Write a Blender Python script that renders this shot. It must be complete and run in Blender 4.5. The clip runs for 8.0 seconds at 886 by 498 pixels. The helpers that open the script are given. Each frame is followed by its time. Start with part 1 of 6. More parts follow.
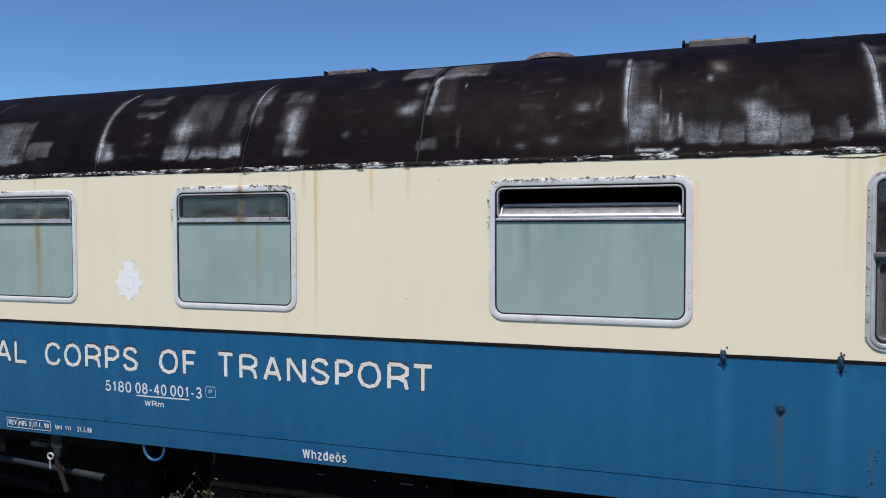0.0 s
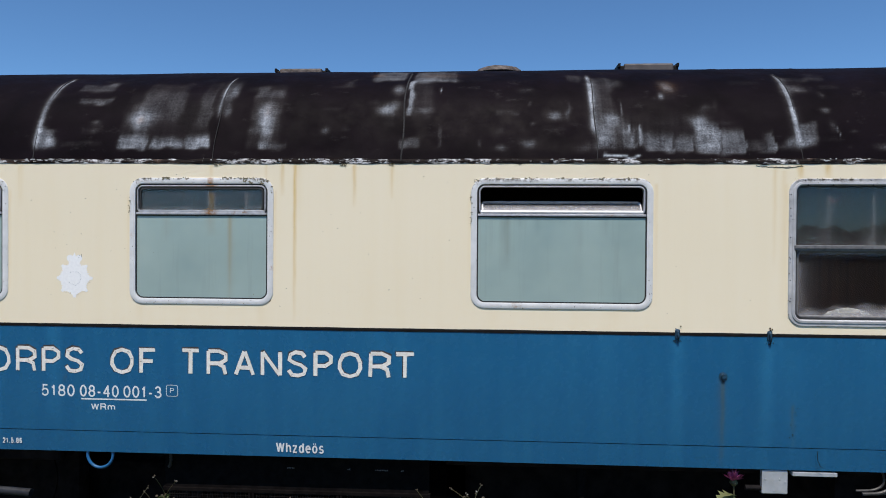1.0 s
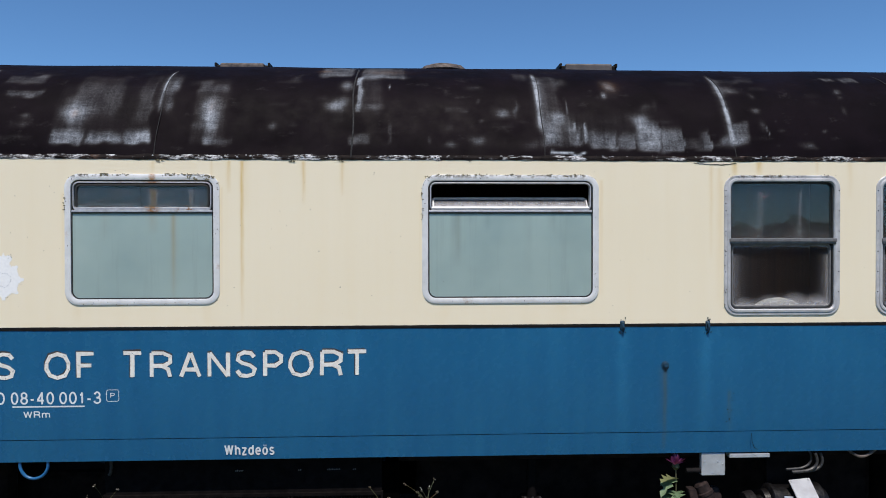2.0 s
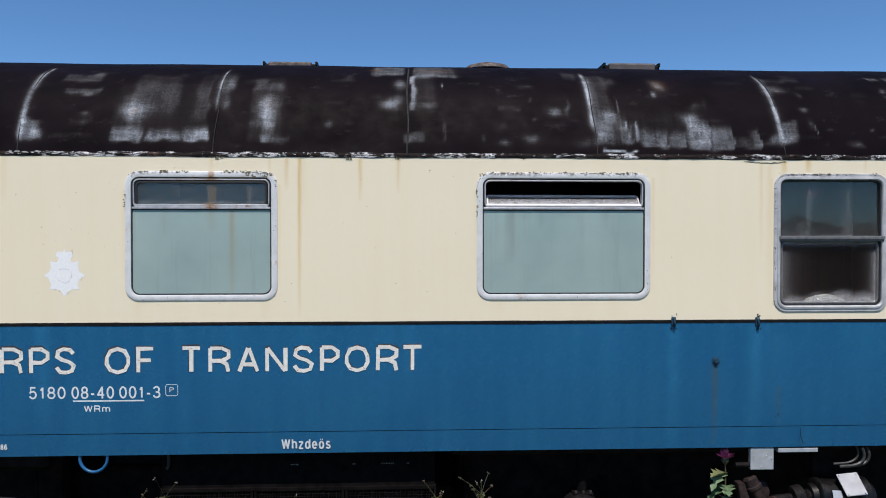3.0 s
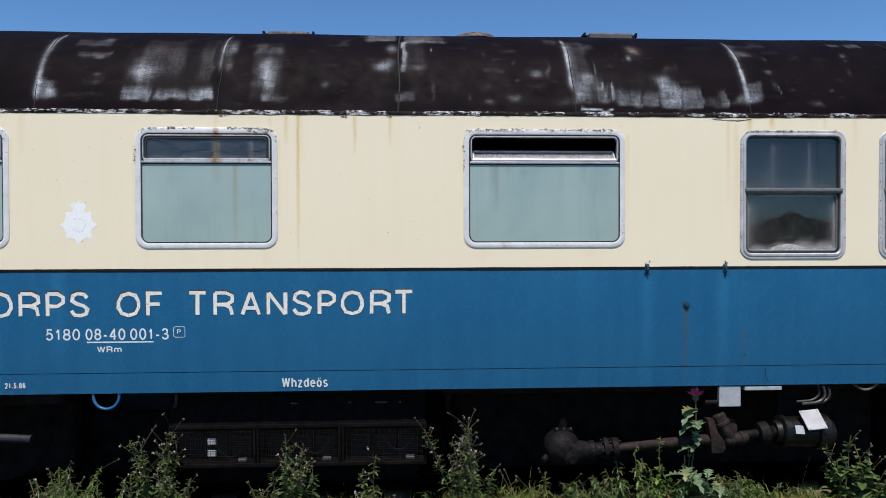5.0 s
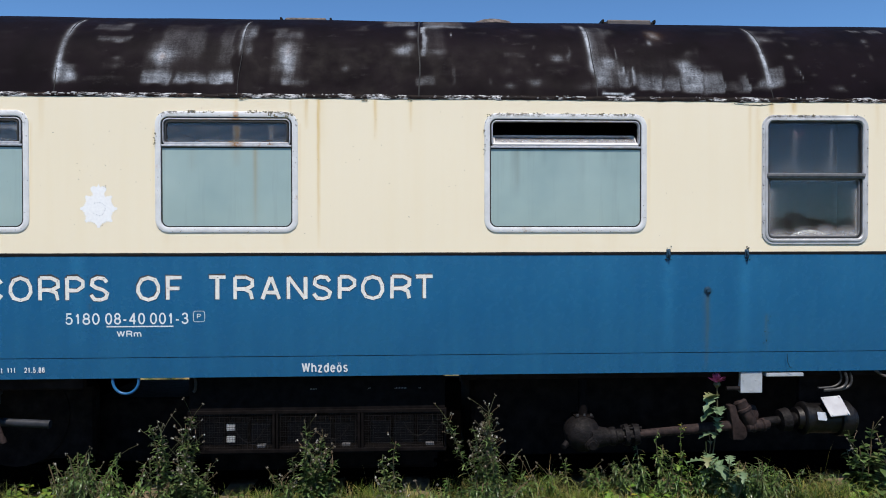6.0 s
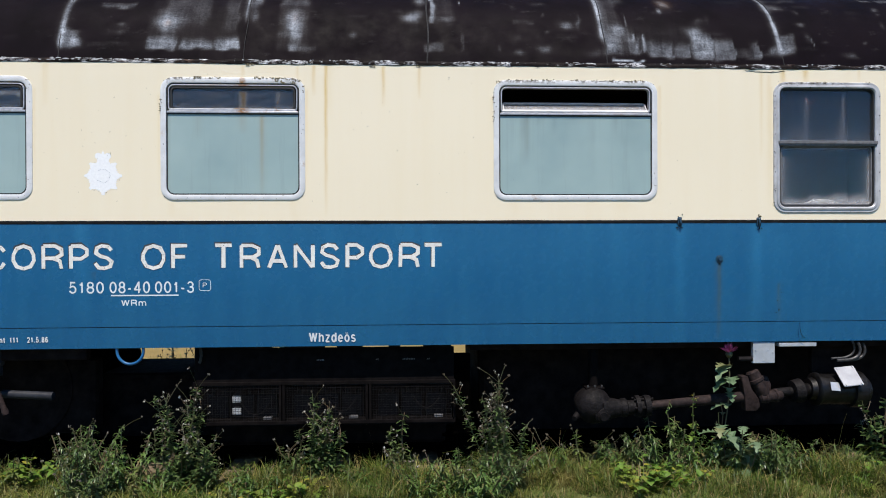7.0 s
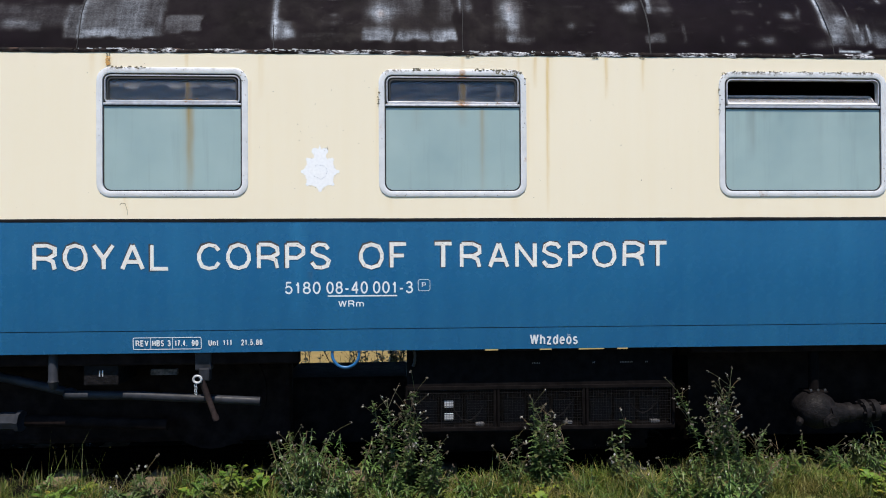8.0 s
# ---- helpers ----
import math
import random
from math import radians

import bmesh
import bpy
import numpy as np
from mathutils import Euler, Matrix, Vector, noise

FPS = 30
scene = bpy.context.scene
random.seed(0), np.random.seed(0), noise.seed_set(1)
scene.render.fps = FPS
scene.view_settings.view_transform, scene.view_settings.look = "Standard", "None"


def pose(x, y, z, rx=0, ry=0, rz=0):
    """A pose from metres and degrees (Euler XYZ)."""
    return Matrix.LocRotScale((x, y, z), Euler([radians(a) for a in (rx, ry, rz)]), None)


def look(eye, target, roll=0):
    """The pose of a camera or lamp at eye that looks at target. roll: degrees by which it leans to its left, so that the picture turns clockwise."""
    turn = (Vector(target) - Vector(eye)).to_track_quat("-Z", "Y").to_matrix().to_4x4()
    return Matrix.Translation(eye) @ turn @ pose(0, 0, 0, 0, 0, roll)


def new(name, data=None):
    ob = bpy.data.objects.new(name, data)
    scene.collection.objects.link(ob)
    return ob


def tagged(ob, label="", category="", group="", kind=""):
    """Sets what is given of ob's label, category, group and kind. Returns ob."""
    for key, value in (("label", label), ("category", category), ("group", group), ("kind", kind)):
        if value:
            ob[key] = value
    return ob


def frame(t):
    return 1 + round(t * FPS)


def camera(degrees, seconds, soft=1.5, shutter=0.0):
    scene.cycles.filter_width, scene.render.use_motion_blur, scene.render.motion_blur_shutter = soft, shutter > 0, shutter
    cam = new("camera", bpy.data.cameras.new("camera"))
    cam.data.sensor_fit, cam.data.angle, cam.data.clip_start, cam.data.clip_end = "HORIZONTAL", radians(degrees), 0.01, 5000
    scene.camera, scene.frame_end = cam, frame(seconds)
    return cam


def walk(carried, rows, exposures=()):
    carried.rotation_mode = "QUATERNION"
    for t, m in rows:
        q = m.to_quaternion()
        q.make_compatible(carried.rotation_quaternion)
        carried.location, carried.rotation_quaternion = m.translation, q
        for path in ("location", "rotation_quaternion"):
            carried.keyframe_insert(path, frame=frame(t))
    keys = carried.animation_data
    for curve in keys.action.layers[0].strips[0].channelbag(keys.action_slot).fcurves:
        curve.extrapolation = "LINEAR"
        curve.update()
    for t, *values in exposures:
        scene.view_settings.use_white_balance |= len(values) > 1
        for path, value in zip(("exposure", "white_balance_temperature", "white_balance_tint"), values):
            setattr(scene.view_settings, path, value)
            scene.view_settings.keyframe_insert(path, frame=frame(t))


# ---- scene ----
# camera and its way
cam = camera(63.9, 8.0, soft=0.95)
PATH = [
    (0, (1.15, -4.77, 2.933), (0.533, -2.869, 2.868), -0.2),
    (0.3, (0.539, -5.044, 2.846), (-0.08, -3.143, 2.81), 0.16),
    (0.5, (0.312, -5.151, 2.816), (-0.292, -3.245, 2.782), 0.2),
    (0.7, (0.156, -5.236, 2.789), (-0.304, -3.29, 2.762), 0.3),
    (1, (0.064, -5.297, 2.778), (-0.063, -3.302, 2.756), 0.4),
    (1.2, (0.001, -5.316, 2.779), (0.018, -3.316, 2.755), 0.3),
    (2.3, (-0.269, -5.328, 2.734), (-0.183, -3.33, 2.713), -0.1),
    (2.5, (-0.408, -5.337, 2.725), (-0.326, -3.338, 2.706), 0.0),
    (3, (-0.556, -5.373, 2.735), (-0.469, -3.375, 2.71), -0.0),
    (3.5, (-0.55, -5.471, 2.752), (-0.465, -3.473, 2.724), -0.0),
    (3.7, (-0.525, -5.56, 2.739), (-0.446, -3.562, 2.712), -0.05),
    (4, (-0.534, -5.689, 2.713), (-0.447, -3.691, 2.694), -0.1),
    (4.2, (-0.498, -5.726, 2.651), (-0.418, -3.728, 2.652), -0.13),
    (4.5, (-0.48, -5.765, 2.508), (-0.394, -3.767, 2.496), -0.1),
    (4.7, (-0.492, -5.774, 2.434), (-0.397, -3.777, 2.402), -0.1),
    (5.8, (-0.64, -5.764, 2.241), (-0.537, -3.767, 2.241), -0.2),
    (6, (-0.678, -5.742, 2.215), (-0.582, -3.745, 2.192), -0.1),
    (6.2, (-0.707, -5.727, 2.086), (-0.61, -3.729, 2.064), -0.1),
    (6.5, (-0.709, -5.701, 1.967), (-0.61, -3.703, 1.949), -0.2),
    (6.8, (-0.7, -5.684, 1.951), (-0.599, -3.687, 1.932), -0.2),
    (7, (-0.767, -5.67, 1.913), (-0.664, -3.673, 1.906), -0.2),
    (7.2, (-0.973, -5.626, 1.883), (-0.865, -3.629, 1.886), -0.23),
    (7.5, (-1.444, -5.533, 1.89), (-1.33, -3.536, 1.891), -0.3),
    (7.7, (-1.831, -5.463, 1.876), (-1.723, -3.466, 1.883), -0.26),
    (8, (-2.471, -5.368, 1.853), (-2.372, -3.37, 1.866), -0.3),
]
EXPOSURES = [(0.0, -0.19), (1.0, -0.21), (2.5, -0.17), (4.0, -0.15), (6.5, 0.04), (8.0, 0.06)]
walk(cam, [(t, look(eye, target, roll)) for t, eye, target, roll in PATH], EXPOSURES)

# ---- daylight ----
SUN_EL, SUN_AZ = 63.0, 5.0          # height, and turn towards -x from square to the carriage side
el, az = radians(SUN_EL), radians(SUN_AZ)
to_sun = Vector((-math.sin(az) * math.cos(el), -math.cos(az) * math.cos(el), math.sin(el)))
world = bpy.data.worlds.new("sky")
scene.world = world
world.use_nodes = True
wn = world.node_tree.nodes
sky = wn.new("ShaderNodeTexSky")
sky.sky_type, sky.sun_disc = "NISHITA", False
sky.sun_elevation, sky.sun_rotation = el, math.atan2(to_sun.x, to_sun.y)
sky.air_density, sky.dust_density, sky.ozone_density = 0.7, 0.0, 3.0
wn["Background"].inputs[1].default_value = 0.125
deep = wn.new("ShaderNodeVectorMath")       # clear dry air: a deeper blue
deep.operation = "MULTIPLY"
deep.inputs[1].default_value = (0.77, 1.065, 1.245)
world.node_tree.links.new(sky.outputs[0], deep.inputs[0])
world.node_tree.links.new(deep.outputs[0], wn["Background"].inputs[0])
lamp = bpy.data.lights.new("sun", "SUN")
lamp.energy, lamp.angle, lamp.color = 5.6, radians(0.5), (1.0, 0.915, 0.82)
sun = new("sun", lamp)
sun.matrix_world = look(to_sun * 50, (0, 0, 0))


# ---- materials ----
class Mat:
    """A node material with a few short hands."""

    def __init__(self, name, rough=0.5, metal=0.0, spec=0.5):
        self.m = bpy.data.materials.new(name)
        self.m.use_nodes = True
        self.n, self.l = self.m.node_tree.nodes, self.m.node_tree.links
        self.b = self.n["Principled BSDF"]
        self.b.inputs["Roughness"].default_value = rough
        self.b.inputs["Metallic"].default_value = metal
        self.b.inputs["Specular IOR Level"].default_value = spec
        self.geo = self.n.new("ShaderNodeNewGeometry")
        self.pos = self.geo.outputs["Position"]

    def put(self, a, b):
        if isinstance(a, (int, float)):
            b.default_value = a
        elif isinstance(a, tuple):
            b.default_value = (*a, 1.0) if len(a) == 3 and len(b.default_value) == 4 else a
        else:
            self.l.new(a, b)

    def stretch(self, scale):
        v = self.n.new("ShaderNodeVectorMath")
        v.operation = "MULTIPLY"
        self.l.new(self.pos, v.inputs[0])
        v.inputs[1].default_value = scale
        return v.outputs[0]

    def noise(self, scale, detail=4.0, rough=0.55, stretch=None):
        t = self.n.new("ShaderNodeTexNoise")
        t.inputs["Scale"].default_value, t.inputs["Detail"].default_value, t.inputs["Roughness"].default_value = scale, detail, rough
        self.l.new(self.stretch(stretch) if stretch else self.pos, t.inputs["Vector"])
        return t.outputs["Fac"]

    def ramp(self, fac, lo, hi, a=0.0, b=1.0):
        r = self.n.new("ShaderNodeMapRange")
        for i, v in enumerate((fac, lo, hi, a, b)):
            self.put(v, r.inputs[i])
        return r.outputs[0]

    def math(self, op, a, b=0.0):
        r = self.n.new("ShaderNodeMath")
        r.operation = op
        self.put(a, r.inputs[0])
        self.put(b, r.inputs[1])
        return r.outputs[0]

    def mix(self, fac, a, b):
        r = self.n.new("ShaderNodeMix")
        r.data_type = "RGBA"
        self.put(fac, r.inputs[0])
        self.put(a, r.inputs[6])
        self.put(b, r.inputs[7])
        return r.outputs[2]

    def attr(self, name):
        r = self.n.new("ShaderNodeAttribute")
        r.attribute_name = name
        return r.outputs["Fac"]

    def axis(self, i):
        r = self.n.new("ShaderNodeSeparateXYZ")
        self.l.new(self.pos, r.inputs[0])
        return r.outputs[i]

    def island(self):
        return self.geo.outputs["Random Per Island"]

    def color(self, c):
        self.put(c, self.b.inputs["Base Color"])
        return self

    def rough(self, r):
        self.put(r, self.b.inputs["Roughness"])
        return self

    def bump(self, height, strength=0.3, distance=0.01):
        r = self.n.new("ShaderNodeBump")
        r.inputs["Strength"].default_value, r.inputs["Distance"].default_value = strength, distance
        self.l.new(height, r.inputs["Height"])
        self.l.new(r.outputs[0], self.b.inputs["Normal"])
        return self


RUST, RUST_DARK = (0.33, 0.15, 0.035), (0.09, 0.04, 0.018)


def paint(name, base, worn, rough, stain, gloss):
    """Old coach paint: faint vertical run marks, rust streaks from 'rust', pale washes from 'pale'."""
    m = Mat(name, rough, 0.0, gloss)
    runs = m.ramp(m.noise(1.0, 5, 0.6, (9.0, 1.0, 0.5)), 0.40, 0.72)
    big = m.ramp(m.noise(0.9, 3), 0.3, 0.7)
    fac = m.math("MULTIPLY", m.math("ADD", m.math("MULTIPLY", runs, 0.55), m.math("MULTIPLY", big, 0.35)), 0.55)
    c = m.mix(fac, base, worn)
    c = m.mix(m.math("MULTIPLY", m.attr("pale"), m.ramp(m.noise(30, 3, 0.6, (1, 1, 0.15)), 0.3, 0.6, 0.5, 1.0)), c, tuple(min(1.0, v * 1.35 + k) for v, k in zip(base, (0.012, 0.045, 0.045))))
    specks = m.ramp(m.noise(55, 2), 0.74, 0.78)
    c = m.mix(m.math("MULTIPLY", specks, 0.25), c, RUST_DARK)
    streak = m.math("MULTIPLY", m.attr("rust"), m.ramp(m.noise(60, 4, 0.6, (1, 1, 0.12)), 0.25, 0.6, 0.6, 1.0))
    c = m.mix(streak, c, stain)
    m.color(c)
    m.rough(m.ramp(m.noise(14, 4), 0.3, 0.7, rough - 0.05, rough + 0.07))
    m.bump(m.noise(160, 3), 0.04, 0.002)
    return m.m


CREAM = paint("cream_paint", (0.826, 0.744, 0.577), (0.795, 0.695, 0.50), 0.42, (0.62, 0.42, 0.11), 0.4)
BLUE = paint("blue_paint", (0.0076, 0.093, 0.220), (0.018, 0.142, 0.276), 0.25, (0.075, 0.085, 0.04), 0.55)


def simple(name, base, other, scale=20.0, rough=0.5, metal=0.0, relief=0.15, depth=0.003, stretch=None, spec=0.5):
    m = Mat(name, rough, metal, spec)
    n = m.noise(scale, 5, 0.6, stretch)
    m.color(m.mix(m.ramp(n, 0.35, 0.68), base, other))
    m.rough(m.ramp(m.noise(scale * 2.3, 3), 0.3, 0.7, max(0.03, rough - 0.1), min(1.0, rough + 0.12)))
    m.bump(n, relief, depth)
    return m.m


def roof_paint():
    m = Mat("tarred_roof_paint", 0.6, 0.0, 0.04)
    grain = m.noise(70, 5, 0.65)
    broad = m.noise(7, 5, 0.6)
    runs = m.noise(1.0, 5, 0.62, (34.0, 1.6, 1.6))
    wide_runs = m.noise(1.0, 3, 0.5, (9.0, 0.7, 0.7))
    w = m.attr("wear")
    speck = m.noise(260, 3, 0.75)
    dust = m.noise(120, 2, 0.6)
    mottle = m.math("MULTIPLY", m.math("SUBTRACT", speck, 0.5), 1.1)
    drag = m.noise(1.0, 5, 0.7, (5.0, 22.0, 34.0))
    for tex, k in ((grain, 1.2), (dust, 0.9), (broad, 1.7), (runs, 0.9), (wide_runs, 0.9), (drag, 1.0)):
        mottle = m.math("ADD", mottle, m.math("MULTIPLY", m.math("SUBTRACT", tex, 0.5), k))
    v = m.math("ADD", w, m.math("MULTIPLY", mottle, m.math("ADD", m.math("MULTIPLY", w, 0.80), 0.01)))
    mask = m.math("POWER", m.math("MINIMUM", m.math("MAXIMUM", m.math("MULTIPLY", v, 0.96), 0.0), 1.0), 2.2)
    stray = m.math("MULTIPLY", m.ramp(m.noise(5.5, 6, 0.7, (1.0, 1.0, 1.8)), 0.60, 0.82), m.ramp(grain, 0.38, 0.65, 0.0, 0.30))
    base = m.mix(m.ramp(m.noise(3.0, 5), 0.35, 0.65), (0.0035, 0.0022, 0.0034), (0.0064, 0.0040, 0.0062))
    c = m.mix(m.ramp(stray, 0, 1), base, (0.15, 0.14, 0.14))
    c = m.mix(mask, c, m.mix(m.ramp(w, 0.2, 0.55), (0.30, 0.285, 0.28), (0.42, 0.46, 0.52)))
    c = m.mix(m.math("MULTIPLY", m.attr("rust"), m.ramp(grain, 0.35, 0.6)), c, (0.24, 0.13, 0.06))
    m.color(c)
    m.rough(m.ramp(broad, 0.3, 0.7, 0.5, 0.7))
    m.bump(grain, 0.2, 0.003)
    return m.m


ROOF = roof_paint()
SEAM = simple("roof_seam_tar", (0.004, 0.0035, 0.004), (0.02, 0.02, 0.022), 26, 0.8, 0, 0.5, 0.006)


def gutter_paint():
    m = Mat("flaking_gutter_paint", 0.75, 0.0, 0.1)
    n = m.math("ADD", m.noise(14, 6, 0.75, (1.0, 1.0, 3.0)), m.math("MULTIPLY", m.attr("bare"), 0.125))
    c = m.mix(m.ramp(m.noise(20, 4), 0.35, 0.7), (0.005, 0.004, 0.0045), (0.018, 0.013, 0.012))
    c = m.mix(m.math("MULTIPLY", m.ramp(m.noise(7, 4), 0.58, 0.72), 0.8), c, (0.10, 0.065, 0.05))
    m.color(m.mix(m.ramp(n, 0.60, 0.72), c, (0.56, 0.57, 0.60)))
    m.bump(m.noise(60, 4, 0.7), 0.5, 0.006)
    return m.m


FLAKE = gutter_paint()


def frame_paint(name, base, dull):
    m = Mat(name, 0.42, 0.0)
    n = m.noise(9, 5, 0.6)
    c = m.mix(m.ramp(n, 0.35, 0.7), base, dull)
    chip = m.math("MULTIPLY", m.ramp(m.noise(38, 5, 0.7), 0.46, 0.56), m.ramp(m.noise(2.6, 2), 0.40, 0.55))
    chip = m.math("MULTIPLY", chip, m.ramp(m.axis(2), 3.215, 3.24))
    c = m.mix(chip, c, (0.06, 0.05, 0.03))
    dots = m.math("MULTIPLY", m.ramp(m.noise(48, 2), 0.70, 0.74), 0.8)
    c = m.mix(dots, c, (0.10, 0.09, 0.08))
    run = m.math("ABSOLUTE", m.math("ADD", m.axis(0), 2.05))
    stain = m.math("MULTIPLY", m.ramp(run, 0.030, 0.010), m.math("MULTIPLY", m.ramp(m.axis(2), 2.95, 2.97), m.ramp(m.noise(45, 4), 0.35, 0.6, 0.3, 0.95)))
    edge = m.math("MULTIPLY", m.ramp(m.noise(5.5, 4, 0.7), 0.62, 0.74), m.ramp(m.noise(70, 3), 0.4, 0.6, 0.1, 0.6))
    c = m.mix(m.math("MAXIMUM", stain, edge), c, RUST)
    m.color(c)
    m.bump(m.noise(60, 3), 0.12, 0.002)
    return m.m


FRAME = frame_paint("painted_aluminium", (0.70, 0.71, 0.725), (0.56, 0.575, 0.595))
FRAME_GREY = frame_paint("weathered_aluminium", (0.50, 0.51, 0.535), (0.33, 0.335, 0.355))


def bar_metal():
    m = Mat("polished_aluminium", 0.42, 0.35)
    c = m.mix(m.ramp(m.noise(30, 5, 0.6), 0.35, 0.68), (0.50, 0.51, 0.54), (0.34, 0.34, 0.36))
    run = m.math("ABSOLUTE", m.math("ADD", m.axis(0), 2.05))
    stain = m.math("MULTIPLY", m.ramp(run, 0.07, 0.015), m.ramp(m.noise(40, 4), 0.35, 0.55, 0.2, 0.95))
    spots = m.math("MULTIPLY", m.ramp(m.noise(6, 4, 0.7, (1.0, 1.0, 0.2)), 0.58, 0.68), m.ramp(m.noise(80, 3), 0.45, 0.6))
    m.color(m.mix(m.math("MAXIMUM", stain, m.math("MULTIPLY", spots, 0.7)), c, (0.26, 0.12, 0.035)))
    m.bump(m.noise(30, 4), 0.05, 0.001)
    return m.m


CHROME = bar_metal()
RUBBER = simple("black_rubber", (0.012, 0.012, 0.013), (0.022, 0.022, 0.022), 40, 0.6)


def milk_glass():
    m = Mat("white_backed_glass", 0.12, 0.0, 0.5)
    cloud = m.ramp(m.noise(1.6, 3), 0.3, 0.7)
    c = m.mix(cloud, (0.262, 0.357, 0.354), (0.340, 0.436, 0.420))
    runs = m.math("MULTIPLY", m.ramp(m.noise(1.0, 4, 0.6, (14.0, 1.0, 0.9)), 0.55, 0.75), 0.35)
    c = m.mix(runs, c, (0.22, 0.28, 0.26))
    c = m.mix(m.attr("grime"), c, (0.13, 0.165, 0.145))
    c = m.mix(m.attr("rust"), c, (0.30, 0.205, 0.050))
    m.color(c)
    m.rough(m.ramp(m.noise(8, 3), 0.3, 0.7, 0.08, 0.2))
    return m.m


MILK = milk_glass()


def clear_glass(name, dirt):
    """Real glass with a film of grime that thickens in 'grime'."""
    m = Mat(name, 0.02)
    m.b.inputs["Transmission Weight"].default_value = 1.0
    m.b.inputs["IOR"].default_value = 1.42
    m.color((0.75, 0.80, 0.84))
    film = m.n.new("ShaderNodeBsdfDiffuse")
    m.put(m.mix(m.ramp(m.attr("rust"), 0.05, 0.2), (0.43, 0.43, 0.46), (0.26, 0.17, 0.045)), film.inputs[0])
    mix = m.n.new("ShaderNodeMixShader")
    fac = m.math("ADD", m.ramp(m.noise(1.0, 5, 0.6, (10, 1, 1.2)), 0.35, 0.8, dirt * 0.4, dirt * 1.6), m.math("MULTIPLY", m.attr("grime"), m.ramp(m.noise(22, 4), 0.25, 0.65, 0.55, 1.0)))
    m.put(m.math("ADD", fac, m.attr("rust")), mix.inputs[0])
    m.l.new(m.b.outputs[0], mix.inputs[1])
    m.l.new(film.outputs[0], mix.inputs[2])
    m.l.new(mix.outputs[0], m.n["Material Output"].inputs[0])
    return m.m


GLASS = clear_glass("grimy_window_glass", 0.003)
GLASS_VENT = clear_glass("dusty_vent_glass", 0.006)
WHITE = simple("white_vinyl", (0.78, 0.77, 0.74), (0.66, 0.63, 0.58), 35, 0.5)
BADGE = simple("chalky_white_paint", (0.88, 0.89, 0.90), (0.80, 0.81, 0.83), 50, 0.6)
PEEL = simple("old_adhesive", (0.014, 0.012, 0.013), (0.07, 0.058, 0.052), 45, 0.7)
STENCIL = simple("white_stencil_paint", (0.74, 0.76, 0.78), (0.60, 0.64, 0.68), 60, 0.5)
BLACK = simple("black_lining_paint", (0.005, 0.0045, 0.0045), (0.014, 0.012, 0.012), 18, 0.6, spec=0.15)
# underfloor colours lowered to near black, holding part of the shade there
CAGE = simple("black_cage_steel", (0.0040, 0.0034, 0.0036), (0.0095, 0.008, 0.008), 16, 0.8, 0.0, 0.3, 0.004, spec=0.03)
NEAR_BLACK = simple("near_black_underframe", (0.0078, 0.0052, 0.0050), (0.021, 0.0145, 0.0130), 9, 0.85, 0.0, 0.4, 0.01, spec=0.05)
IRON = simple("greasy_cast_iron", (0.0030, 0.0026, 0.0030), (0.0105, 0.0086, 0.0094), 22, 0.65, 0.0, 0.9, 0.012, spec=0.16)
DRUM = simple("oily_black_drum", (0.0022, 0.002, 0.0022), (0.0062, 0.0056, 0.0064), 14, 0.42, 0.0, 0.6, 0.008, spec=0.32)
# rail steel with the shade under the carriage put into its colour
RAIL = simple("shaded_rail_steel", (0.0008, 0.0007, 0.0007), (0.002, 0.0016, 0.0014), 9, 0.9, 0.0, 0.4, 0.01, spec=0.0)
HOSE = simple("grey_rubber_hose", (0.05, 0.05, 0.053), (0.012, 0.012, 0.013), 26, 0.5)
SCAB = simple("brown_rust_scab", (0.30, 0.15, 0.04), (0.16, 0.07, 0.025), 60, 0.8)
RUSTY = simple("rusty_steel", (0.012, 0.0082, 0.0085), (0.042, 0.028, 0.026), 22, 0.75, 0.1, 0.5, 0.006, spec=0.2)
ZINC = simple("galvanised_sheet", (0.52, 0.55, 0.60), (0.40, 0.43, 0.47), 14, 0.4, 0.35, 0.1)
WHITE_PLATE = simple("white_painted_plate", (0.46, 0.47, 0.49), (0.34, 0.34, 0.36), 9, 0.4)
PIPE = simple("grey_pipe_paint", (0.034, 0.037, 0.046), (0.011, 0.012, 0.015), 8, 0.5, spec=0.2)
BLUE_HOSE = simple("blue_enamel", (0.018, 0.13, 0.33), (0.012, 0.09, 0.22), 12, 0.35)
HOOK_BLUE = simple("dirty_blue_paint", (0.010, 0.060, 0.12), (0.006, 0.02, 0.035), 40, 0.5)
WIRE = simple("dark_wire", (0.010, 0.0092, 0.0096), (0.022, 0.0195, 0.0195), 30, 0.6, 0.0, spec=0.15)
LINING = simple("interior_lining", (0.045, 0.026, 0.018), (0.030, 0.018, 0.012), 3, 0.7, spec=0.2)
WOOD = simple("veneered_partition", (0.115, 0.048, 0.022), (0.065, 0.028, 0.014), 1.0, 0.4, 0, 0.1, 0.002, (30, 2, 1.2))
CURTAIN = simple("pale_cloth", (0.22, 0.22, 0.21), (0.16, 0.16, 0.155), 20, 0.9)
CONCRETE = simple("weathered_sleeper", (0.20, 0.155, 0.105), (0.09, 0.072, 0.05), 11, 0.9, 0, 0.5, 0.01, spec=0.05)
DARK_RAIL = simple("dull_grey_rail", (0.16, 0.16, 0.168), (0.09, 0.09, 0.094), 30, 0.5)
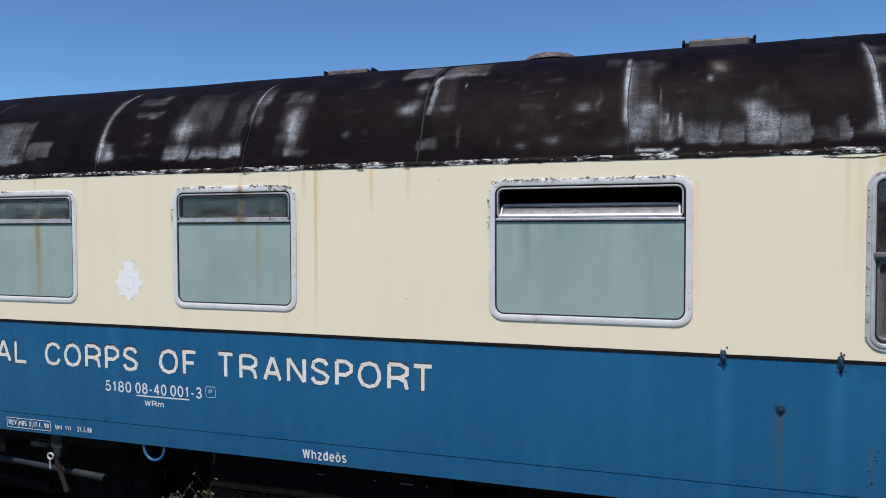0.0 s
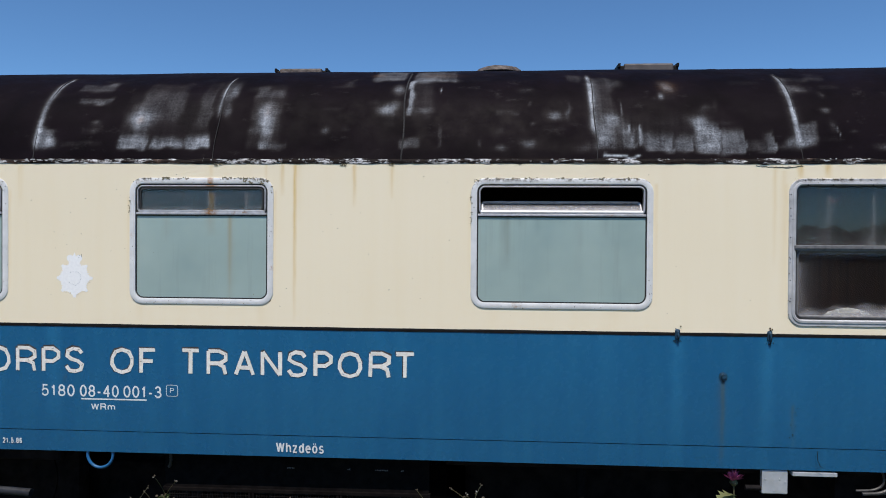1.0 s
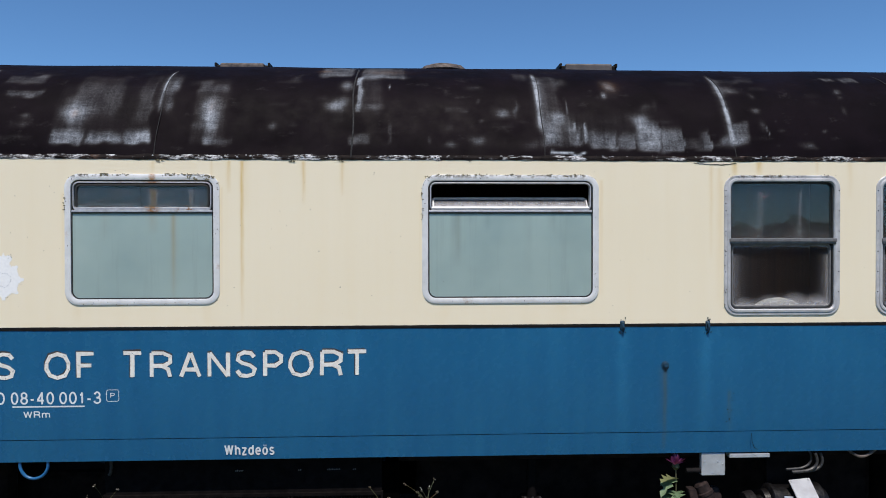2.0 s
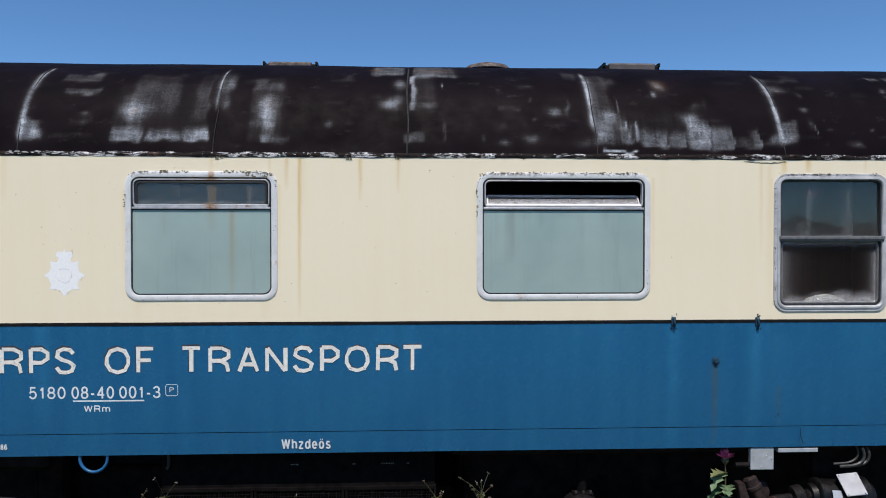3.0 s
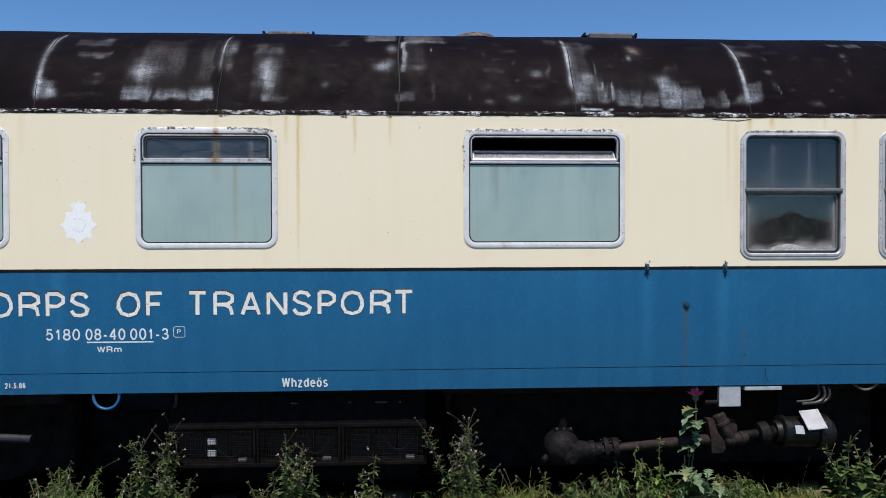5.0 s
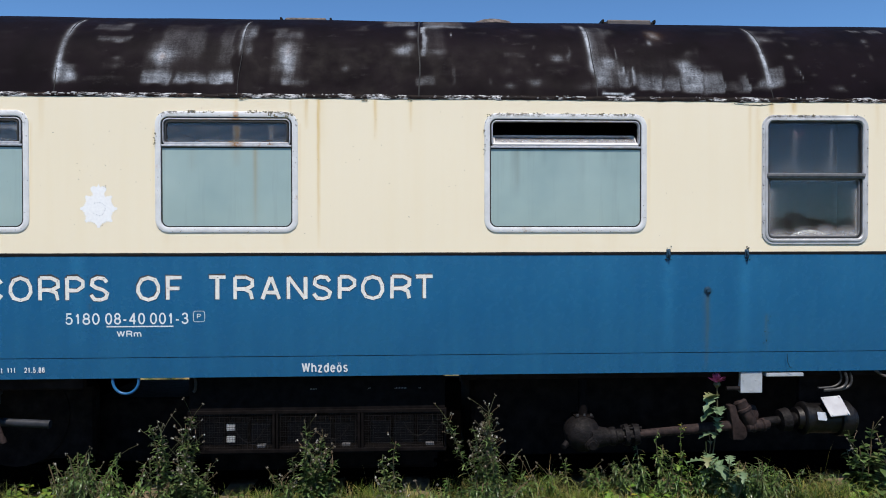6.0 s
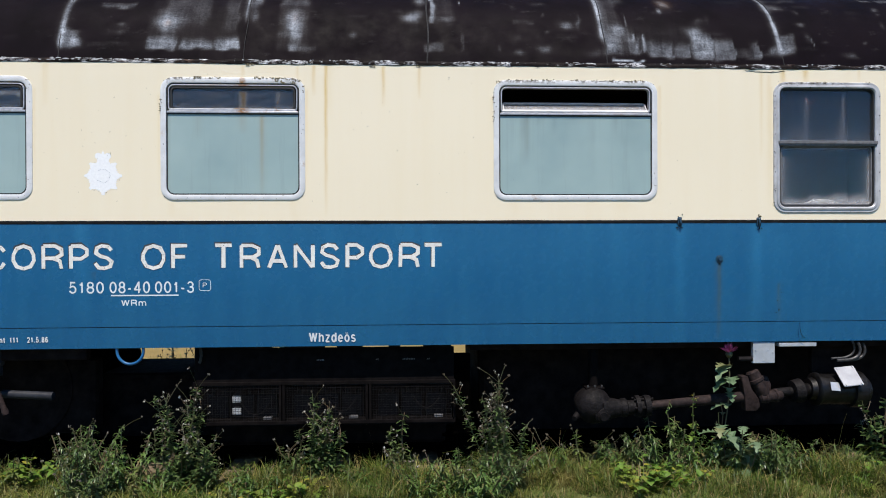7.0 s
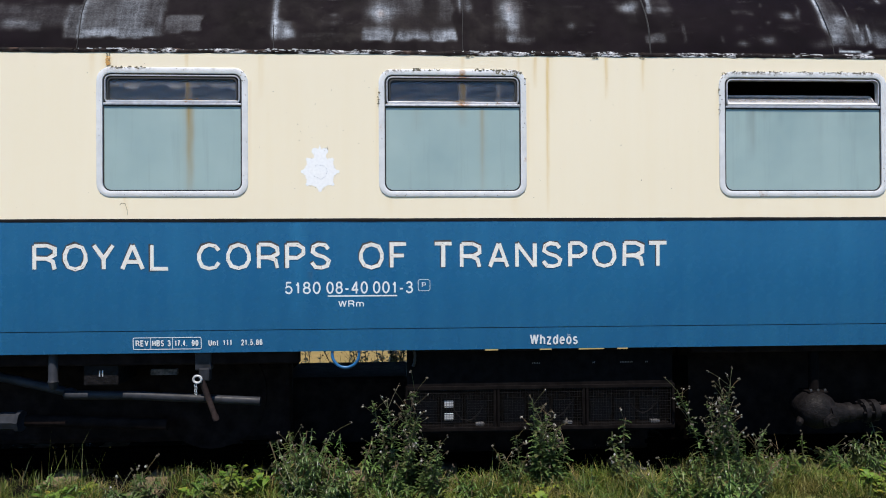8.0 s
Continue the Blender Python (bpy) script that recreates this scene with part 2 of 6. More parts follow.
RED = simple("red_sticker", (0.13, 0.03, 0.04), (0.08, 0.02, 0.03), 30, 0.6)


def leaf_mat(name, a, b, dry, dry_share=0.15, gloss=0.5):
    m = Mat(name, gloss)
    info = m.n.new("ShaderNodeObjectInfo")
    isl = m.math("FRACT", m.math("ADD", m.island(), m.math("MULTIPLY", info.outputs["Random"], 7.31)))
    c = m.mix(isl, a, b)
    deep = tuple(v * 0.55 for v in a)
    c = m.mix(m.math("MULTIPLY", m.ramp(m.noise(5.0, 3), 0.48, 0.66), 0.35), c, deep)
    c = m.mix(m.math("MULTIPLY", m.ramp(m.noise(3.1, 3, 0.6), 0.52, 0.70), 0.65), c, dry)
    c = m.mix(m.math("GREATER_THAN", m.math("FRACT", m.math("MULTIPLY", isl, 37.7)), 1.0 - dry_share), c, dry)
    m.color(c)
    thin = m.n.new("ShaderNodeBsdfTranslucent")
    m.l.new(c, thin.inputs[0])
    mix = m.n.new("ShaderNodeMixShader")
    mix.inputs[0].default_value = 0.3
    m.l.new(m.b.outputs[0], mix.inputs[1])
    m.l.new(thin.outputs[0], mix.inputs[2])
    m.l.new(mix.outputs[0], m.n["Material Output"].inputs[0])
    return m.m


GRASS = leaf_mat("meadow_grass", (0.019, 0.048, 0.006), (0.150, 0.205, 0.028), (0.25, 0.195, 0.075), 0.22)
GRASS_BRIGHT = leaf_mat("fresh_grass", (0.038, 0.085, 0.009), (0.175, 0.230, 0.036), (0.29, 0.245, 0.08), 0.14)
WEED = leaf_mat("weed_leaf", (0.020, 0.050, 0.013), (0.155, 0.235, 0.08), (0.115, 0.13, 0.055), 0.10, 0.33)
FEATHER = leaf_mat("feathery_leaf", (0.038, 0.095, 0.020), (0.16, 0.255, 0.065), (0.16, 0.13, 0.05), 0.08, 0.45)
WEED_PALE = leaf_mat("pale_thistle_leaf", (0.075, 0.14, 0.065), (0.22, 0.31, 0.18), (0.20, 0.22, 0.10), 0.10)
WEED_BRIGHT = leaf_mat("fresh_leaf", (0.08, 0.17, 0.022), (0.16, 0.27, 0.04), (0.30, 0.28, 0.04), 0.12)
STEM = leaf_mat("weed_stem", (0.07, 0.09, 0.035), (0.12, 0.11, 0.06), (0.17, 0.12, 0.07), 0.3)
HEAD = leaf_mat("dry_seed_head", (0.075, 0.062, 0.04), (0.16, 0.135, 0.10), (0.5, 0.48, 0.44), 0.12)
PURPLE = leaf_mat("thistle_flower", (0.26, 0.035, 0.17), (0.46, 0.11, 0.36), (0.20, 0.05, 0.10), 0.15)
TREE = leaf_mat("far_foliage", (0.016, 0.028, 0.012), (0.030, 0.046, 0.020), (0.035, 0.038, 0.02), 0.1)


def ground_mat():
    m = Mat("rough_ground", 0.95, 0.0, 0.03)
    soil = m.mix(m.ramp(m.noise(6, 6, 0.65), 0.3, 0.7), (0.10, 0.075, 0.045), (0.20, 0.16, 0.10))
    turf = m.mix(m.ramp(m.noise(9, 6, 0.7), 0.3, 0.7), (0.07, 0.11, 0.025), (0.17, 0.18, 0.06))
    near = m.mix(m.ramp(m.noise(1.3, 4), 0.35, 0.6), soil, turf)
    straw = m.mix(m.ramp(m.noise(2.2, 6, 0.7), 0.3, 0.7), (0.30, 0.22, 0.09), (0.22, 0.17, 0.07))
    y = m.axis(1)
    # ground under the carriage painted near black in place of its shade
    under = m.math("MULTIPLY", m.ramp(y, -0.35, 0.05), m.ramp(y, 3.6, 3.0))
    under_shade = m.mix(m.ramp(m.noise(30, 4), 0.3, 0.7), (0.003, 0.0026, 0.0022), (0.009, 0.008, 0.007))
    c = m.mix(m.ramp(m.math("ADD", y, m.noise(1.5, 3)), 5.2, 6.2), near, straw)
    c = m.mix(under, c, under_shade)
    c = m.mix(m.ramp(m.math("ADD", y, m.noise(0.8, 3)), -7.5, -9.0), c, m.mix(m.ramp(m.noise(3, 5), 0.3, 0.7), (0.028, 0.027, 0.026), (0.05, 0.048, 0.044)))
    m.color(c)
    m.bump(m.noise(25, 6, 0.7), 0.7, 0.04)
    return m.m


GROUND = ground_mat()


# ---- mesh helpers ----
def mesh_of(name, verts, faces, mat, smooth=False, attrs=None):
    me = bpy.data.meshes.new(name)
    me.from_pydata([tuple(v) for v in verts], [], [tuple(f) for f in faces])
    me.materials.append(mat)
    for key, values in (attrs or {}).items():
        a = me.attributes.new(key, "FLOAT", "POINT")
        a.data.foreach_set("value", np.asarray(values, dtype=np.float32))
    if smooth:
        me.polygons.foreach_set("use_smooth", [True] * len(me.polygons))
    me.update()
    return me


def part(name, bm, mat, parent=None, label="", smooth=False):
    """Links a bmesh (or a mesh) as one mesh object under a thing or a part."""
    if isinstance(bm, bmesh.types.BMesh):
        me = bpy.data.meshes.new(name)
        bmesh.ops.recalc_face_normals(bm, faces=bm.faces)
        bm.to_mesh(me)
        bm.free()
        me.materials.append(mat)
        if smooth:
            me.polygons.foreach_set("use_smooth", [True] * len(me.polygons))
            me.set_sharp_from_angle(angle=radians(38))
    else:
        me = bm
    ob = new(name, me)
    if parent is not None:
        ob.parent = parent
    if label:
        ob["label"] = label
    return ob


def thing(name, label, category, group="", kind="", at=(0, 0, 0)):
    ob = new(name)
    ob.location = at
    ob.empty_display_size = 0.1
    return tagged(ob, label, category, group, kind)


def box(bm, x0, x1, y0, y1, z0, z1, bevel=0.0, m=None):
    made = bmesh.ops.create_cube(bm, size=1.0)["verts"]
    bmesh.ops.transform(bm, matrix=Matrix.Translation(((x0 + x1) / 2, (y0 + y1) / 2, (z0 + z1) / 2)) @ Matrix.Diagonal((x1 - x0, y1 - y0, z1 - z0, 1)), verts=made)
    if bevel:
        edges = list({e for v in made for e in v.link_edges})
        made = [v for v in bmesh.ops.bevel(bm, geom=edges, offset=bevel, segments=2, profile=0.5, affect="EDGES")["verts"]]
    if m is not None:
        bmesh.ops.transform(bm, matrix=m, verts=made)
    return bm


def rod(bm, p0, p1, r0, r1=None, seg=14):
    p0, p1 = Vector(p0), Vector(p1)
    r1 = r0 if r1 is None else r1
    d = p1 - p0
    m = Matrix.Translation((p0 + p1) / 2) @ d.to_track_quat("Z", "Y").to_matrix().to_4x4()
    bmesh.ops.create_cone(bm, cap_ends=True, segments=seg, radius1=r0, radius2=r1, depth=d.length, matrix=m)
    return bm


def lathe(bm, p0, p1, profile, seg=24):
    """A turned body along the axis p0 to p1; profile: (share of the length, radius)."""
    p0, p1 = Vector(p0), Vector(p1)
    q = (p1 - p0).to_track_quat("Z", "Y")
    rings = []
    for s, r in profile:
        c = p0.lerp(p1, s)
        rings.append([bm.verts.new(c + q @ Vector((r * math.cos(2 * math.pi * i / seg), r * math.sin(2 * math.pi * i / seg), 0))) for i in range(seg)])
    for a, b in zip(rings, rings[1:]):
        for i in range(seg):
            bm.faces.new((a[i], a[(i + 1) % seg], b[(i + 1) % seg], b[i]))
    bm.faces.new(rings[0][::-1])
    bm.faces.new(rings[-1])
    return bm


def tube(bm, path, r, seg=10):
    path = [Vector(p) for p in path]
    rings = []
    for i, p in enumerate(path):
        d = (path[min(i + 1, len(path) - 1)] - path[max(i - 1, 0)]).normalized()
        side = d.cross(Vector((0.13, 0.31, 0.94))).normalized()
        up = side.cross(d)
        rings.append([bm.verts.new(p + r * (side * math.cos(2 * math.pi * k / seg) + up * math.sin(2 * math.pi * k / seg))) for k in range(seg)])
    for a, b in zip(rings, rings[1:]):
        for k in range(seg):
            bm.faces.new((a[k], a[(k + 1) % seg], b[(k + 1) % seg], b[k]))
    bm.faces.new(rings[0][::-1])
    bm.faces.new(rings[-1])
    return bm


def rounded(x0, x1, z0, z1, r, n=9):
    """Corner-rounded loop in x and z."""
    r = max(r, 0.004)
    out = []
    for cx, cz, a in ((x1 - r, z1 - r, 0), (x0 + r, z1 - r, 90), (x0 + r, z0 + r, 180), (x1 - r, z0 + r, 270)):
        for i in range(n):
            t = radians(a + 90 * i / (n - 1))
            out.append((cx + r * math.cos(t), cz + r * math.sin(t)))
    return out


def ring(name, rect, r, profile, mat, parent, label=""):
    """A frame whose section is a list of (inset, y)."""
    x0, x1, z0, z1 = rect
    verts, faces = [], []
    for inset, y in profile:
        verts += [(x, y, z) for x, z in rounded(x0 + inset, x1 - inset, z0 + inset, z1 - inset, r - inset)]
    n = len(verts) // len(profile)
    for k in range(len(profile) - 1):
        for i in range(n):
            j = (i + 1) % n
            faces.append((k * n + i, k * n + j, (k + 1) * n + j, (k + 1) * n + i))
    me = mesh_of(name, verts, faces, mat)
    bm = bmesh.new()
    bm.from_mesh(me)
    bpy.data.meshes.remove(me)
    return part(name, bm, mat, parent, label, smooth=True)


def streaks(x, z, rows):
    """Sum of streaks (x, top, bottom, half width, strength) at points."""
    out = np.zeros_like(x)
    for sx, top, bottom, w, s in rows:
        wob = 0.12 * w * np.sin(z * 23 + sx * 9)
        across = np.exp(-(((x - sx - wob) / w) ** 2))
        t = np.clip((top - z) / max(top - bottom, 1e-3), 0, 1)
        along = np.clip((top + 0.012 - z) / 0.012, 0, 1) * (1 - t) ** 0.6 * (z > bottom)
        out = np.maximum(out, s * across * along)
    return out


def side_y(x, z, wave=0.0013):
    """The carriage side: slightly out of true, and drawn in towards the sill."""
    out_of_true = wave * (np.sin(x * 1.7 + 2.1 * np.sin(z * 1.3)) * 0.5 + 0.35 * np.sin(x * 4.3 + z * 3.1) + 0.3 * np.sin(z * 6.3 - x * 0.8))
    return out_of_true + 0.062 * np.maximum(0.0, 1.80 - z) ** 2


def lay_on_side(me):
    """Moves a decal modelled in the plane y = 0 on to the carriage side."""
    for v in me.vertices:
        v.co.y += float(side_y(v.co.x, v.co.z))
    return me


def sheet(name, xs, zs, holes, mat, parent, y=0.0, rust=(), pale=(), wave=0.002, label=""):
    """A body panel in the plane of the side, as a fine grid with openings, slightly out of true."""
    X, Z = np.meshgrid(xs, zs)
    x, z = X.ravel(), Z.ravel()
    yy = y + side_y(x, z, wave) * (1 if y < 1 else -1)
    nx, nz = len(xs), len(zs)
    cx, cz = (xs[:-1] + xs[1:]) / 2, (zs[:-1] + zs[1:]) / 2
    CX, CZ = np.meshgrid(cx, cz)
    keep = np.ones_like(CX, dtype=bool)
    for x0, x1, z0, z1 in holes:
        keep &= ~((CX > x0) & (CX < x1) & (CZ > z0) & (CZ < z1))
    j, i = np.nonzero(keep)
    a = j * nx + i
    faces = np.stack([a, a + 1, a + nx + 1, a + nx], 1)
    me = mesh_of(name, np.stack([x, yy, z], 1).tolist(), faces.tolist(), mat, True, {"rust": streaks(x, z, rust), "pale": streaks(x, z, pale)})
    return part(name, me, mat, parent, label)


def lines(lo, hi, step, extra=()):
    v = sorted(set(np.round(np.concatenate([np.arange(lo, hi, step), [hi], [e for e in extra if lo < e < hi]]), 4)))
    keep = [v[0]]
    ex = set(np.round(list(extra), 4))
    for q in v[1:]:
        if q - keep[-1] < 0.003 and q not in ex:
            continue
        keep.append(q)
    return np.array(keep)


# ---- ground and track ----
def ground_height(x, y):
    bank = 0.05 * np.sin(x * 0.9 + 0.6) * np.exp(-((y + 0.4) / 0.8) ** 2)
    return 0.03 + bank + 0.02 * np.sin(x * 3.1 + y * 2.3) + 0.012 * np.sin(x * 7.7 - y * 5.1) - 0.05 * np.clip((-y - 2.5) / 6, 0, 1)


def build_ground():
    near = np.arange(-9.0, 9.01, 0.15)
    far = np.array([-3000.0, -900, -300, -100, -40, -20, -12])
    xs = np.concatenate([far, near, -far[::-1]])
    ys = np.concatenate([far, np.arange(-8, 6.01, 0.15), -far[::-1]])
    X, Y = np.meshgrid(xs, ys)
    Z = np.where((np.abs(X) < 10) & (np.abs(Y) < 9), ground_height(X, Y), -0.02)
    n = len(xs)
    f = [(j * n + i, j * n + i + 1, (j + 1) * n + i + 1, (j + 1) * n + i) for j in range(len(ys) - 1) for i in range(n - 1)]
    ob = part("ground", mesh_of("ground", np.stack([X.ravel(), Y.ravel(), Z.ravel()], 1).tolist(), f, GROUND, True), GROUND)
    tagged(ob, "rough grassy ground and dry straw field beyond", "ground", kind="structure")


build_ground()

TRACK_Y = 1.41


def build_track():
    for i in range(-12, 14):
        x = -5.27 + i * 0.775
        bm = bmesh.new()
        box(bm, -0.125, 0.125, 0.06, 2.72, -0.12, 0.0, 0.02)
        for v in bm.verts:
            v.co += 0.012 * noise.noise_vector(v.co * 6 + Vector((i, 0, 0)))
        ob = part("sleeper", bm, CONCRETE, None, smooth=True)
        ob.location = (x, 0, 0.052 - 0.012 * (i % 3))
        tagged(ob, "weathered tan sleeper end showing through the grass", "sleeper", "track sleepers")
    for y in (TRACK_Y - 0.7525, TRACK_Y + 0.7525):
        prof = [(-0.07, 0), (0.07, 0), (0.07, 0.012), (0.012, 0.03), (0.012, 0.11), (0.036, 0.12), (0.036, 0.15), (-0.036, 0.15), (-0.036, 0.12), (-0.012, 0.11), (-0.012, 0.03), (-0.07, 0.012)]
        bm = bmesh.new()
        a = [bm.verts.new((-15, y + p, 0.108 + q)) for p, q in prof]
        b = [bm.verts.new((16, y + p, 0.108 + q)) for p, q in prof]
        for i in range(len(prof)):
            j = (i + 1) % len(prof)
            bm.faces.new((a[i], a[j], b[j], b[i]))
        bm.faces.new(a[::-1])
        bm.faces.new(b)
        tagged(part("rail", bm, RAIL), "steel rail lying on sleepers under the carriage, shade in its near-black colour", "rail", "track rails")


build_track()

# ---- the carriage ----
X_END = (-11.5, 13.5)
Z_BOT, Z_GROOVE, Z_BAND, Z_CANT = 1.122, 1.288, 2.110, 3.358
WIDE = 2.82
coach = thing("railway_carriage", "old cream and blue dining carriage with peeling black roof", "railway carriage", at=(0, 0, 0))

WIN_Z = (-4.768, -3.658, 2.282, 3.25)
WIN_A = (-2.687, -1.562, 2.280, 3.25)
WIN_B = (-0.067, 1.271, 2.278, 3.25)
WIN_C = (2.234, 3.141, 2.178, 3.25)
WIN_D = (3.424, 4.331, 2.178, 3.25)
WINDOWS = (WIN_Z, WIN_A, WIN_B, WIN_C, WIN_D)
HOLES = [(x0 + 0.028, x1 - 0.028, z0 + 0.028, z1 - 0.028) for x0, x1, z0, z1 in WINDOWS]

RUST_CREAM = [(-4.80, 3.34, 3.15, 0.02, 0.30), (-4.68, 3.33, 3.245, 0.022, 0.85), (-4.11, 3.34, 3.22, 0.012, 0.55), (-3.57, 3.34, 3.0, 0.012, 0.25),
              (-3.55, 3.34, 3.02, 0.012, 0.2), (-2.05, 3.34, 3.24, 0.014, 0.4), (-1.495, 3.345, 3.1, 0.014, 0.6), (-1.40, 3.345, 2.15, 0.011, 1.0), (-1.385, 3.345, 2.9, 0.03, 0.18),
              (-0.945, 3.345, 3.02, 0.012, 0.7), (-0.66, 3.345, 3.08, 0.011, 0.6), (2.135, 3.33, 2.6, 0.014, 0.35), (2.20, 3.30, 2.25, 0.018, 0.22), (2.315, 3.34, 3.23, 0.02, 0.8), (2.215, 3.2, 2.2, 0.014, 0.3), (-1.552, 3.15, 2.3, 0.010, 0.28), (-2.70, 3.1, 2.3, 0.009, 0.22), (-3.645, 3.15, 2.3, 0.009, 0.25), (-4.70, 3.35, 3.05, 0.03, 0.35), (-0.078, 3.1, 2.3, 0.008, 0.2),
              (2.51, 3.345, 3.24, 0.022, 0.8), (2.96, 3.345, 3.24, 0.012, 0.3), (3.22, 3.345, 3.05, 0.02, 0.25), (-2.60, 2.28, 2.13, 0.03, 0.15), (-1.66, 2.275, 2.13, 0.03, 0.16),
              (-4.56, 2.28, 2.14, 0.02, 0.2), (0.1, 2.27, 2.13, 0.05, 0.10), (1.0, 2.27, 2.13, 0.06, 0.10), (1.29, 3.2, 2.3, 0.012, 0.30), (-1.62, 3.345, 3.2, 0.01, 0.3)]
RUST_BLUE = [(1.783, 1.79, 1.20, 0.014, 0.75), (1.77, 1.79, 1.28, 0.03, 0.22), (2.28, 1.60, 1.38, 0.010, 0.5), (2.29, 1.50, 1.12, 0.012, 0.22), (-3.2, 1.72, 1.66, 0.015, 0.3)]
PALE_BLUE = [(1.45, 2.07, 1.3, 0.045, 0.55), (2.11, 2.07, 1.25, 0.05, 0.62), (2.19, 2.07, 1.5, 0.03, 0.3), (-3.30, 2.09, 1.3, 0.05, 0.50), (-0.75, 2.09, 1.4, 0.05, 0.3), (0.95, 2.09, 1.5, 0.15, 0.25), (-1.38, 2.09, 1.5, 0.06, 0.22), (-1.9, 2.09, 1.5, 0.08, 0.2),
             (-0.55, 2.09, 1.45, 0.07, 0.25), (2.3, 2.0, 1.3, 0.12, 0.22), (0.6, 2.09, 1.6, 0.2, 0.15), (-4.2, 2.09, 1.4, 0.1, 0.18), (3.0, 2.09, 1.4, 0.2, 0.18)]

edges_x = [v for h in HOLES for v in h[:2]]
edges_z = [v for h in HOLES for v in h[2:]]
fine_x = lines(-6.0, 5.0, 0.012, edges_x)
sheet("side_panel", fine_x, lines(Z_BAND + 0.01, Z_CANT, 0.02, edges_z), HOLES, CREAM, coach, 0.0, RUST_CREAM, (), 0.0013, "cream upper side with rust streaks")
sheet("side_panel", fine_x, lines(Z_GROOVE + 0.003, Z_BAND + 0.01, 0.02), (), BLUE, coach, 0.0, RUST_BLUE, PALE_BLUE, 0.0013, "blue lower side with faded runs")
sheet("skirt_panel", fine_x, lines(Z_BOT, Z_GROOVE - 0.0025, 0.02), (), BLUE, coach, 0.003, [(1.783, 1.285, 1.13, 0.014, 0.35)], [(1.45, 1.285, 1.1, 0.05, 0.25)], 0.0013)
for x0, x1 in ((X_END[0], -6.0), (5.0, X_END[1])):
    xs = lines(x0, x1, 0.25)
    sheet("side_panel", xs, lines(Z_BAND + 0.01, Z_CANT, 0.2), (), CREAM, coach, 0.0)
    sheet("side_panel", xs, lines(Z_GROOVE + 0.004, Z_BAND + 0.01, 0.2), (), BLUE, coach, 0.0)
    sheet("skirt_panel", xs, lines(Z_BOT, Z_GROOVE - 0.003, 0.08), (), BLUE, coach, 0.003)
xs = lines(X_END[0], X_END[1], 0.5)
sheet("side_panel", xs, lines(Z_BAND + 0.01, Z_CANT, 0.2), (), CREAM, coach, WIDE, label="cream far side")
sheet("side_panel", xs, lines(Z_BOT, Z_BAND + 0.01, 0.2), (), BLUE, coach, WIDE, label="blue far side")

bm = bmesh.new()
box(bm, X_END[0], X_END[1], 0.026, 0.05, Z_GROOVE - 0.02, Z_GROOVE + 0.02)
part("seam_backing", bm, HOOK_BLUE, coach)

# black lining between cream and blue, a slightly uneven half-round bead
verts, faces = [], []
xs = np.arange(X_END[0], X_END[1] + 0.01, 0.05)
for x in xs:
    w = 0.0125 + 0.0018 * noise.noise((x * 3, 0, 0)) + 0.001 * noise.noise((x * 17, 3, 0))
    zc = Z_BAND + 0.002 * noise.noise((x * 0.7, 9, 0))
    verts += [(x, 0.004, zc - w), (x, -0.0035, zc - w * 0.9), (x, -0.0045, zc), (x, -0.0035, zc + w * 0.9), (x, 0.004, zc + w)]
for i in range(len(xs) - 1):
    for k in range(4):
        faces.append((i * 5 + k, (i + 1) * 5 + k, (i + 1) * 5 + k + 1, i * 5 + k + 1))
part("lining_band", mesh_of("lining_band", verts, faces, BLACK), BLACK, coach, "thin black lining band")

# roof: profile from gutter to crown
PROFILE = [(0.0, 3.352), (0.035, 3.46), (0.085, 3.60), (0.155, 3.75), (0.255, 3.90), (0.395, 4.032), (0.55, 4.123), (0.75, 4.210), (1.0, 4.283), (1.2, 4.318), (1.41, 4.333)]


def smooth_profile(pts, per=6):
    pts = [Vector(p) for p in pts]
    out = []
    for i in range(len(pts) - 1):
        p0, p1, p2, p3 = pts[max(i - 1, 0)], pts[i], pts[i + 1], pts[min(i + 2, len(pts) - 1)]
        for k in range(per):
            t = k / per
            out.append(0.5 * (2 * p1 + (p2 - p0) * t + (2 * p0 - 5 * p1 + 4 * p2 - p3) * t * t + (3 * p1 - p0 - 3 * p2 + p3) * t ** 3))
    out.append(pts[-1])
    return [(p.x, p.y) for p in out]


ROOF_HALF = smooth_profile(PROFILE)
SEAMS = (-7.85, -6.38, -4.92, -3.475, -2.04, -0.59, 0.86, 2.33, 3.78, 5.23, 6.7)


def blob(x, z, cx, cz, rx, rz):
    return np.exp(-((x - cx) / rx) ** 2 - ((z - cz) / rz) ** 2)


def slab(x, z, x0, x1, z0, z1, left=0.04, right=0.04, low=0.04, top=0.04):
    """A rubbed patch whose four edges fade over their own widths."""
    ease = lambda v: np.clip(v, 0, 1) ** 2 * (3 - 2 * np.clip(v, 0, 1))
    side = ease((x - x0) / left + 0.5) * ease((x1 - x) / right + 0.5)
    return side * ease((z - z0) / low + 0.5) * ease((z1 - z) / top + 0.5)


# seam: side of the bare line, its half width, lowest point, strength
SEAM_LINES = {-3.475: (0.000, 0.020, 3.44, 0.85), -2.04: (-0.014, 0.010, 3.70, 0.75), 0.86: (-0.014, 0.018, 3.56, 0.85), 2.33: (-0.010, 0.016, 3.43, 0.85), -4.92: (0.0, 0.02, 3.45, 0.3)}


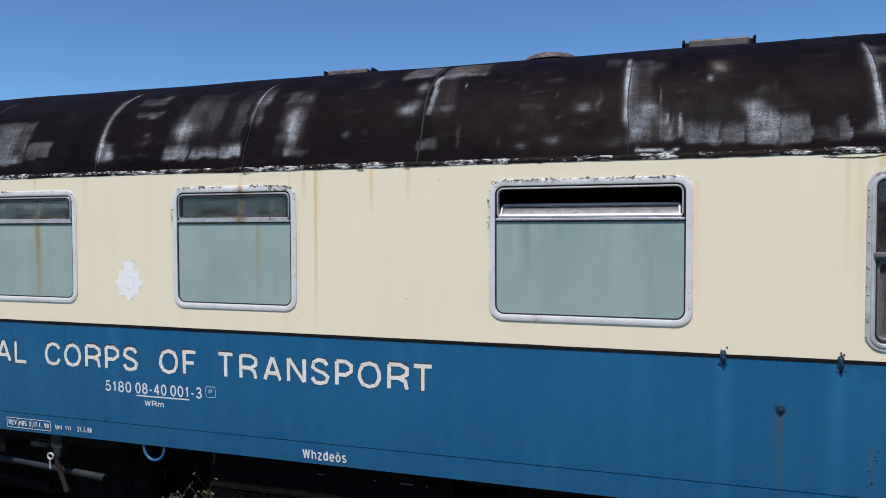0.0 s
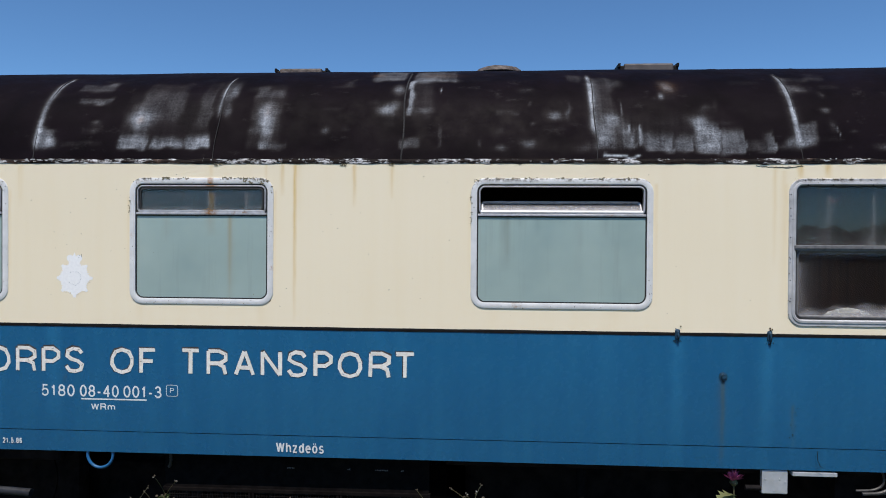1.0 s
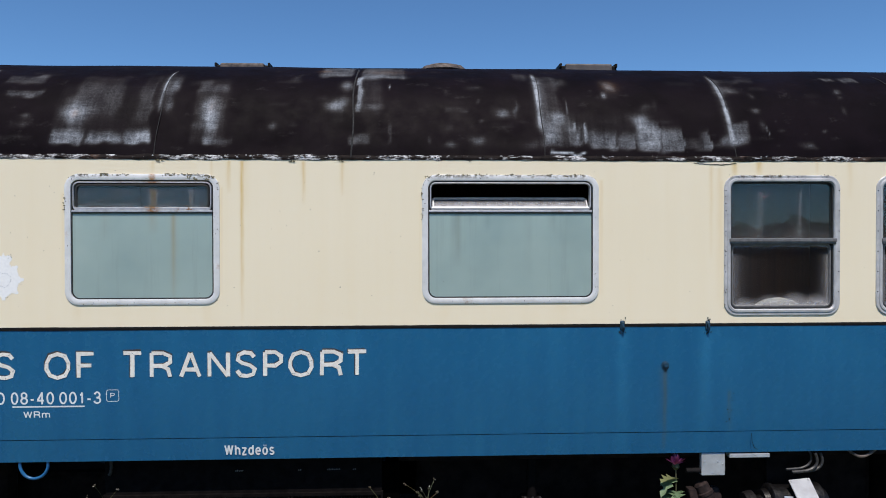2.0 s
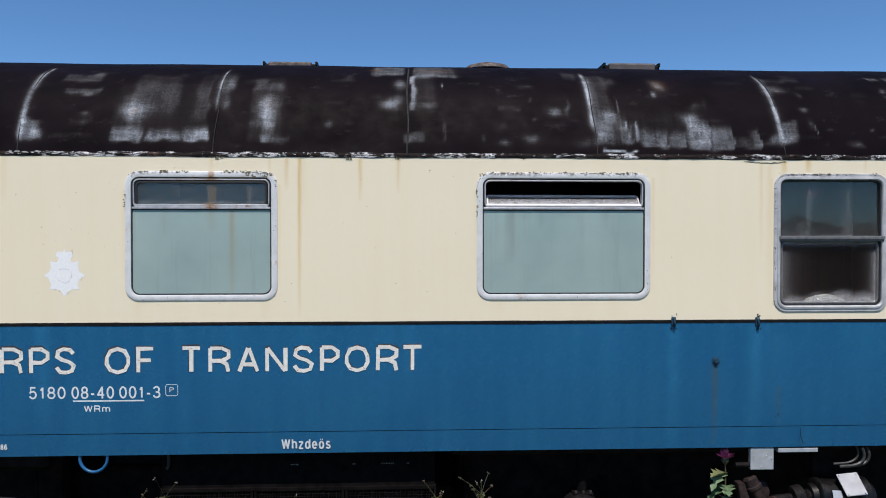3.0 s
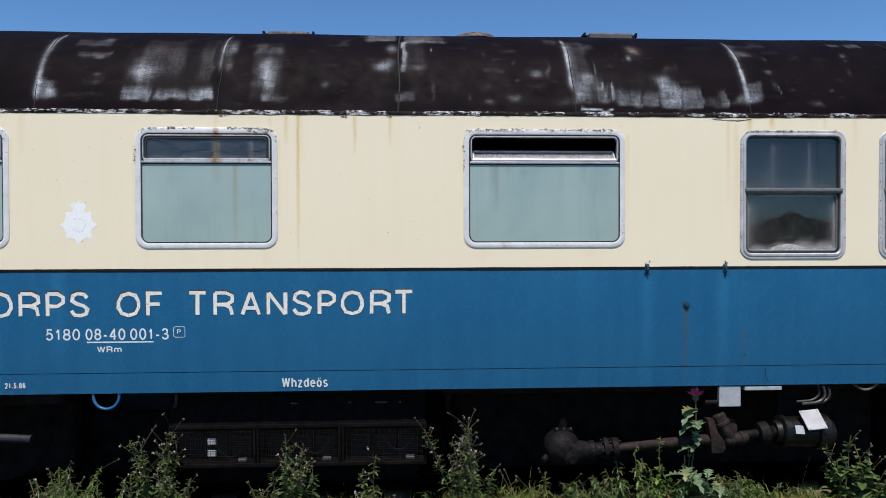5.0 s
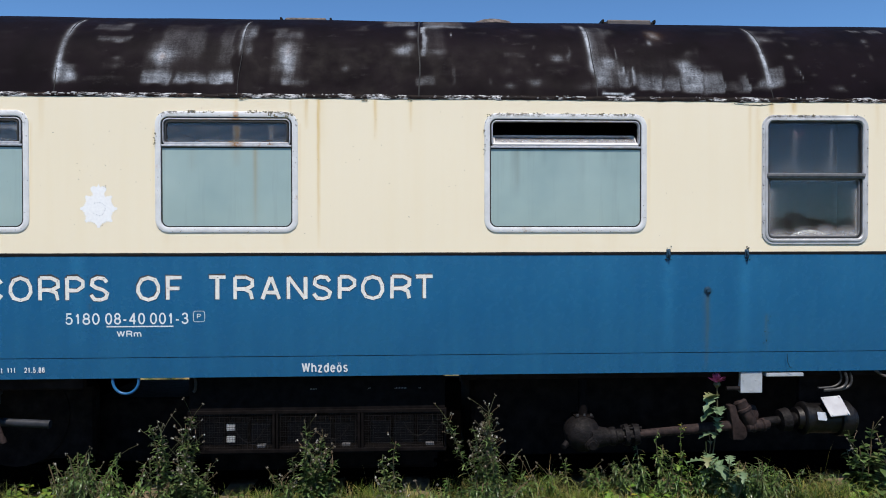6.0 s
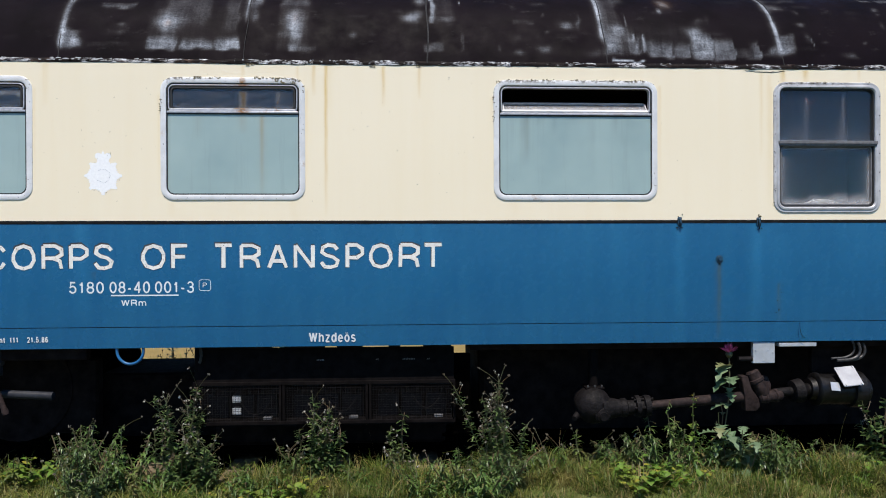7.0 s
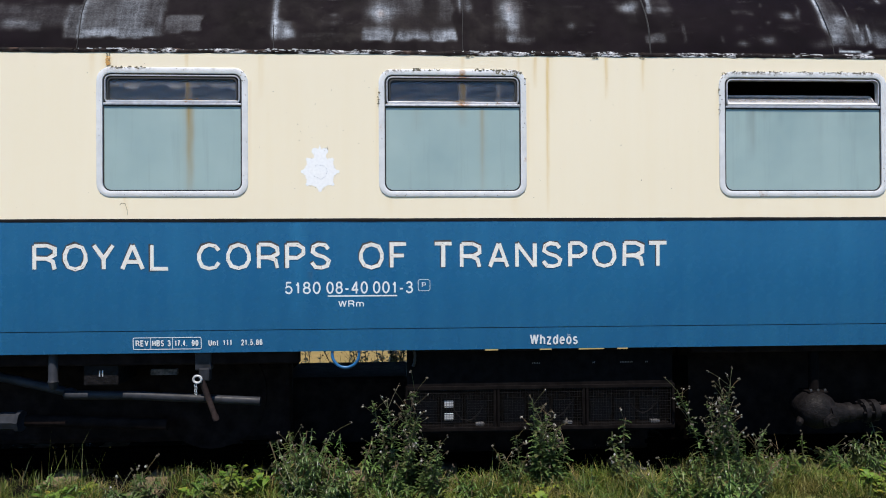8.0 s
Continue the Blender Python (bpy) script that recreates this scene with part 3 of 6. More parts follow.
def roof_wear(x, z):
    """How far the black paint is rubbed down to its pale undercoat, 0 to 1."""
    x_true, z_true = x, z
    x = x + 0.007 * np.sin(z * 23 + x * 6) + 0.005 * np.sin(x * 31 + z * 47)
    z = z + 0.007 * np.sin(x_true * 19 + z * 9) + 0.005 * np.sin(x_true * 47 - z * 13)
    rows = [
        0.34 * slab(x, z, -3.301, -2.990, 3.973, 4.068, 0.04, 0.04, 0.04, 0.04), 0.42 * slab(x, z, -3.216, -2.950, 3.850, 3.911, 0.06, 0.03, 0.04, 0.04),
        0.36 * blob(x, z, -3.030, 3.694, 0.054, 0.027), 0.24 * slab(x, z, -3.269, -2.935, 3.501, 3.534, 0.04, 0.04, 0.04, 0.04),
        0.55 * blob(x, z, -3.377, 3.524, 0.076, 0.057), 0.15 * slab(x, z, -2.831, -2.108, 3.464, 3.980, 0.02, 0.03, 0.06, 0.08),
        0.20 * slab(x, z, -2.715, -2.352, 3.698, 4.063, 0.08, 0.05, 0.1, 0.05), 0.18 * slab(x, z, -2.228, -2.117, 3.649, 4.083, 0.05, 0.03, 0.1, 0.06),
        0.60 * blob(x, z, -2.672, 3.722, 0.109, 0.084), 0.20 * slab(x, z, -2.722, -2.599, 3.512, 3.731, 0.08, 0.03, 0.06, 0.06),
        0.50 * slab(x, z, -2.810, -2.572, 3.463, 3.574, 0.02, 0.03, 0.03, 0.08), 0.58 * slab(x, z, -2.553, -2.300, 3.478, 3.555, 0.03, 0.04, 0.04, 0.1),
        0.62 * slab(x, z, -2.286, -2.086, 3.479, 3.578, 0.03, 0.03, 0.03, 0.1), 0.55 * blob(x, z, -1.982, 3.966, 0.049, 0.087),
        0.48 * blob(x, z, -1.986, 3.800, 0.035, 0.073), 0.19 * slab(x, z, -1.797, -1.537, 3.469, 4.037, 0.05, 0.06, 0.05, 0.06),
        0.62 * blob(x, z, -1.668, 3.705, 0.076, 0.087), 0.40 * blob(x, z, -1.674, 3.812, 0.060, 0.074),
        0.22 * slab(x, z, -1.695, -1.611, 3.469, 3.636, 0.03, 0.04, 0.04, 0.04), 0.30 * slab(x, z, -1.704, -1.471, 3.470, 3.527, 0.05, 0.04, 0.04, 0.04),
        0.22 * slab(x, z, -1.809, -1.566, 3.907, 3.969, 0.04, 0.04, 0.04, 0.04), 0.48 * blob(x, z, -1.185, 3.614, 0.044, 0.034),
        0.28 * blob(x, z, -1.036, 3.632, 0.044, 0.020), 0.30 * blob(x, z, -1.064, 4.047, 0.047, 0.037),
        0.42 * slab(x, z, -0.885, -0.617, 4.073, 4.241, 0.06, 0.02, 0.04, 0.04), 0.50 * blob(x, z, -0.649, 3.971, 0.063, 0.055),
        0.58 * blob(x, z, -0.723, 3.793, 0.089, 0.059), 0.40 * blob(x, z, -0.660, 3.831, 0.049, 0.037),
        0.62 * slab(x, z, -0.570, -0.528, 3.740, 4.082, 0.012, 0.03, 0.03, 0.03), 0.36 * slab(x, z, -0.555, -0.191, 4.057, 4.232, 0.03, 0.08, 0.04, 0.04),
        0.22 * slab(x, z, -0.531, -0.367, 3.715, 4.116, 0.03, 0.08, 0.08, 0.05), 0.36 * slab(x, z, -0.614, -0.448, 3.476, 3.559, 0.03, 0.06, 0.04, 0.04),
        0.30 * slab(x, z, -0.324, -0.295, 3.477, 3.663, 0.02, 0.02, 0.04, 0.04), 0.28 * slab(x, z, 0.102, 0.298, 3.741, 3.789, 0.04, 0.04, 0.04, 0.04),
        0.25 * blob(x, z, 0.129, 3.916, 0.023, 0.029), 0.42 * blob(x, z, 0.377, 3.831, 0.015, 0.017),
        0.30 * blob(x, z, 0.342, 3.961, 0.071, 0.030), 0.60 * blob(x, z, 0.565, 3.741, 0.069, 0.047),
        0.48 * blob(x, z, 0.668, 3.782, 0.021, 0.074), 0.24 * blob(x, z, 0.144, 3.606, 0.051, 0.038),
        0.30 * blob(x, z, 0.389, 3.677, 0.026, 0.019), 0.26 * blob(x, z, 0.306, 3.633, 0.019, 0.017),
        0.52 * blob(x, z, 0.364, 3.515, 0.077, 0.044), 0.42 * blob(x, z, 0.147, 3.480, 0.061, 0.027),
        0.36 * blob(x, z, -0.012, 3.504, 0.021, 0.037), 0.32 * blob(x, z, 0.764, 3.484, 0.089, 0.044),
        0.24 * slab(x, z, 0.670, 0.792, 4.046, 4.147, 0.04, 0.04, 0.04, 0.04), 0.80 * blob(x, z, -0.308, 3.968, 0.010, 0.026),
        0.26 * slab(x, z, 0.861, 1.018, 3.468, 4.094, 0.02, 0.06, 0.04, 0.04), 0.48 * blob(x, z, 0.906, 3.552, 0.065, 0.102),
        0.32 * blob(x, z, 1.047, 4.026, 0.055, 0.055), 0.42 * blob(x, z, 1.006, 3.700, 0.062, 0.057),
        0.15 * slab(x, z, 0.922, 1.741, 3.462, 3.756, 0.06, 0.06, 0.05, 0.1), 0.34 * slab(x, z, 1.040, 1.115, 3.475, 3.656, 0.07, 0.008, 0.03, 0.1),
        0.30 * slab(x, z, 1.118, 1.155, 3.483, 3.639, 0.07, 0.008, 0.03, 0.1), 0.34 * slab(x, z, 1.163, 1.215, 3.500, 3.640, 0.07, 0.008, 0.03, 0.1),
        0.42 * slab(x, z, 1.209, 1.427, 3.443, 3.589, 0.07, 0.008, 0.03, 0.1), 0.40 * slab(x, z, 1.432, 1.572, 3.444, 3.564, 0.07, 0.008, 0.03, 0.1),
        0.46 * slab(x, z, 1.583, 1.763, 3.425, 3.661, 0.07, 0.008, 0.03, 0.1), 0.48 * slab(x, z, 1.760, 1.944, 3.423, 3.619, 0.07, 0.008, 0.03, 0.1),
        0.46 * slab(x, z, 2.071, 2.154, 3.438, 3.594, 0.07, 0.008, 0.03, 0.1), 0.28 * slab(x, z, 1.940, 2.068, 3.441, 3.542, 0.02, 0.05, 0.03, 0.06),
        0.48 * blob(x, z, 1.623, 3.696, 0.070, 0.050), 0.42 * blob(x, z, 1.669, 3.626, 0.074, 0.061),
        0.34 * blob(x, z, 1.714, 3.540, 0.082, 0.068), 0.30 * blob(x, z, 1.684, 3.791, 0.054, 0.030),
        0.50 * blob(x, z, 1.432, 3.989, 0.065, 0.065), 0.55 * blob(x, z, 1.368, 3.895, 0.025, 0.036),
        0.28 * blob(x, z, 1.817, 3.671, 0.070, 0.019), 0.20 * blob(x, z, 1.760, 3.797, 0.022, 0.079),
        0.42 * slab(x, z, 2.339, 2.467, 3.500, 3.670, 0.02, 0.05, 0.04, 0.03), 0.45 * blob(x, z, 2.358, 3.507, 0.066, 0.034),
        0.50 * blob(x, z, 2.260, 3.510, 0.033, 0.042), 0.32 * blob(x, z, 2.418, 3.969, 0.096, 0.045),
        0.24 * slab(x, z, 2.344, 2.676, 4.040, 4.089, 0.04, 0.04, 0.04, 0.04), 0.30 * blob(x, z, 2.561, 3.911, 0.031, 0.029),
        0.45 * blob(x, z, 2.562, 3.776, 0.044, 0.028), 0.36 * blob(x, z, 2.579, 3.641, 0.037, 0.053),
        0.42 * blob(x, z, 3.077, 3.601, 0.027, 0.017), 0.30 * blob(x, z, 2.718, 3.607, 0.033, 0.014),
        0.30 * blob(x, z, 2.692, 3.478, 0.020, 0.014), 0.32 * blob(x, z, 2.938, 3.463, 0.053, 0.022),
        0.48 * blob(x, z, 3.293, 3.951, 0.039, 0.026), 0.36 * slab(x, z, 3.272, 3.386, 4.068, 4.113, 0.04, 0.04, 0.04, 0.04),
        0.34 * slab(x, z, 3.433, 3.581, 4.059, 4.123, 0.04, 0.04, 0.04, 0.04), 0.30 * blob(x, z, 3.302, 3.894, 0.024, 0.016),
        0.26 * blob(x, z, 3.277, 3.773, 0.024, 0.037), 0.40 * slab(x, z, -4.926, -4.303, 3.485, 3.888, 0.02, 0.05, 0.03, 0.05),
        0.36 * slab(x, z, -4.926, -4.384, 3.478, 3.553, 0.02, 0.05, 0.03, 0.05), 0.36 * slab(x, z, -4.293, -4.016, 3.527, 3.687, 0.012, 0.012, 0.015, 0.02),
        0.36 * slab(x, z, -5.031, -4.915, 3.461, 3.778, 0.05, 0.02, 0.04, 0.04), 0.24 * slab(x, z, -5.499, -5.199, 3.522, 3.616, 0.05, 0.05, 0.04, 0.04),
        0.40 * slab(x, z, -3.465, -3.335, 3.478, 3.641, 0.02, 0.06, 0.04, 0.04), 0.15 * slab(x, z, -4.664, -4.459, 3.567, 3.818, 0.04, 0.04, 0.04, 0.04),
        0.28 * slab(x, z, -5.6, -5.0, 3.55, 3.78, 0.1, 0.1, 0.1, 0.1), 0.35 * slab(x, z, -6.3, -5.7, 3.6, 4.0, 0.1, 0.1, 0.1, 0.1),
        1.0 * slab(x, z, 0.91, 1.18, 3.402, 3.426, 0.03, 0.02, 0.012, 0.012),
    ]
    # hairline scrapes
    for sx, z0, z1, lean in ((1.07, 3.745, 3.9, -0.10), (1.135, 3.47, 3.66, -0.16), (1.19, 3.49, 3.65, -0.05), (2.63, 3.56, 3.64, -0.35)):
        rows.append(0.5 * np.exp(-((x_true - sx - lean * (z_true - z0)) / 0.007) ** 2) * (z_true > z0) * (z_true < z1))
    x, z = x_true, z_true
    for sx in SEAMS:
        shift, wide, low, reach = SEAM_LINES.get(sx, (0.0, 0.02, 3.5, 0.0))
        line = np.exp(-(((x - sx - shift) / wide) ** 2)) * np.clip((z - low) / 0.10, 0, 1) * np.clip((4.16 - z) / 0.05, 0, 1)
        rows.append(np.clip(reach * line * (0.8 + 0.25 * np.sin(z * 9 + sx * 5)), 0, 0.95))
        rows.append(0.3 * (reach > 0.5) * np.exp(-(((x - sx - shift) / 0.055) ** 2)) * np.clip((z - low) / 0.10, 0, 1) * np.clip((4.14 - z) / 0.1, 0, 1))
    rnd = np.random.default_rng(12)
    for _ in range(70):
        cx, cz = rnd.uniform(-6.2, 4.8), rnd.uniform(3.46, 4.16)
        rows.append(rnd.uniform(0.06, 0.20) * slab(x, z, cx - rnd.uniform(0.02, 0.14), cx + rnd.uniform(0.02, 0.14), cz - rnd.uniform(0.01, 0.03), cz + rnd.uniform(0.01, 0.03), 0.06, 0.06, 0.04, 0.04))
    left = np.ones_like(x)
    for r in rows:
        left = left * (1 - np.clip(r, 0, 0.97))
    return 1 - left


def build_roof():
    xs = lines(-6.6, 5.2, 0.015)
    half = np.array(ROOF_HALF)
    X = np.repeat(xs[None, :], len(half), 0)
    Y = np.repeat(half[:, :1], len(xs), 1)
    Z = np.repeat(half[:, 1:], len(xs), 1)
    sag = 0.004 * np.sin(X * 2.17 + Z * 5) + 0.003 * np.sin(X * 5.1 - Z * 9)
    inward = np.clip((Z - 3.36) / 0.1, 0, 1)
    x, y, z = X.ravel(), (Y + sag * inward).ravel(), (Z - 0.3 * sag * inward).ravel()
    n = len(xs)
    j, i = np.meshgrid(np.arange(len(half) - 1), np.arange(n - 1), indexing="ij")
    a = (j * n + i).ravel()
    f = np.stack([a, a + 1, a + n + 1, a + n], 1)
    rust = 0.55 * blob(x, z, -2.672, 3.714, 0.024, 0.026) + 0.22 * blob(x, z, -1.665, 3.78, 0.03, 0.05) + 0.2 * blob(x, z, 1.44, 3.99, 0.06, 0.05) + 0.25 * blob(x, z, -0.855, 4.162, 0.05, 0.02) + 0.16 * blob(x, z, -0.35, 4.15, 0.14, 0.03)
    rust = rust + 0.12 * np.clip((3.40 - z) / 0.03, 0, 1) * (np.sin(x * 3.7 + 0.4) > 0.3)
    me = mesh_of("roof", np.stack([x, y, z], 1).tolist(), f.tolist(), ROOF, True, {"wear": roof_wear(X.ravel(), Z.ravel()), "rust": rust})
    part("roof", me, ROOF, coach, "black roof paint worn to white patches")
    # the unseen lengths and the far slope
    prof = ROOF_HALF + [(WIDE - y, z) for y, z in ROOF_HALF[-2::-1]]

    def run(x0, x1, pr):
        v = [(x, y, z) for x in (x0, x1) for y, z in pr]
        m = len(pr)
        part("roof", mesh_of("roof", v, [(k, m + k, m + k + 1, k + 1) for k in range(m - 1)], ROOF, True), ROOF, coach)

    run(X_END[0], -6.6, prof)
    run(5.2, X_END[1], prof)
    run(-6.6, 5.2, prof[len(ROOF_HALF) - 1:])
    # end walls
    outline = [(0.0, Z_BOT)] + prof + [(WIDE, Z_BOT)]
    for x in X_END:
        bm = bmesh.new()
        for dx in (0, 0.05 if x < 0 else -0.05):
            bm.faces.new([bm.verts.new((x + dx, y, z)) for y, z in outline])
        part("end_wall", bm, BLUE, coach)
    for s in SEAMS:
        bm = bmesh.new()
        pts = [(s + 0.006 * math.sin(z * 11 + s), y - 0.001, z) for y, z in ROOF_HALF if 3.37 < z < (4.19 if s == -0.59 else 4.14)]
        tube(bm, pts, 0.0075 if s == -0.59 else 0.0036, 6)
        part("roof_seam", bm, SEAM, coach, "tarred roof panel seam", True)


build_roof()

# gutter rim with flaking paint
BARE_SPANS = [(-3.29, -2.76), (-2.72, -2.55), (-2.39, -2.32), (-1.95, -1.49), (-1.26, -1.12), (-1.06, -0.82), (-0.78, -0.69), (-0.48, -0.44), (-0.4, -0.14), (-0.13, 0.14), (0.53, 0.58), (0.68, 0.78), (0.94, 1.18), (1.3, 1.33), (1.81, 1.93), (2.06, 2.31), (2.62, 2.74), (2.99, 3.26), (-3.94, -3.67), (-3.25, -2.73), (-4.61, -4.17), (-2.63, -2.5)]
verts, faces = [], []
xs = np.arange(-6.6, 5.2, 0.02)
for x in xs:
    d = 0.004 + 0.002 * noise.noise((x * 9, 0, 4)) + 0.002 * noise.noise((x * 31, 2, 0))
    low = Z_CANT - 0.003 - 0.006 * abs(noise.noise((x * 4, 7, 0))) - 0.022 * max(0.0, noise.noise((x * 9, 1, 0)) - 0.25)
    top = Z_CANT + 0.036 + 0.010 * noise.noise((x * 6, 1, 5))
    verts += [(x, 0.012, top), (x, -d + 0.008, top - 0.010), (x, -d, (low + top) / 2), (x, -d, low + 0.004), (x, 0.004, low)]
for i in range(len(xs) - 1):
    for k in range(4):
        faces.append((i * 5 + k, (i + 1) * 5 + k, (i + 1) * 5 + k + 1, i * 5 + k + 1))
gx = np.repeat(xs, 5)
bare_metal = np.zeros_like(gx)
for x0, x1 in BARE_SPANS:
    bare_metal = np.maximum(bare_metal, np.clip((gx - x0) / 0.05 + 0.5, 0, 1) * np.clip((x1 - gx) / 0.05 + 0.5, 0, 1))
part("gutter_rim", mesh_of("gutter_rim", verts, faces, FLAKE, False, {"bare": bare_metal}), FLAKE, coach, "flaking black and white gutter edge")


# ---- windows ----
def pane(name, rect, r, y, mat, parent, rust=(), grime=None, label="", nx=40, nz=30):
    """A glass sheet 6 mm thick with rounded corners hidden in its frame, gridded for its stains."""
    x0, x1, z0, z1 = rect
    xs, zs = np.linspace(x0, x1, nx), np.linspace(z0, z1, nz)
    X, Z = np.meshgrid(xs, zs)
    x, z = np.tile(X.ravel(), 2), np.tile(Z.ravel(), 2)
    m = nx * nz
    y_all = np.concatenate([np.full(m, y), np.full(m, y + 0.006)])
    f = []
    for j in range(nz - 1):
        for i in range(nx - 1):
            a = j * nx + i
            f += [(a, a + 1, a + nx + 1, a + nx), (m + a, m + a + nx, m + a + nx + 1, m + a + 1)]
    rim = [i for i in range(nx)] + [j * nx + nx - 1 for j in range(1, nz)] + [(nz - 1) * nx + i for i in range(nx - 2, -1, -1)] + [j * nx for j in range(nz - 2, 0, -1)]
    for a, b in zip(rim, rim[1:] + rim[:1]):
        f.append((b, a, m + a, m + b))
    at = {"rust": streaks(x, z, rust), "grime": grime(x, z) if grime else np.zeros_like(x)}
    ob = part(name, mesh_of(name, np.stack([x, y_all, z], 1).tolist(), f, mat, False, at), mat, parent, label)
    ob.visible_shadow = False
    return ob


def vent_window(rect, label, stains, vent_rust, opened=False, reflected_band=0.03, dirt=()):
    """Fixed milky lower pane under a bottom-hinged vent, in one rounded frame."""
    x0, x1, z0, z1 = rect
    w = part("window", bmesh.new(), FRAME, coach, label)
    ring("outer_frame", rect, 0.105, [(0.0, 0.006), (0.002, -0.005), (0.009, -0.0085), (0.040, -0.0085), (0.046, -0.006), (0.048, 0.02), (0.048, 0.05)], FRAME, w, "pale grey aluminium frame with chipped edges")
    ring("gasket", (x0 + 0.047, x1 - 0.047, z0 + 0.047, z1 - 0.047), 0.062, [(0.0, 0.004), (0.003, -0.001), (0.009, -0.001), (0.011, 0.03)], RUBBER, w)
    gx0, gx1, gz0, gz1 = x0 + 0.056, x1 - 0.056, z0 + 0.056, z1 - 0.056
    bar = 2.972
    pane("pane", (gx0 - 0.003, gx1 + 0.003, gz0 - 0.003, bar), 0, 0.004, MILK, w, stains, lambda x, z: streaks(x, z, dirt), "milky grey-green pane")
    bm = bmesh.new()
    box(bm, gx0 - 0.006, gx1 + 0.006, -0.003, 0.02, bar - 0.014, bar - 0.006, 0.002)
    part("gasket", bm, RUBBER, w)
    bm = bmesh.new()
    box(bm, gx0 - 0.004, gx1 + 0.004, -0.010, 0.03, bar - 0.005, bar + 0.012, 0.003)
    part("crossbar", bm, CHROME, w, "bright aluminium crossbar")
    # vent
    vx0, vx1, vz0, vz1 = gx0 + 0.004, gx1 - 0.004, bar + 0.013, gz1 - 0.002
    ring("vent_surround", (vx0, vx1, vz0 - 0.012, vz1), 0.045, [(0.0, 0.01), (0.0, -0.004), (0.003, -0.007), (0.009, -0.007), (0.011, 0.0), (0.012, 0.03)], CHROME, w)
    hinge = Matrix.Translation((0, 0.014, vz0 + 0.004)) @ pose(0, 0, 0, -41 if opened else 0) @ Matrix.Translation((0, -0.014, -vz0 - 0.004))
    top = vz0 + 0.118 if opened else vz1
    frame = ring("sash_frame", (vx0 + 0.017, vx1 - 0.017, vz0, top - (0.0 if opened else 0.017)), 0.03 if opened else 0.04, [(0.0, 0.025), (0.0, 0.0), (0.004, -0.004), (0.013, -0.004), (0.016, 0.004), (0.016, 0.02)], CHROME if opened else RUBBER, w)
    bm = bmesh.new()
    box(bm, vx0 + 0.014, vx1 - 0.014, -0.006, 0.02, vz0 - 0.002, vz0 + 0.018, 0.003)
    rail = part("bottom_rail", bm, FRAME if opened else CHROME, w)
    if vent_rust:
        # the wavy pale upper band is a reflection painted into the grime film
        wavy = lambda x: vz0 + 0.115 + 0.014 * np.sin(x * 17) + 0.010 * np.sin(x * 41 + 1) + 0.006 * np.sin(x * 97)
        grime = lambda x, z: 0.030 + 0.02 * np.sin(x * 23 + 3 * np.sin(z * 40)) + 0.12 * np.clip((vz0 + 0.05 - z) / 0.05, 0, 1) + reflected_band * np.clip((z - wavy(x)) / 0.025, 0, 1) * np.clip((vz1 - 0.035 - z) / 0.05, 0, 1)
    else:
        grime = lambda x, z: np.clip(0.72 * (1 - (z - vz0 - 0.015) / 0.085), 0.03, 0.72)
    g = pane("vent_pane", (vx0 + 0.03, vx1 - 0.03, vz0 + 0.012, top - (0.013 if opened else 0.03)), 0, 0.006, GLASS_VENT, w, [] if opened else [(sx, vz1 + 0.1, vz0 - 0.4, half * 0.30, 0.34) for sx, half in vent_rust], grime)
    if opened:
        for o in (frame, rail, g):
            o.data.transform(hinge)
        frame["label"] = "open vent tilted inward"
    else:
        for sx, half in vent_rust:
            bm = bmesh.new()
            rng = random.Random(int(sx * -1000))
            for _ in range(14):
                px = sx + rng.gauss(0, half * 0.5)
                pz = vz0 + abs(rng.gauss(0, 0.02))
                r = rng.uniform(0.002, 0.007)
                v = [bm.verts.new((px + r * rng.uniform(0.6, 1.2) * math.cos(a), -0.0075 - 0.0005 * rng.random(), pz + r * 0.7 * math.sin(a))) for a in np.linspace(0, 2 * math.pi, 7)[:-1]]
                bm.faces.new(v)
            tagged(part("rust_patch", bm, SCAB, w), kind="stuff")
    for k in range(3):
        bm = bmesh.new()
        px = x0 + 0.12 + (x1 - x0 - 0.24) * (k + 0.3) / 3
        rod(bm, (px, -0.0105, z0 + 0.022), (px, -0.004, z0 + 0.022), 0.004, seg=8)
        part("screw", bm, FRAME_GREY, w)
    return w


vent_window(WIN_Z, "milky window with closed vent and brown rust run", [(-4.088, 2.97, 2.28, 0.024, 1.0), (-4.10, 2.97, 2.2, 0.04, 0.3)], [(-4.10, 0.05)], reflected_band=0.22)
vent_window(WIN_A, "milky window with closed rust-stained vent", [(-1.90, 2.97, 2.28, 0.018, 0.5), (-2.05, 2.97, 2.8, 0.03, 0.25), (-2.4, 2.97, 2.75, 0.03, 0.12)], [(-2.05, 0.06), (-1.78, 0.025)])
vent_window(WIN_B, "wide milky window with its vent tilted open", [(0.20, 2.97, 2.6, 0.02, 0.10)], [], True,
            dirt=[(0.195, 2.97, 2.55, 0.024, 0.50), (0.73, 2.97, 2.45, 0.013, 0.50), (0.92, 2.97, 2.8, 0.02, 0.35), (0.42, 2.97, 2.8, 0.02, 0.22), (0.30, 2.97, 2.88, 0.03, 0.25), (0.6, 2.97, 2.9, 0.1, 0.15), (1.05, 2.97, 2.6, 0.1, 0.12)])


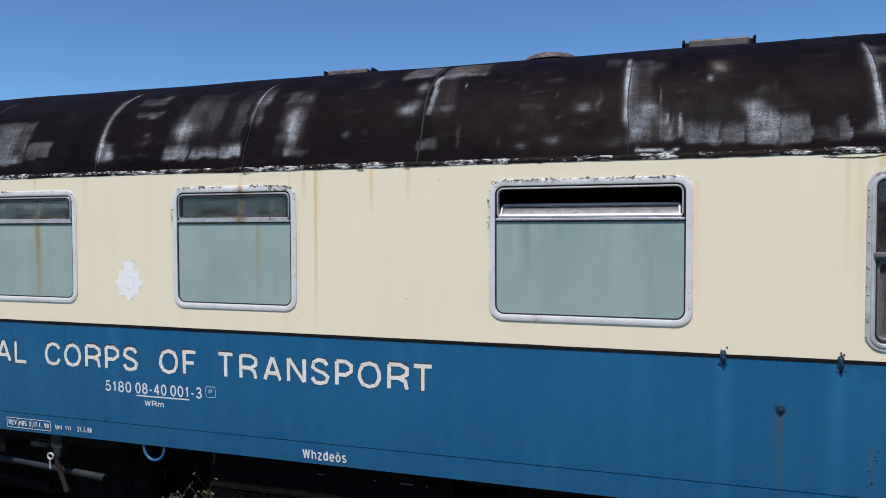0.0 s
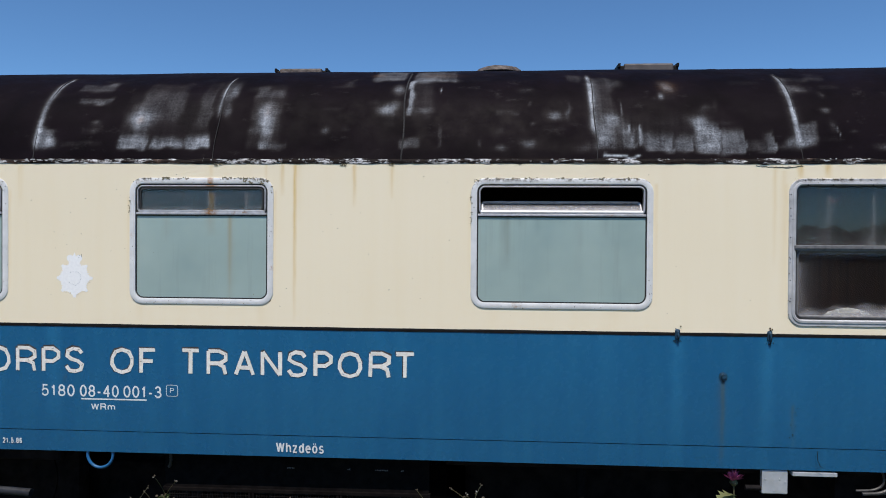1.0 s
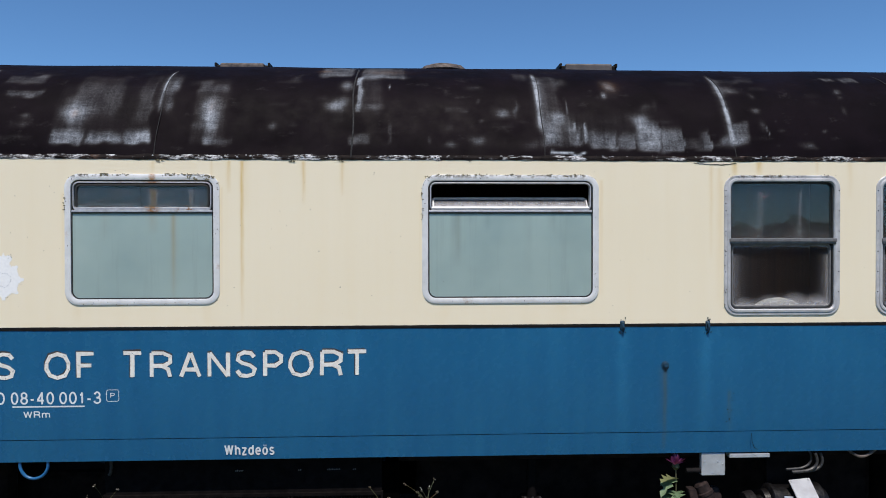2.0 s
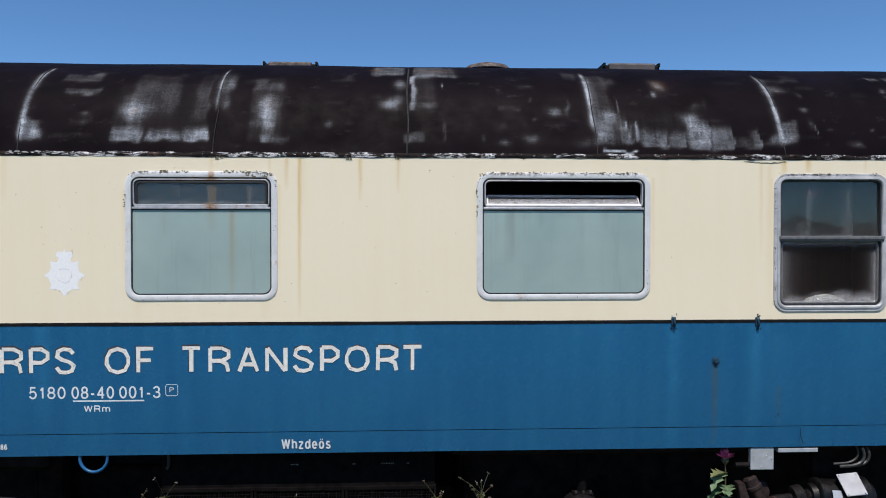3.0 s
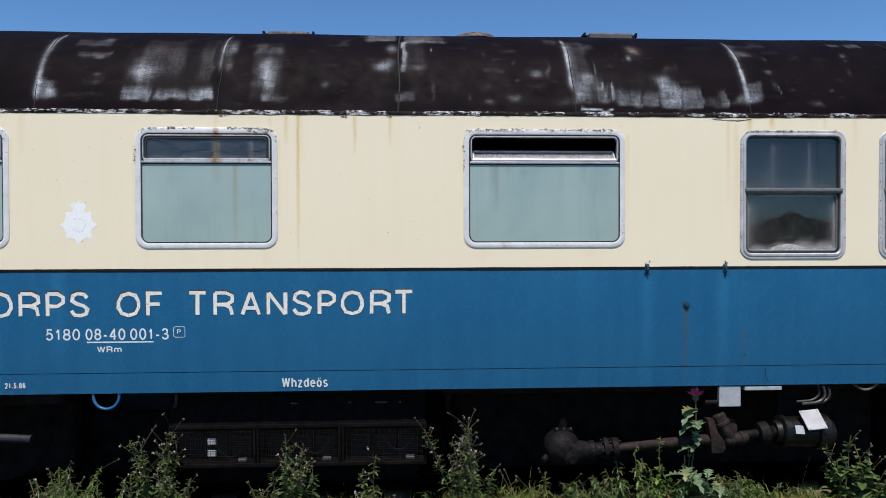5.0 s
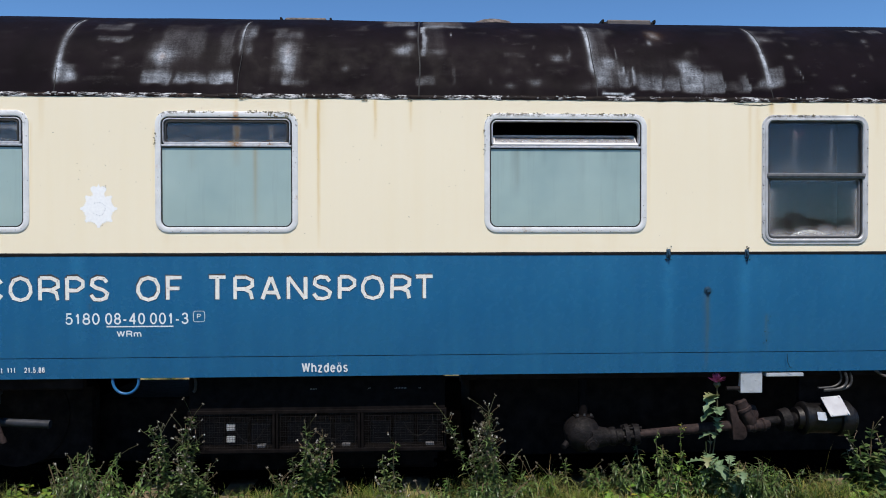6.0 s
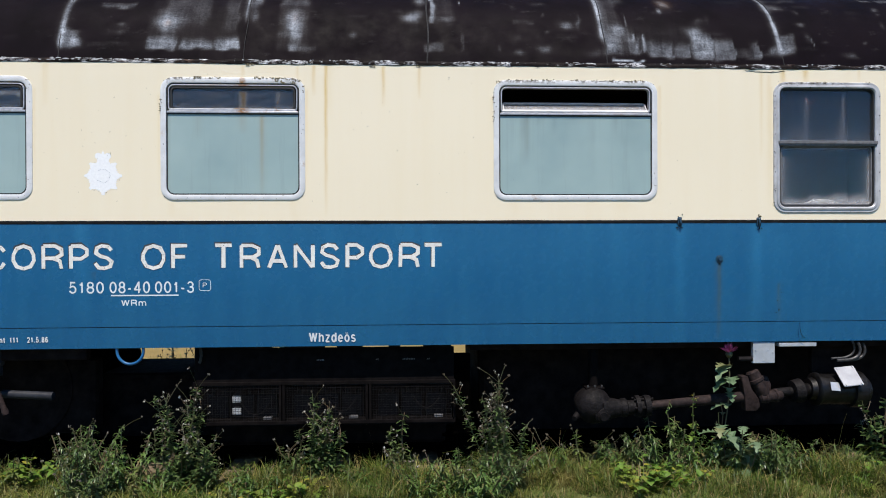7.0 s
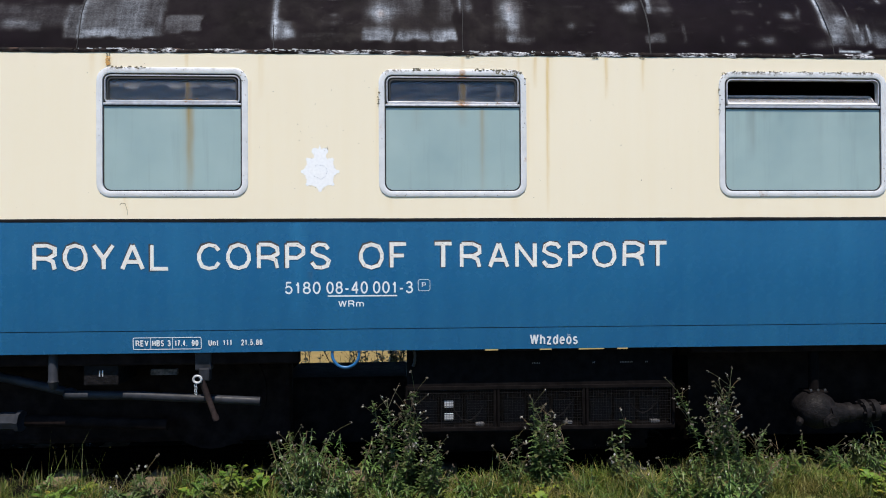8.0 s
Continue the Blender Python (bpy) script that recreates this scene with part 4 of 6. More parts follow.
def drop_window(rect, label, stickers=True):
    """Grey screwed frame with a fixed lower pane and a drop light above."""
    x0, x1, z0, z1 = rect
    mid = 2.752
    w = part("window", bmesh.new(), FRAME_GREY, coach, label)
    ring("outer_frame", rect, 0.10, [(0.0, 0.006), (0.001, -0.006), (0.006, -0.010), (0.024, -0.010), (0.028, -0.016), (0.042, -0.018), (0.050, -0.012), (0.052, 0.03)], FRAME_GREY, w, "weathered aluminium frame with screws")
    ring("gasket", (x0 + 0.05, x1 - 0.05, z0 + 0.05, z1 - 0.05), 0.05, [(0.0, 0.002), (0.006, 0.0), (0.012, 0.002), (0.014, 0.04)], RUBBER, w)
    dirt_up = lambda x, z: 0.008 + 0.08 * np.exp(-(z - mid) / 0.06) + 0.07 * blob(x, z, x0 + 0.29, mid + 0.28, 0.022, 0.28) + 0.13 * blob(x, z, x0 + 0.60, mid + 0.28, 0.009, 0.22) + 0.05 * blob(x, z, x0 + 0.6, mid + 0.02, 0.05, 0.14) + 0.03 * blob(x, z, x0 + 0.24, mid + 0.06, 0.05, 0.1)
    pane("pane", (x0 + 0.058, x1 - 0.058, mid, z1 - 0.058), 0, 0.018, GLASS, w, (), dirt_up, "grimy upper pane")

    def fog(x, z):
        f = 0.50 * np.clip((z0 + 0.165 - 0.018 * np.sin((x - x0) * 7 + 0.5) - 0.012 * np.sin(x * 31) - z) / 0.085, 0, 1) ** 1.6
        f = np.maximum(f, 0.15 * np.exp(-(x - x0 - 0.09) / 0.035) * (z < mid - 0.1))
        f = np.maximum(f, 0.13 * np.exp((x - x1 + 0.10) / 0.022) * (z < mid - 0.08))
        f = np.maximum(f, 0.10 * np.exp((z - mid + 0.06) / 0.012))
        return 0.0015 + f

    ring("sash_frame", (x0 + 0.062, x1 - 0.064, z0 + 0.062, mid - 0.02), 0.045, [(0.0, 0.034), (0.0, 0.008), (0.004, 0.004), (0.012, 0.004), (0.016, 0.010), (0.018, 0.03)], DARK_RAIL, w)
    pane("pane", (x0 + 0.072, x1 - 0.074, z0 + 0.072, mid - 0.03), 0, 0.020, GLASS, w, (), fog, "lower pane fogged along its bottom edge", 48, 40)
    bm = bmesh.new()
    box(bm, x0 + 0.036, x1 - 0.036, -0.030, 0.02, mid - 0.012, mid + 0.016, 0.005)
    box(bm, x0 + 0.040, x1 - 0.040, -0.022, 0.02, mid - 0.026, mid - 0.010, 0.004)
    part("meeting_rail", bm, DARK_RAIL, w, "grey meeting rail")
    spots = [(x0 + 0.11 + (x1 - x0 - 0.22) * k / 3, z1 - 0.013) for k in range(4)] + [(x, z0 + 0.18 + k * 0.155) for x in (x0 + 0.012, x1 - 0.012) for k in range(6)]
    spots += [(x0 + 0.13 + (x1 - x0 - 0.28) * k, z1 - 0.048) for k in (0.0, 0.28, 0.72, 1.0)]
    for px, pz in spots:
        bm = bmesh.new()
        y_head = -0.0125 if abs(px - x0) < 0.02 or abs(px - x1) < 0.02 or z1 - pz < 0.02 else -0.0195
        rod(bm, (px, y_head, pz), (px, -0.004, pz), 0.0042, 0.0042, 8)
        part("screw", bm, BLACK, w)
    if stickers:
        ring("sticker", (x0 + 0.29, x0 + 0.37, z1 - 0.17, z1 - 0.09), 0.04, [(0.0, 0.0265), (0.009, 0.0265)], RED, w, "faded red ring sticker")
    return w


drop_window(WIN_C, "dark grimy drop-light window in grey frame")
drop_window(WIN_D, "second dark drop-light window in grey frame", False)

# the inside that shows through the clear panes
bm = bmesh.new()
box(bm, X_END[0] + 0.1, X_END[1] - 0.1, 0.30, 0.34, 1.36, 2.10)
part("inner_wall", bm, LINING, coach)
bm = bmesh.new()
box(bm, X_END[0] + 0.1, X_END[1] - 0.1, 0.04, WIDE - 0.04, 1.30, 1.345)
part("floor", bm, LINING, coach)
bm = bmesh.new()
box(bm, X_END[0] + 0.1, X_END[1] - 0.1, 0.12, WIDE - 0.12, 3.40, 3.43)
part("inner_ceiling", bm, LINING, coach)
bm = bmesh.new()
box(bm, X_END[0] + 0.1, X_END[1] - 0.1, WIDE - 0.08, WIDE - 0.04, 1.35, 3.40)
part("inner_wall", bm, LINING, coach)
for x in (-5.4, -3.2, -0.9, 1.75):
    bm = bmesh.new()
    box(bm, x, x + 0.04, 0.05, WIDE - 0.1, 1.35, 3.40)
    part("partition", bm, LINING, coach)
bm = bmesh.new()
box(bm, 3.26, 3.30, 0.06, WIDE - 0.1, 1.35, 3.40)
part("partition", bm, WOOD, coach, "brown veneered partition")
bm = bmesh.new()
box(bm, 1.80, 3.26, 0.62, 0.66, 1.35, 3.40, 0.006)
part("cupboard_front", bm, WOOD, coach, "brown veneered cupboard front")
bm = bmesh.new()
lathe(bm, (2.73, 0.14, 2.0), (2.73, 0.14, 2.305), [(0, 0.20), (0.55, 0.21), (0.78, 0.19), (0.9, 0.14), (0.97, 0.07), (1, 0.01)], 28)
for v in bm.verts:
    v.co.y = 0.15 + (v.co.y - 0.14) * 0.3
part("seat_back", bm, CURTAIN, coach, "pale rounded seat back", True)


# ---- lettering ----
HEIGHT0, HEIGHT1 = 1.737, 1.941
GLYPHS = {
    "R": [[(0, 0), (0, 1)], [(0, 1), (0.62, 1), (1, 0.86), (1, 0.62), (0.66, 0.46), (0, 0.46)], [(0.55, 0.46), (0.9, 0.33), (1, 0)]],
    "O": [[(0.5, 1), (0.84, 0.9), (1, 0.62), (1, 0.36), (0.84, 0.1), (0.5, 0), (0.16, 0.1), (0, 0.36), (0, 0.62), (0.16, 0.9), (0.5, 1)]],
    "Y": [[(0, 1), (0.5, 0.44)], [(1, 1), (0.5, 0.44), (0.5, 0)]],
    "A": [[(0, 0), (0.49, 1)], [(0.51, 1), (1, 0)], [(0.2, 0.30), (0.8, 0.30)]],
    "L": [[(0, 1), (0, 0), (1, 0)]],
    "C": [[(1, 0.76), (0.82, 0.94), (0.5, 1), (0.18, 0.9), (0, 0.62), (0, 0.38), (0.16, 0.1), (0.5, 0), (0.84, 0.06), (1, 0.26)]],
    "P": [[(0, 0), (0, 1)], [(0, 1), (0.62, 1), (1, 0.84), (1, 0.6), (0.62, 0.44), (0, 0.44)]],
    "S": [[(0.96, 0.8), (0.78, 0.97), (0.4, 1), (0.1, 0.9), (0.04, 0.68), (0.3, 0.55), (0.72, 0.46), (1, 0.3), (0.9, 0.08), (0.56, 0), (0.2, 0.03), (0, 0.24)]],
    "F": [[(0, 0), (0, 1), (1, 1)], [(0, 0.5), (0.85, 0.5)]],
    "T": [[(0, 1), (1, 1)], [(0.5, 1), (0.5, 0)]],
    "N": [[(0, 0), (0, 1)], [(0.02, 1), (0.98, 0)], [(1, 0), (1, 1)]],
}
LETTERS = [("R", -5.229, -5.054), ("O", -5.009, -4.832), ("Y", -4.8, -4.632), ("A", -4.595, -4.417), ("L", -4.381, -4.234), ("C", -4.036, -3.864), ("O", -3.822, -3.642), ("R", -3.596, -3.431),
           ("P", -3.387, -3.237), ("S", -3.202, -3.047), ("O", -2.837, -2.652), ("F", -2.608, -2.47), ("T", -2.282, -2.125), ("R", -2.078, -1.915), ("A", -1.864, -1.699), ("N", -1.657, -1.492),
           ("S", -1.454, -1.295), ("P", -1.248, -1.101), ("O", -1.062, -0.878), ("R", -0.828, -0.661), ("T", -0.636, -0.471)]
STROKE = 0.0282


def stroke_mesh(bm, pts, width, y, depth, rng, jitter, curl=0.0):
    """A mitred strip along a line, as a thin slab."""
    pts = [Vector(p) for p in pts]
    loop = (pts[0] - pts[-1]).length < 1e-5
    if loop:
        pts = pts[:-1]
    n = len(pts)
    left, right = [], []
    for i, p in enumerate(pts):
        a = pts[i - 1] if (i or loop) else None
        b = pts[(i + 1) % n] if (i < n - 1 or loop) else None
        d1 = (p - a).normalized() if a is not None else (b - p).normalized()
        d2 = (b - p).normalized() if b is not None else d1
        t = (d1 + d2).normalized()
        nrm = Vector((-t.y, t.x))
        k = min(1.7, 1 / max(0.3, nrm.dot(Vector((-d1.y, d1.x)))))
        left.append(p + nrm * k * width / 2 * (1 + jitter * rng.uniform(-1, 1)))
        right.append(p - nrm * k * width / 2 * (1 + jitter * rng.uniform(-1, 1)))
    lift = [rng.uniform(0, curl) if curl else 0.0 for _ in pts]
    fl = [bm.verts.new((q.x, y - depth - lift[i], q.y)) for i, q in enumerate(left)]
    fr = [bm.verts.new((q.x, y - depth - 0.3 * lift[i], q.y)) for i, q in enumerate(right)]
    bl = [bm.verts.new((q.x, y, q.y)) for q in left]
    br = [bm.verts.new((q.x, y, q.y)) for q in right]
    m = n if loop else n - 1
    for i in range(m):
        j = (i + 1) % n
        bm.faces.new((fl[i], fl[j], fr[j], fr[i]))
        bm.faces.new((bl[i], bl[j], fl[j], fl[i]))
        bm.faces.new((fr[i], fr[j], br[j], br[i]))
    if not loop:
        bm.faces.new((fl[0], fr[0], br[0], bl[0]))
        bm.faces.new((fl[-1], bl[-1], br[-1], fr[-1]))


for k, (c, x0, x1) in enumerate(LETTERS):
    rng = random.Random(k + 3)
    pad = STROKE / 2
    to = lambda p, dx=0.0, dz=0.0: (x0 + pad + p[0] * (x1 - x0 - 2 * pad) + dx, HEIGHT0 + pad + p[1] * (HEIGHT1 - HEIGHT0 - 2 * pad) + dz)
    bm = bmesh.new()
    for i, line in enumerate(GLYPHS[c]):
        stroke_mesh(bm, [to(p) for p in line], STROKE, -0.0016 - 0.0004 * i, 0.0006, rng, 0.16, 0.0018)
    letter = part("letter", bm, WHITE, coach, "cracked white vinyl letter")
    lay_on_side(letter.data)
    bm = bmesh.new()
    rise, shove = rng.uniform(0.007, 0.012), rng.uniform(-0.007, 0.001)
    for i, line in enumerate(GLYPHS[c]):
        lift = [to(p, shove + rng.uniform(-0.002, 0.002), rise * (0.1 + 0.9 * p[1]) + rng.uniform(-0.0035, 0.0025)) for p in line]
        if (Vector(line[0]) - Vector(line[-1])).length < 1e-5:
            lift[-1] = lift[0]
        stroke_mesh(bm, lift, STROKE + 0.003, -0.0008 - 0.0002 * i, 0.0004, rng, 0.20)
    lay_on_side(part("peeling_edge", bm, PEEL, letter, "brown shrunken edge").data)
    # cracks where the shrunken film has split
    bm = bmesh.new()
    for line in GLYPHS[c]:
        for p in line[1:-1] if len(line) > 2 else line[:1]:
            if rng.random() < 0.45:
                q = Vector(to(p))
                a = rng.uniform(0, math.pi)
                d = Vector((math.cos(a), math.sin(a))) * STROKE * rng.uniform(0.35, 0.58)
                w = Vector((-d.y, d.x)).normalized() * rng.uniform(0.0006, 0.0015)
                bm.faces.new([bm.verts.new((r.x, -0.0042, r.y)) for r in (q - d, q + w, q + d, q - w)])
    if bm.faces:
        tagged(part("crack", bm, PEEL, letter), kind="stuff")
        lay_on_side(letter.children[-1].data)
    else:
        bm.free()


def bow(cx, cz, rx, rz, a0, a1, n=12):
    """Points along part of an ellipse, by degrees."""
    return [(cx + rx * math.cos(radians(a0 + (a1 - a0) * i / n)), cz + rz * math.sin(radians(a0 + (a1 - a0) * i / n))) for i in range(n + 1)]


def oval(cx, cz, rx, rz):
    pts = bow(cx, cz, rx, rz, 90, 450, 20)
    return pts[:-1] + [pts[0]]


# grotesque stencil characters: width against cap height, then the strokes; x over the width, z over the cap height
STENCILS = {
    "0": (0.56, [oval(0.5, 0.5, 0.5, 0.5)]),
    "1": (0.40, [[(0.12, 0.74), (0.42, 0.80), (0.62, 1.0)], [(0.62, 1.0), (0.62, 0.0)]]),
    "2": (0.56, [bow(0.5, 0.70, 0.48, 0.30, 175, -35) + [(0.0, 0.0), (1.0, 0.0)]]),
    "3": (0.56, [bow(0.47, 0.745, 0.42, 0.255, 165, -80) + [(0.36, 0.51)], [(0.36, 0.51)] + bow(0.48, 0.265, 0.5, 0.265, 80, -168)]),
    "4": (0.60, [[(0.74, -0.06), (0.74, 1.06)], [(0.72, 1.0), (0.02, 0.28)], [(-0.04, 0.28), (1.04, 0.28)]]),
    "5": (0.56, [[(0.92, 1.0), (0.20, 1.0), (0.10, 0.47)] + bow(0.48, 0.32, 0.5, 0.32, 140, -160)]),
    "6": (0.56, [oval(0.5, 0.31, 0.48, 0.31), bow(0.54, 0.5, 0.54, 0.5, 40, 205)]),
    "7": (0.56, [[(0.0, 1.0), (1.0, 1.0), (0.58, 0.5), (0.36, 0.0)]]),
    "8": (0.56, [oval(0.5, 0.755, 0.42, 0.245), oval(0.5, 0.265, 0.5, 0.265)]),
    "9": (0.56, [oval(0.5, 0.69, 0.48, 0.31), bow(0.46, 0.5, 0.54, 0.5, 220, 385)]),
    "-": (0.30, [[(0.0, 0.36), (1.0, 0.36)]]),
    ".": (0.14, [[(-0.1, 0.0), (1.1, 0.0)]]),
    " ": (0.22, []),
    "P": (0.62, [[(0, 0), (0, 1), (0.55, 1)] + bow(0.6, 0.735, 0.4, 0.265, 85, -85) + [(0.55, 0.47), (0, 0.47)]]),
    "R": (0.66, [[(0, 0), (0, 1), (0.55, 1)] + bow(0.58, 0.745, 0.38, 0.255, 85, -85) + [(0.55, 0.49), (0, 0.49)], [(0.6, 0.49), (0.88, 0.36), (0.98, 0.0)]]),
    "E": (0.58, [[(1, 0), (0, 0), (0, 1), (1, 1)], [(0, 0.52), (0.9, 0.52)]]),
    "V": (0.66, [[(0, 1), (0.52, 0)], [(0.48, 0), (1, 1)]]),
    "H": (0.64, [[(0, 0), (0, 1)], [(1, 0), (1, 1)], [(0, 0.52), (1, 0.52)]]),
    "B": (0.62, [[(0, 0), (0, 1), (0.55, 1)] + bow(0.55, 0.765, 0.36, 0.235, 85, -85) + [(0, 0.53)], [(0, 0.53), (0.55, 0.53)] + bow(0.56, 0.265, 0.42, 0.265, 85, -85) + [(0, 0)]]),
    "S": (0.60, [bow(0.5, 0.755, 0.42, 0.245, 25, 250) + bow(0.5, 0.255, 0.48, 0.255, 70, -160)]),
    "U": (0.62, [[(0, 1), (0, 0.34)] + bow(0.5, 0.34, 0.5, 0.34, 180, 360) + [(1, 0.34), (1, 1)]]),
    "W": (0.94, [[(0, 1), (0.26, 0)], [(0.24, 0), (0.5, 1)], [(0.5, 1), (0.76, 0)], [(0.74, 0), (1, 1)]]),
    "m": (0.86, [[(0, 0), (0, 0.72)], [(0, 0.5)] + bow(0.25, 0.46, 0.25, 0.26, 170, 0) + [(0.5, 0)], [(0.5, 0.5)] + bow(0.75, 0.46, 0.25, 0.26, 170, 0) + [(1, 0)]]),
    "n": (0.50, [[(0, 0), (0, 0.72)], [(0, 0.48)] + bow(0.5, 0.44, 0.5, 0.28, 170, 0) + [(1, 0)]]),
    "h": (0.48, [[(0, 0), (0, 1)], [(0, 0.48)] + bow(0.5, 0.44, 0.5, 0.28, 170, 0) + [(1, 0)]]),
    "t": (0.28, [[(0.4, 0.96), (0.4, 0.14), (0.65, 0.0), (1, 0.0)], [(0, 0.72), (1, 0.72)]]),
    "z": (0.44, [[(-0.1, 0.72), (1.1, 0.72)], [(1, 0.72), (0, 0)], [(-0.1, 0), (1.1, 0)]]),
    "d": (0.50, [oval(0.48, 0.36, 0.48, 0.36), [(1, 1), (1, 0)]]),
    "e": (0.50, [[(0.02, 0.38), (1, 0.38)] + bow(0.5, 0.36, 0.5, 0.36, 5, 320)]),
    "ö": (0.50, [oval(0.5, 0.36, 0.5, 0.36), [(0.16, 0.96), (0.34, 0.96)], [(0.66, 0.96), (0.84, 0.96)]]),
    "s": (0.44, [bow(0.5, 0.54, 0.44, 0.18, 25, 250, 9) + bow(0.5, 0.18, 0.5, 0.18, 70, -160, 9)]),
}


def stencil(words, x0, x1, z0, z1, weight):
    """One painted word fitted to a rectangle on the carriage side; weight: stroke against cap height."""
    h = z1 - z0
    pen = weight * h
    gap = 0.17
    total = sum(STENCILS[c][0] for c in words) + gap * (len(words) - 1)
    unit = (x1 - x0 - pen * len(words)) / total
    word = part("inscription", bmesh.new(), STENCIL, coach, "white stencilled inscription")
    at = x0
    for c in words:
        wide, strokes = STENCILS[c]
        bm = bmesh.new()
        for i, line in enumerate(strokes):
            stroke_mesh(bm, [(at + pen / 2 + px * wide * unit, z0 + pen / 2 + pz * (h - pen)) for px, pz in line], pen, -0.0007 - 0.00012 * i, 0.0003, random.Random(1), 0.0)
        at += (wide + gap) * unit + pen
        if strokes:
            lay_on_side(part("character", bm, STENCIL, word).data)


for words, x0, x1, z0, z1, weight in (
        ("5180", -3.393, -3.125, 1.555, 1.648, 0.135), ("08-40", -3.083, -2.772, 1.555, 1.648, 0.135), ("001-3", -2.735, -2.432, 1.555, 1.648, 0.135),
        ("WRm", -2.995, -2.803, 1.454, 1.506, 0.17), ("P", -2.366, -2.334, 1.598, 1.636, 0.13),
        ("REV", -4.495, -4.400, 1.173, 1.220, 0.185), ("HBS 3", -4.374, -4.238, 1.173, 1.220, 0.185), ("17.4.", -4.210, -4.115, 1.173, 1.219, 0.185), ("90", -4.085, -4.035, 1.173, 1.219, 0.185),
        ("Unt", -3.962, -3.886, 1.173, 1.219, 0.175), ("111", -3.855, -3.787, 1.174, 1.219, 0.175), ("21.5.86", -3.721, -3.562, 1.174, 1.219, 0.175),
        ("Whzdeös", -1.543, -1.173, 1.153, 1.236, 0.15)):
    stencil(words, x0, x1, z0, z1, weight)
bm = bmesh.new()
box(bm, -3.073, -2.552, -0.0012, 0.001, 1.5335, 1.5435)
lay_on_side(part("underline", bm, STENCIL, coach).data)
lay_on_side(ring("inscription_border", (-2.396, -2.303, 1.571, 1.660), 0.018, [(0.0, -0.001), (0.004, -0.001)], STENCIL, coach).data)
lay_on_side(ring("inscription_border", (-4.515, -4.012, 1.149, 1.241), 0.014, [(0.0, -0.001), (0.0055, -0.001)], STENCIL, coach).data)
for x in (-4.387, -4.227):
    bm = bmesh.new()
    box(bm, x, x + 0.004, -0.0012, 0.001, 1.151, 1.239)
    lay_on_side(part("inscription_border", bm, STENCIL, coach).data)


def build_emblem(cx, cz):
    """White badge: a rayed disc under a small crown shape, its paint flaking at the rim."""
    rng = random.Random(5)
    bm = bmesh.new()
    pts = []
    for i in range(96):
        a = math.pi / 2 + 2 * math.pi * i / 96
        major = max(0.0, 1 - abs((i + 6) % 12 - 6) / 3.2)
        ray = 0.114 + 0.034 * major + (0.006 if i % 2 else -0.005) + 0.008 * max(0.0, -math.sin(a)) ** 6 + rng.uniform(-0.003, 0.003)
        pts.append((cx + ray * math.cos(a), cz - 0.045 + ray * math.sin(a)))
    mid = bm.verts.new((cx, -0.0011, cz - 0.045))
    rim = [bm.verts.new((x, -0.0011, z)) for x, z in pts]
    for p, q in zip(rim, rim[1:] + rim[:1]):
        bm.faces.new((mid, p, q))
    crown = [(-0.045, 0.05), (-0.046, 0.082), (-0.060, 0.098), (-0.062, 0.118), (-0.050, 0.132), (-0.030, 0.134), (-0.012, 0.126), (-0.008, 0.138), (-0.003, 0.140), (-0.003, 0.152), (0.003, 0.152),
             (0.003, 0.140), (0.008, 0.138), (0.012, 0.126), (0.030, 0.134), (0.050, 0.132), (0.062, 0.118), (0.060, 0.098), (0.046, 0.082), (0.045, 0.05)]
    bm.faces.new([bm.verts.new((cx + x, -0.0009, cz + z)) for x, z in crown[::-1]])
    e = part("emblem", bm, BADGE, coach, "white flaked badge outline")
    lay_on_side(e.data)
    bm = bmesh.new()
    for i in range(26):
        a = 2 * math.pi * i / 26
        if 9 < i < 16:
            continue
        r = 0.052 + rng.uniform(-0.004, 0.004)
        s = 0.0038 * rng.uniform(0.5, 1.2)
        c = (cx + r * math.cos(a), cz - 0.045 + r * math.sin(a))
        bm.faces.new([bm.verts.new((c[0] + s * math.cos(t), -0.0016, c[1] + s * math.sin(t))) for t in (0, 1.3, 2.5, 3.8, 5.1)])
    lay_on_side(tagged(part("badge_ring", bm, ZINC, e), kind="stuff").data)
    bm = bmesh.new()
    for i in range(13):
        a = rng.uniform(0, 2 * math.pi)
        r = 0.125 + rng.uniform(-0.008, 0.012)
        s = rng.uniform(0.0015, 0.0035)
        c = (cx + r * math.cos(a), cz - 0.045 + r * math.sin(a)) if i < 7 else (cx + rng.uniform(0.035, 0.065), cz + rng.uniform(0.08, 0.14))
        bm.faces.new([bm.verts.new((c[0] + s * math.cos(t), -0.0017, c[1] + s * 0.8 * math.sin(t))) for t in (0, 1.1, 2.6, 3.9, 5.2)])
    lay_on_side(tagged(part("paint_chip", bm, RUSTY, e), kind="stuff").data)


build_emblem(-3.127, 2.518)


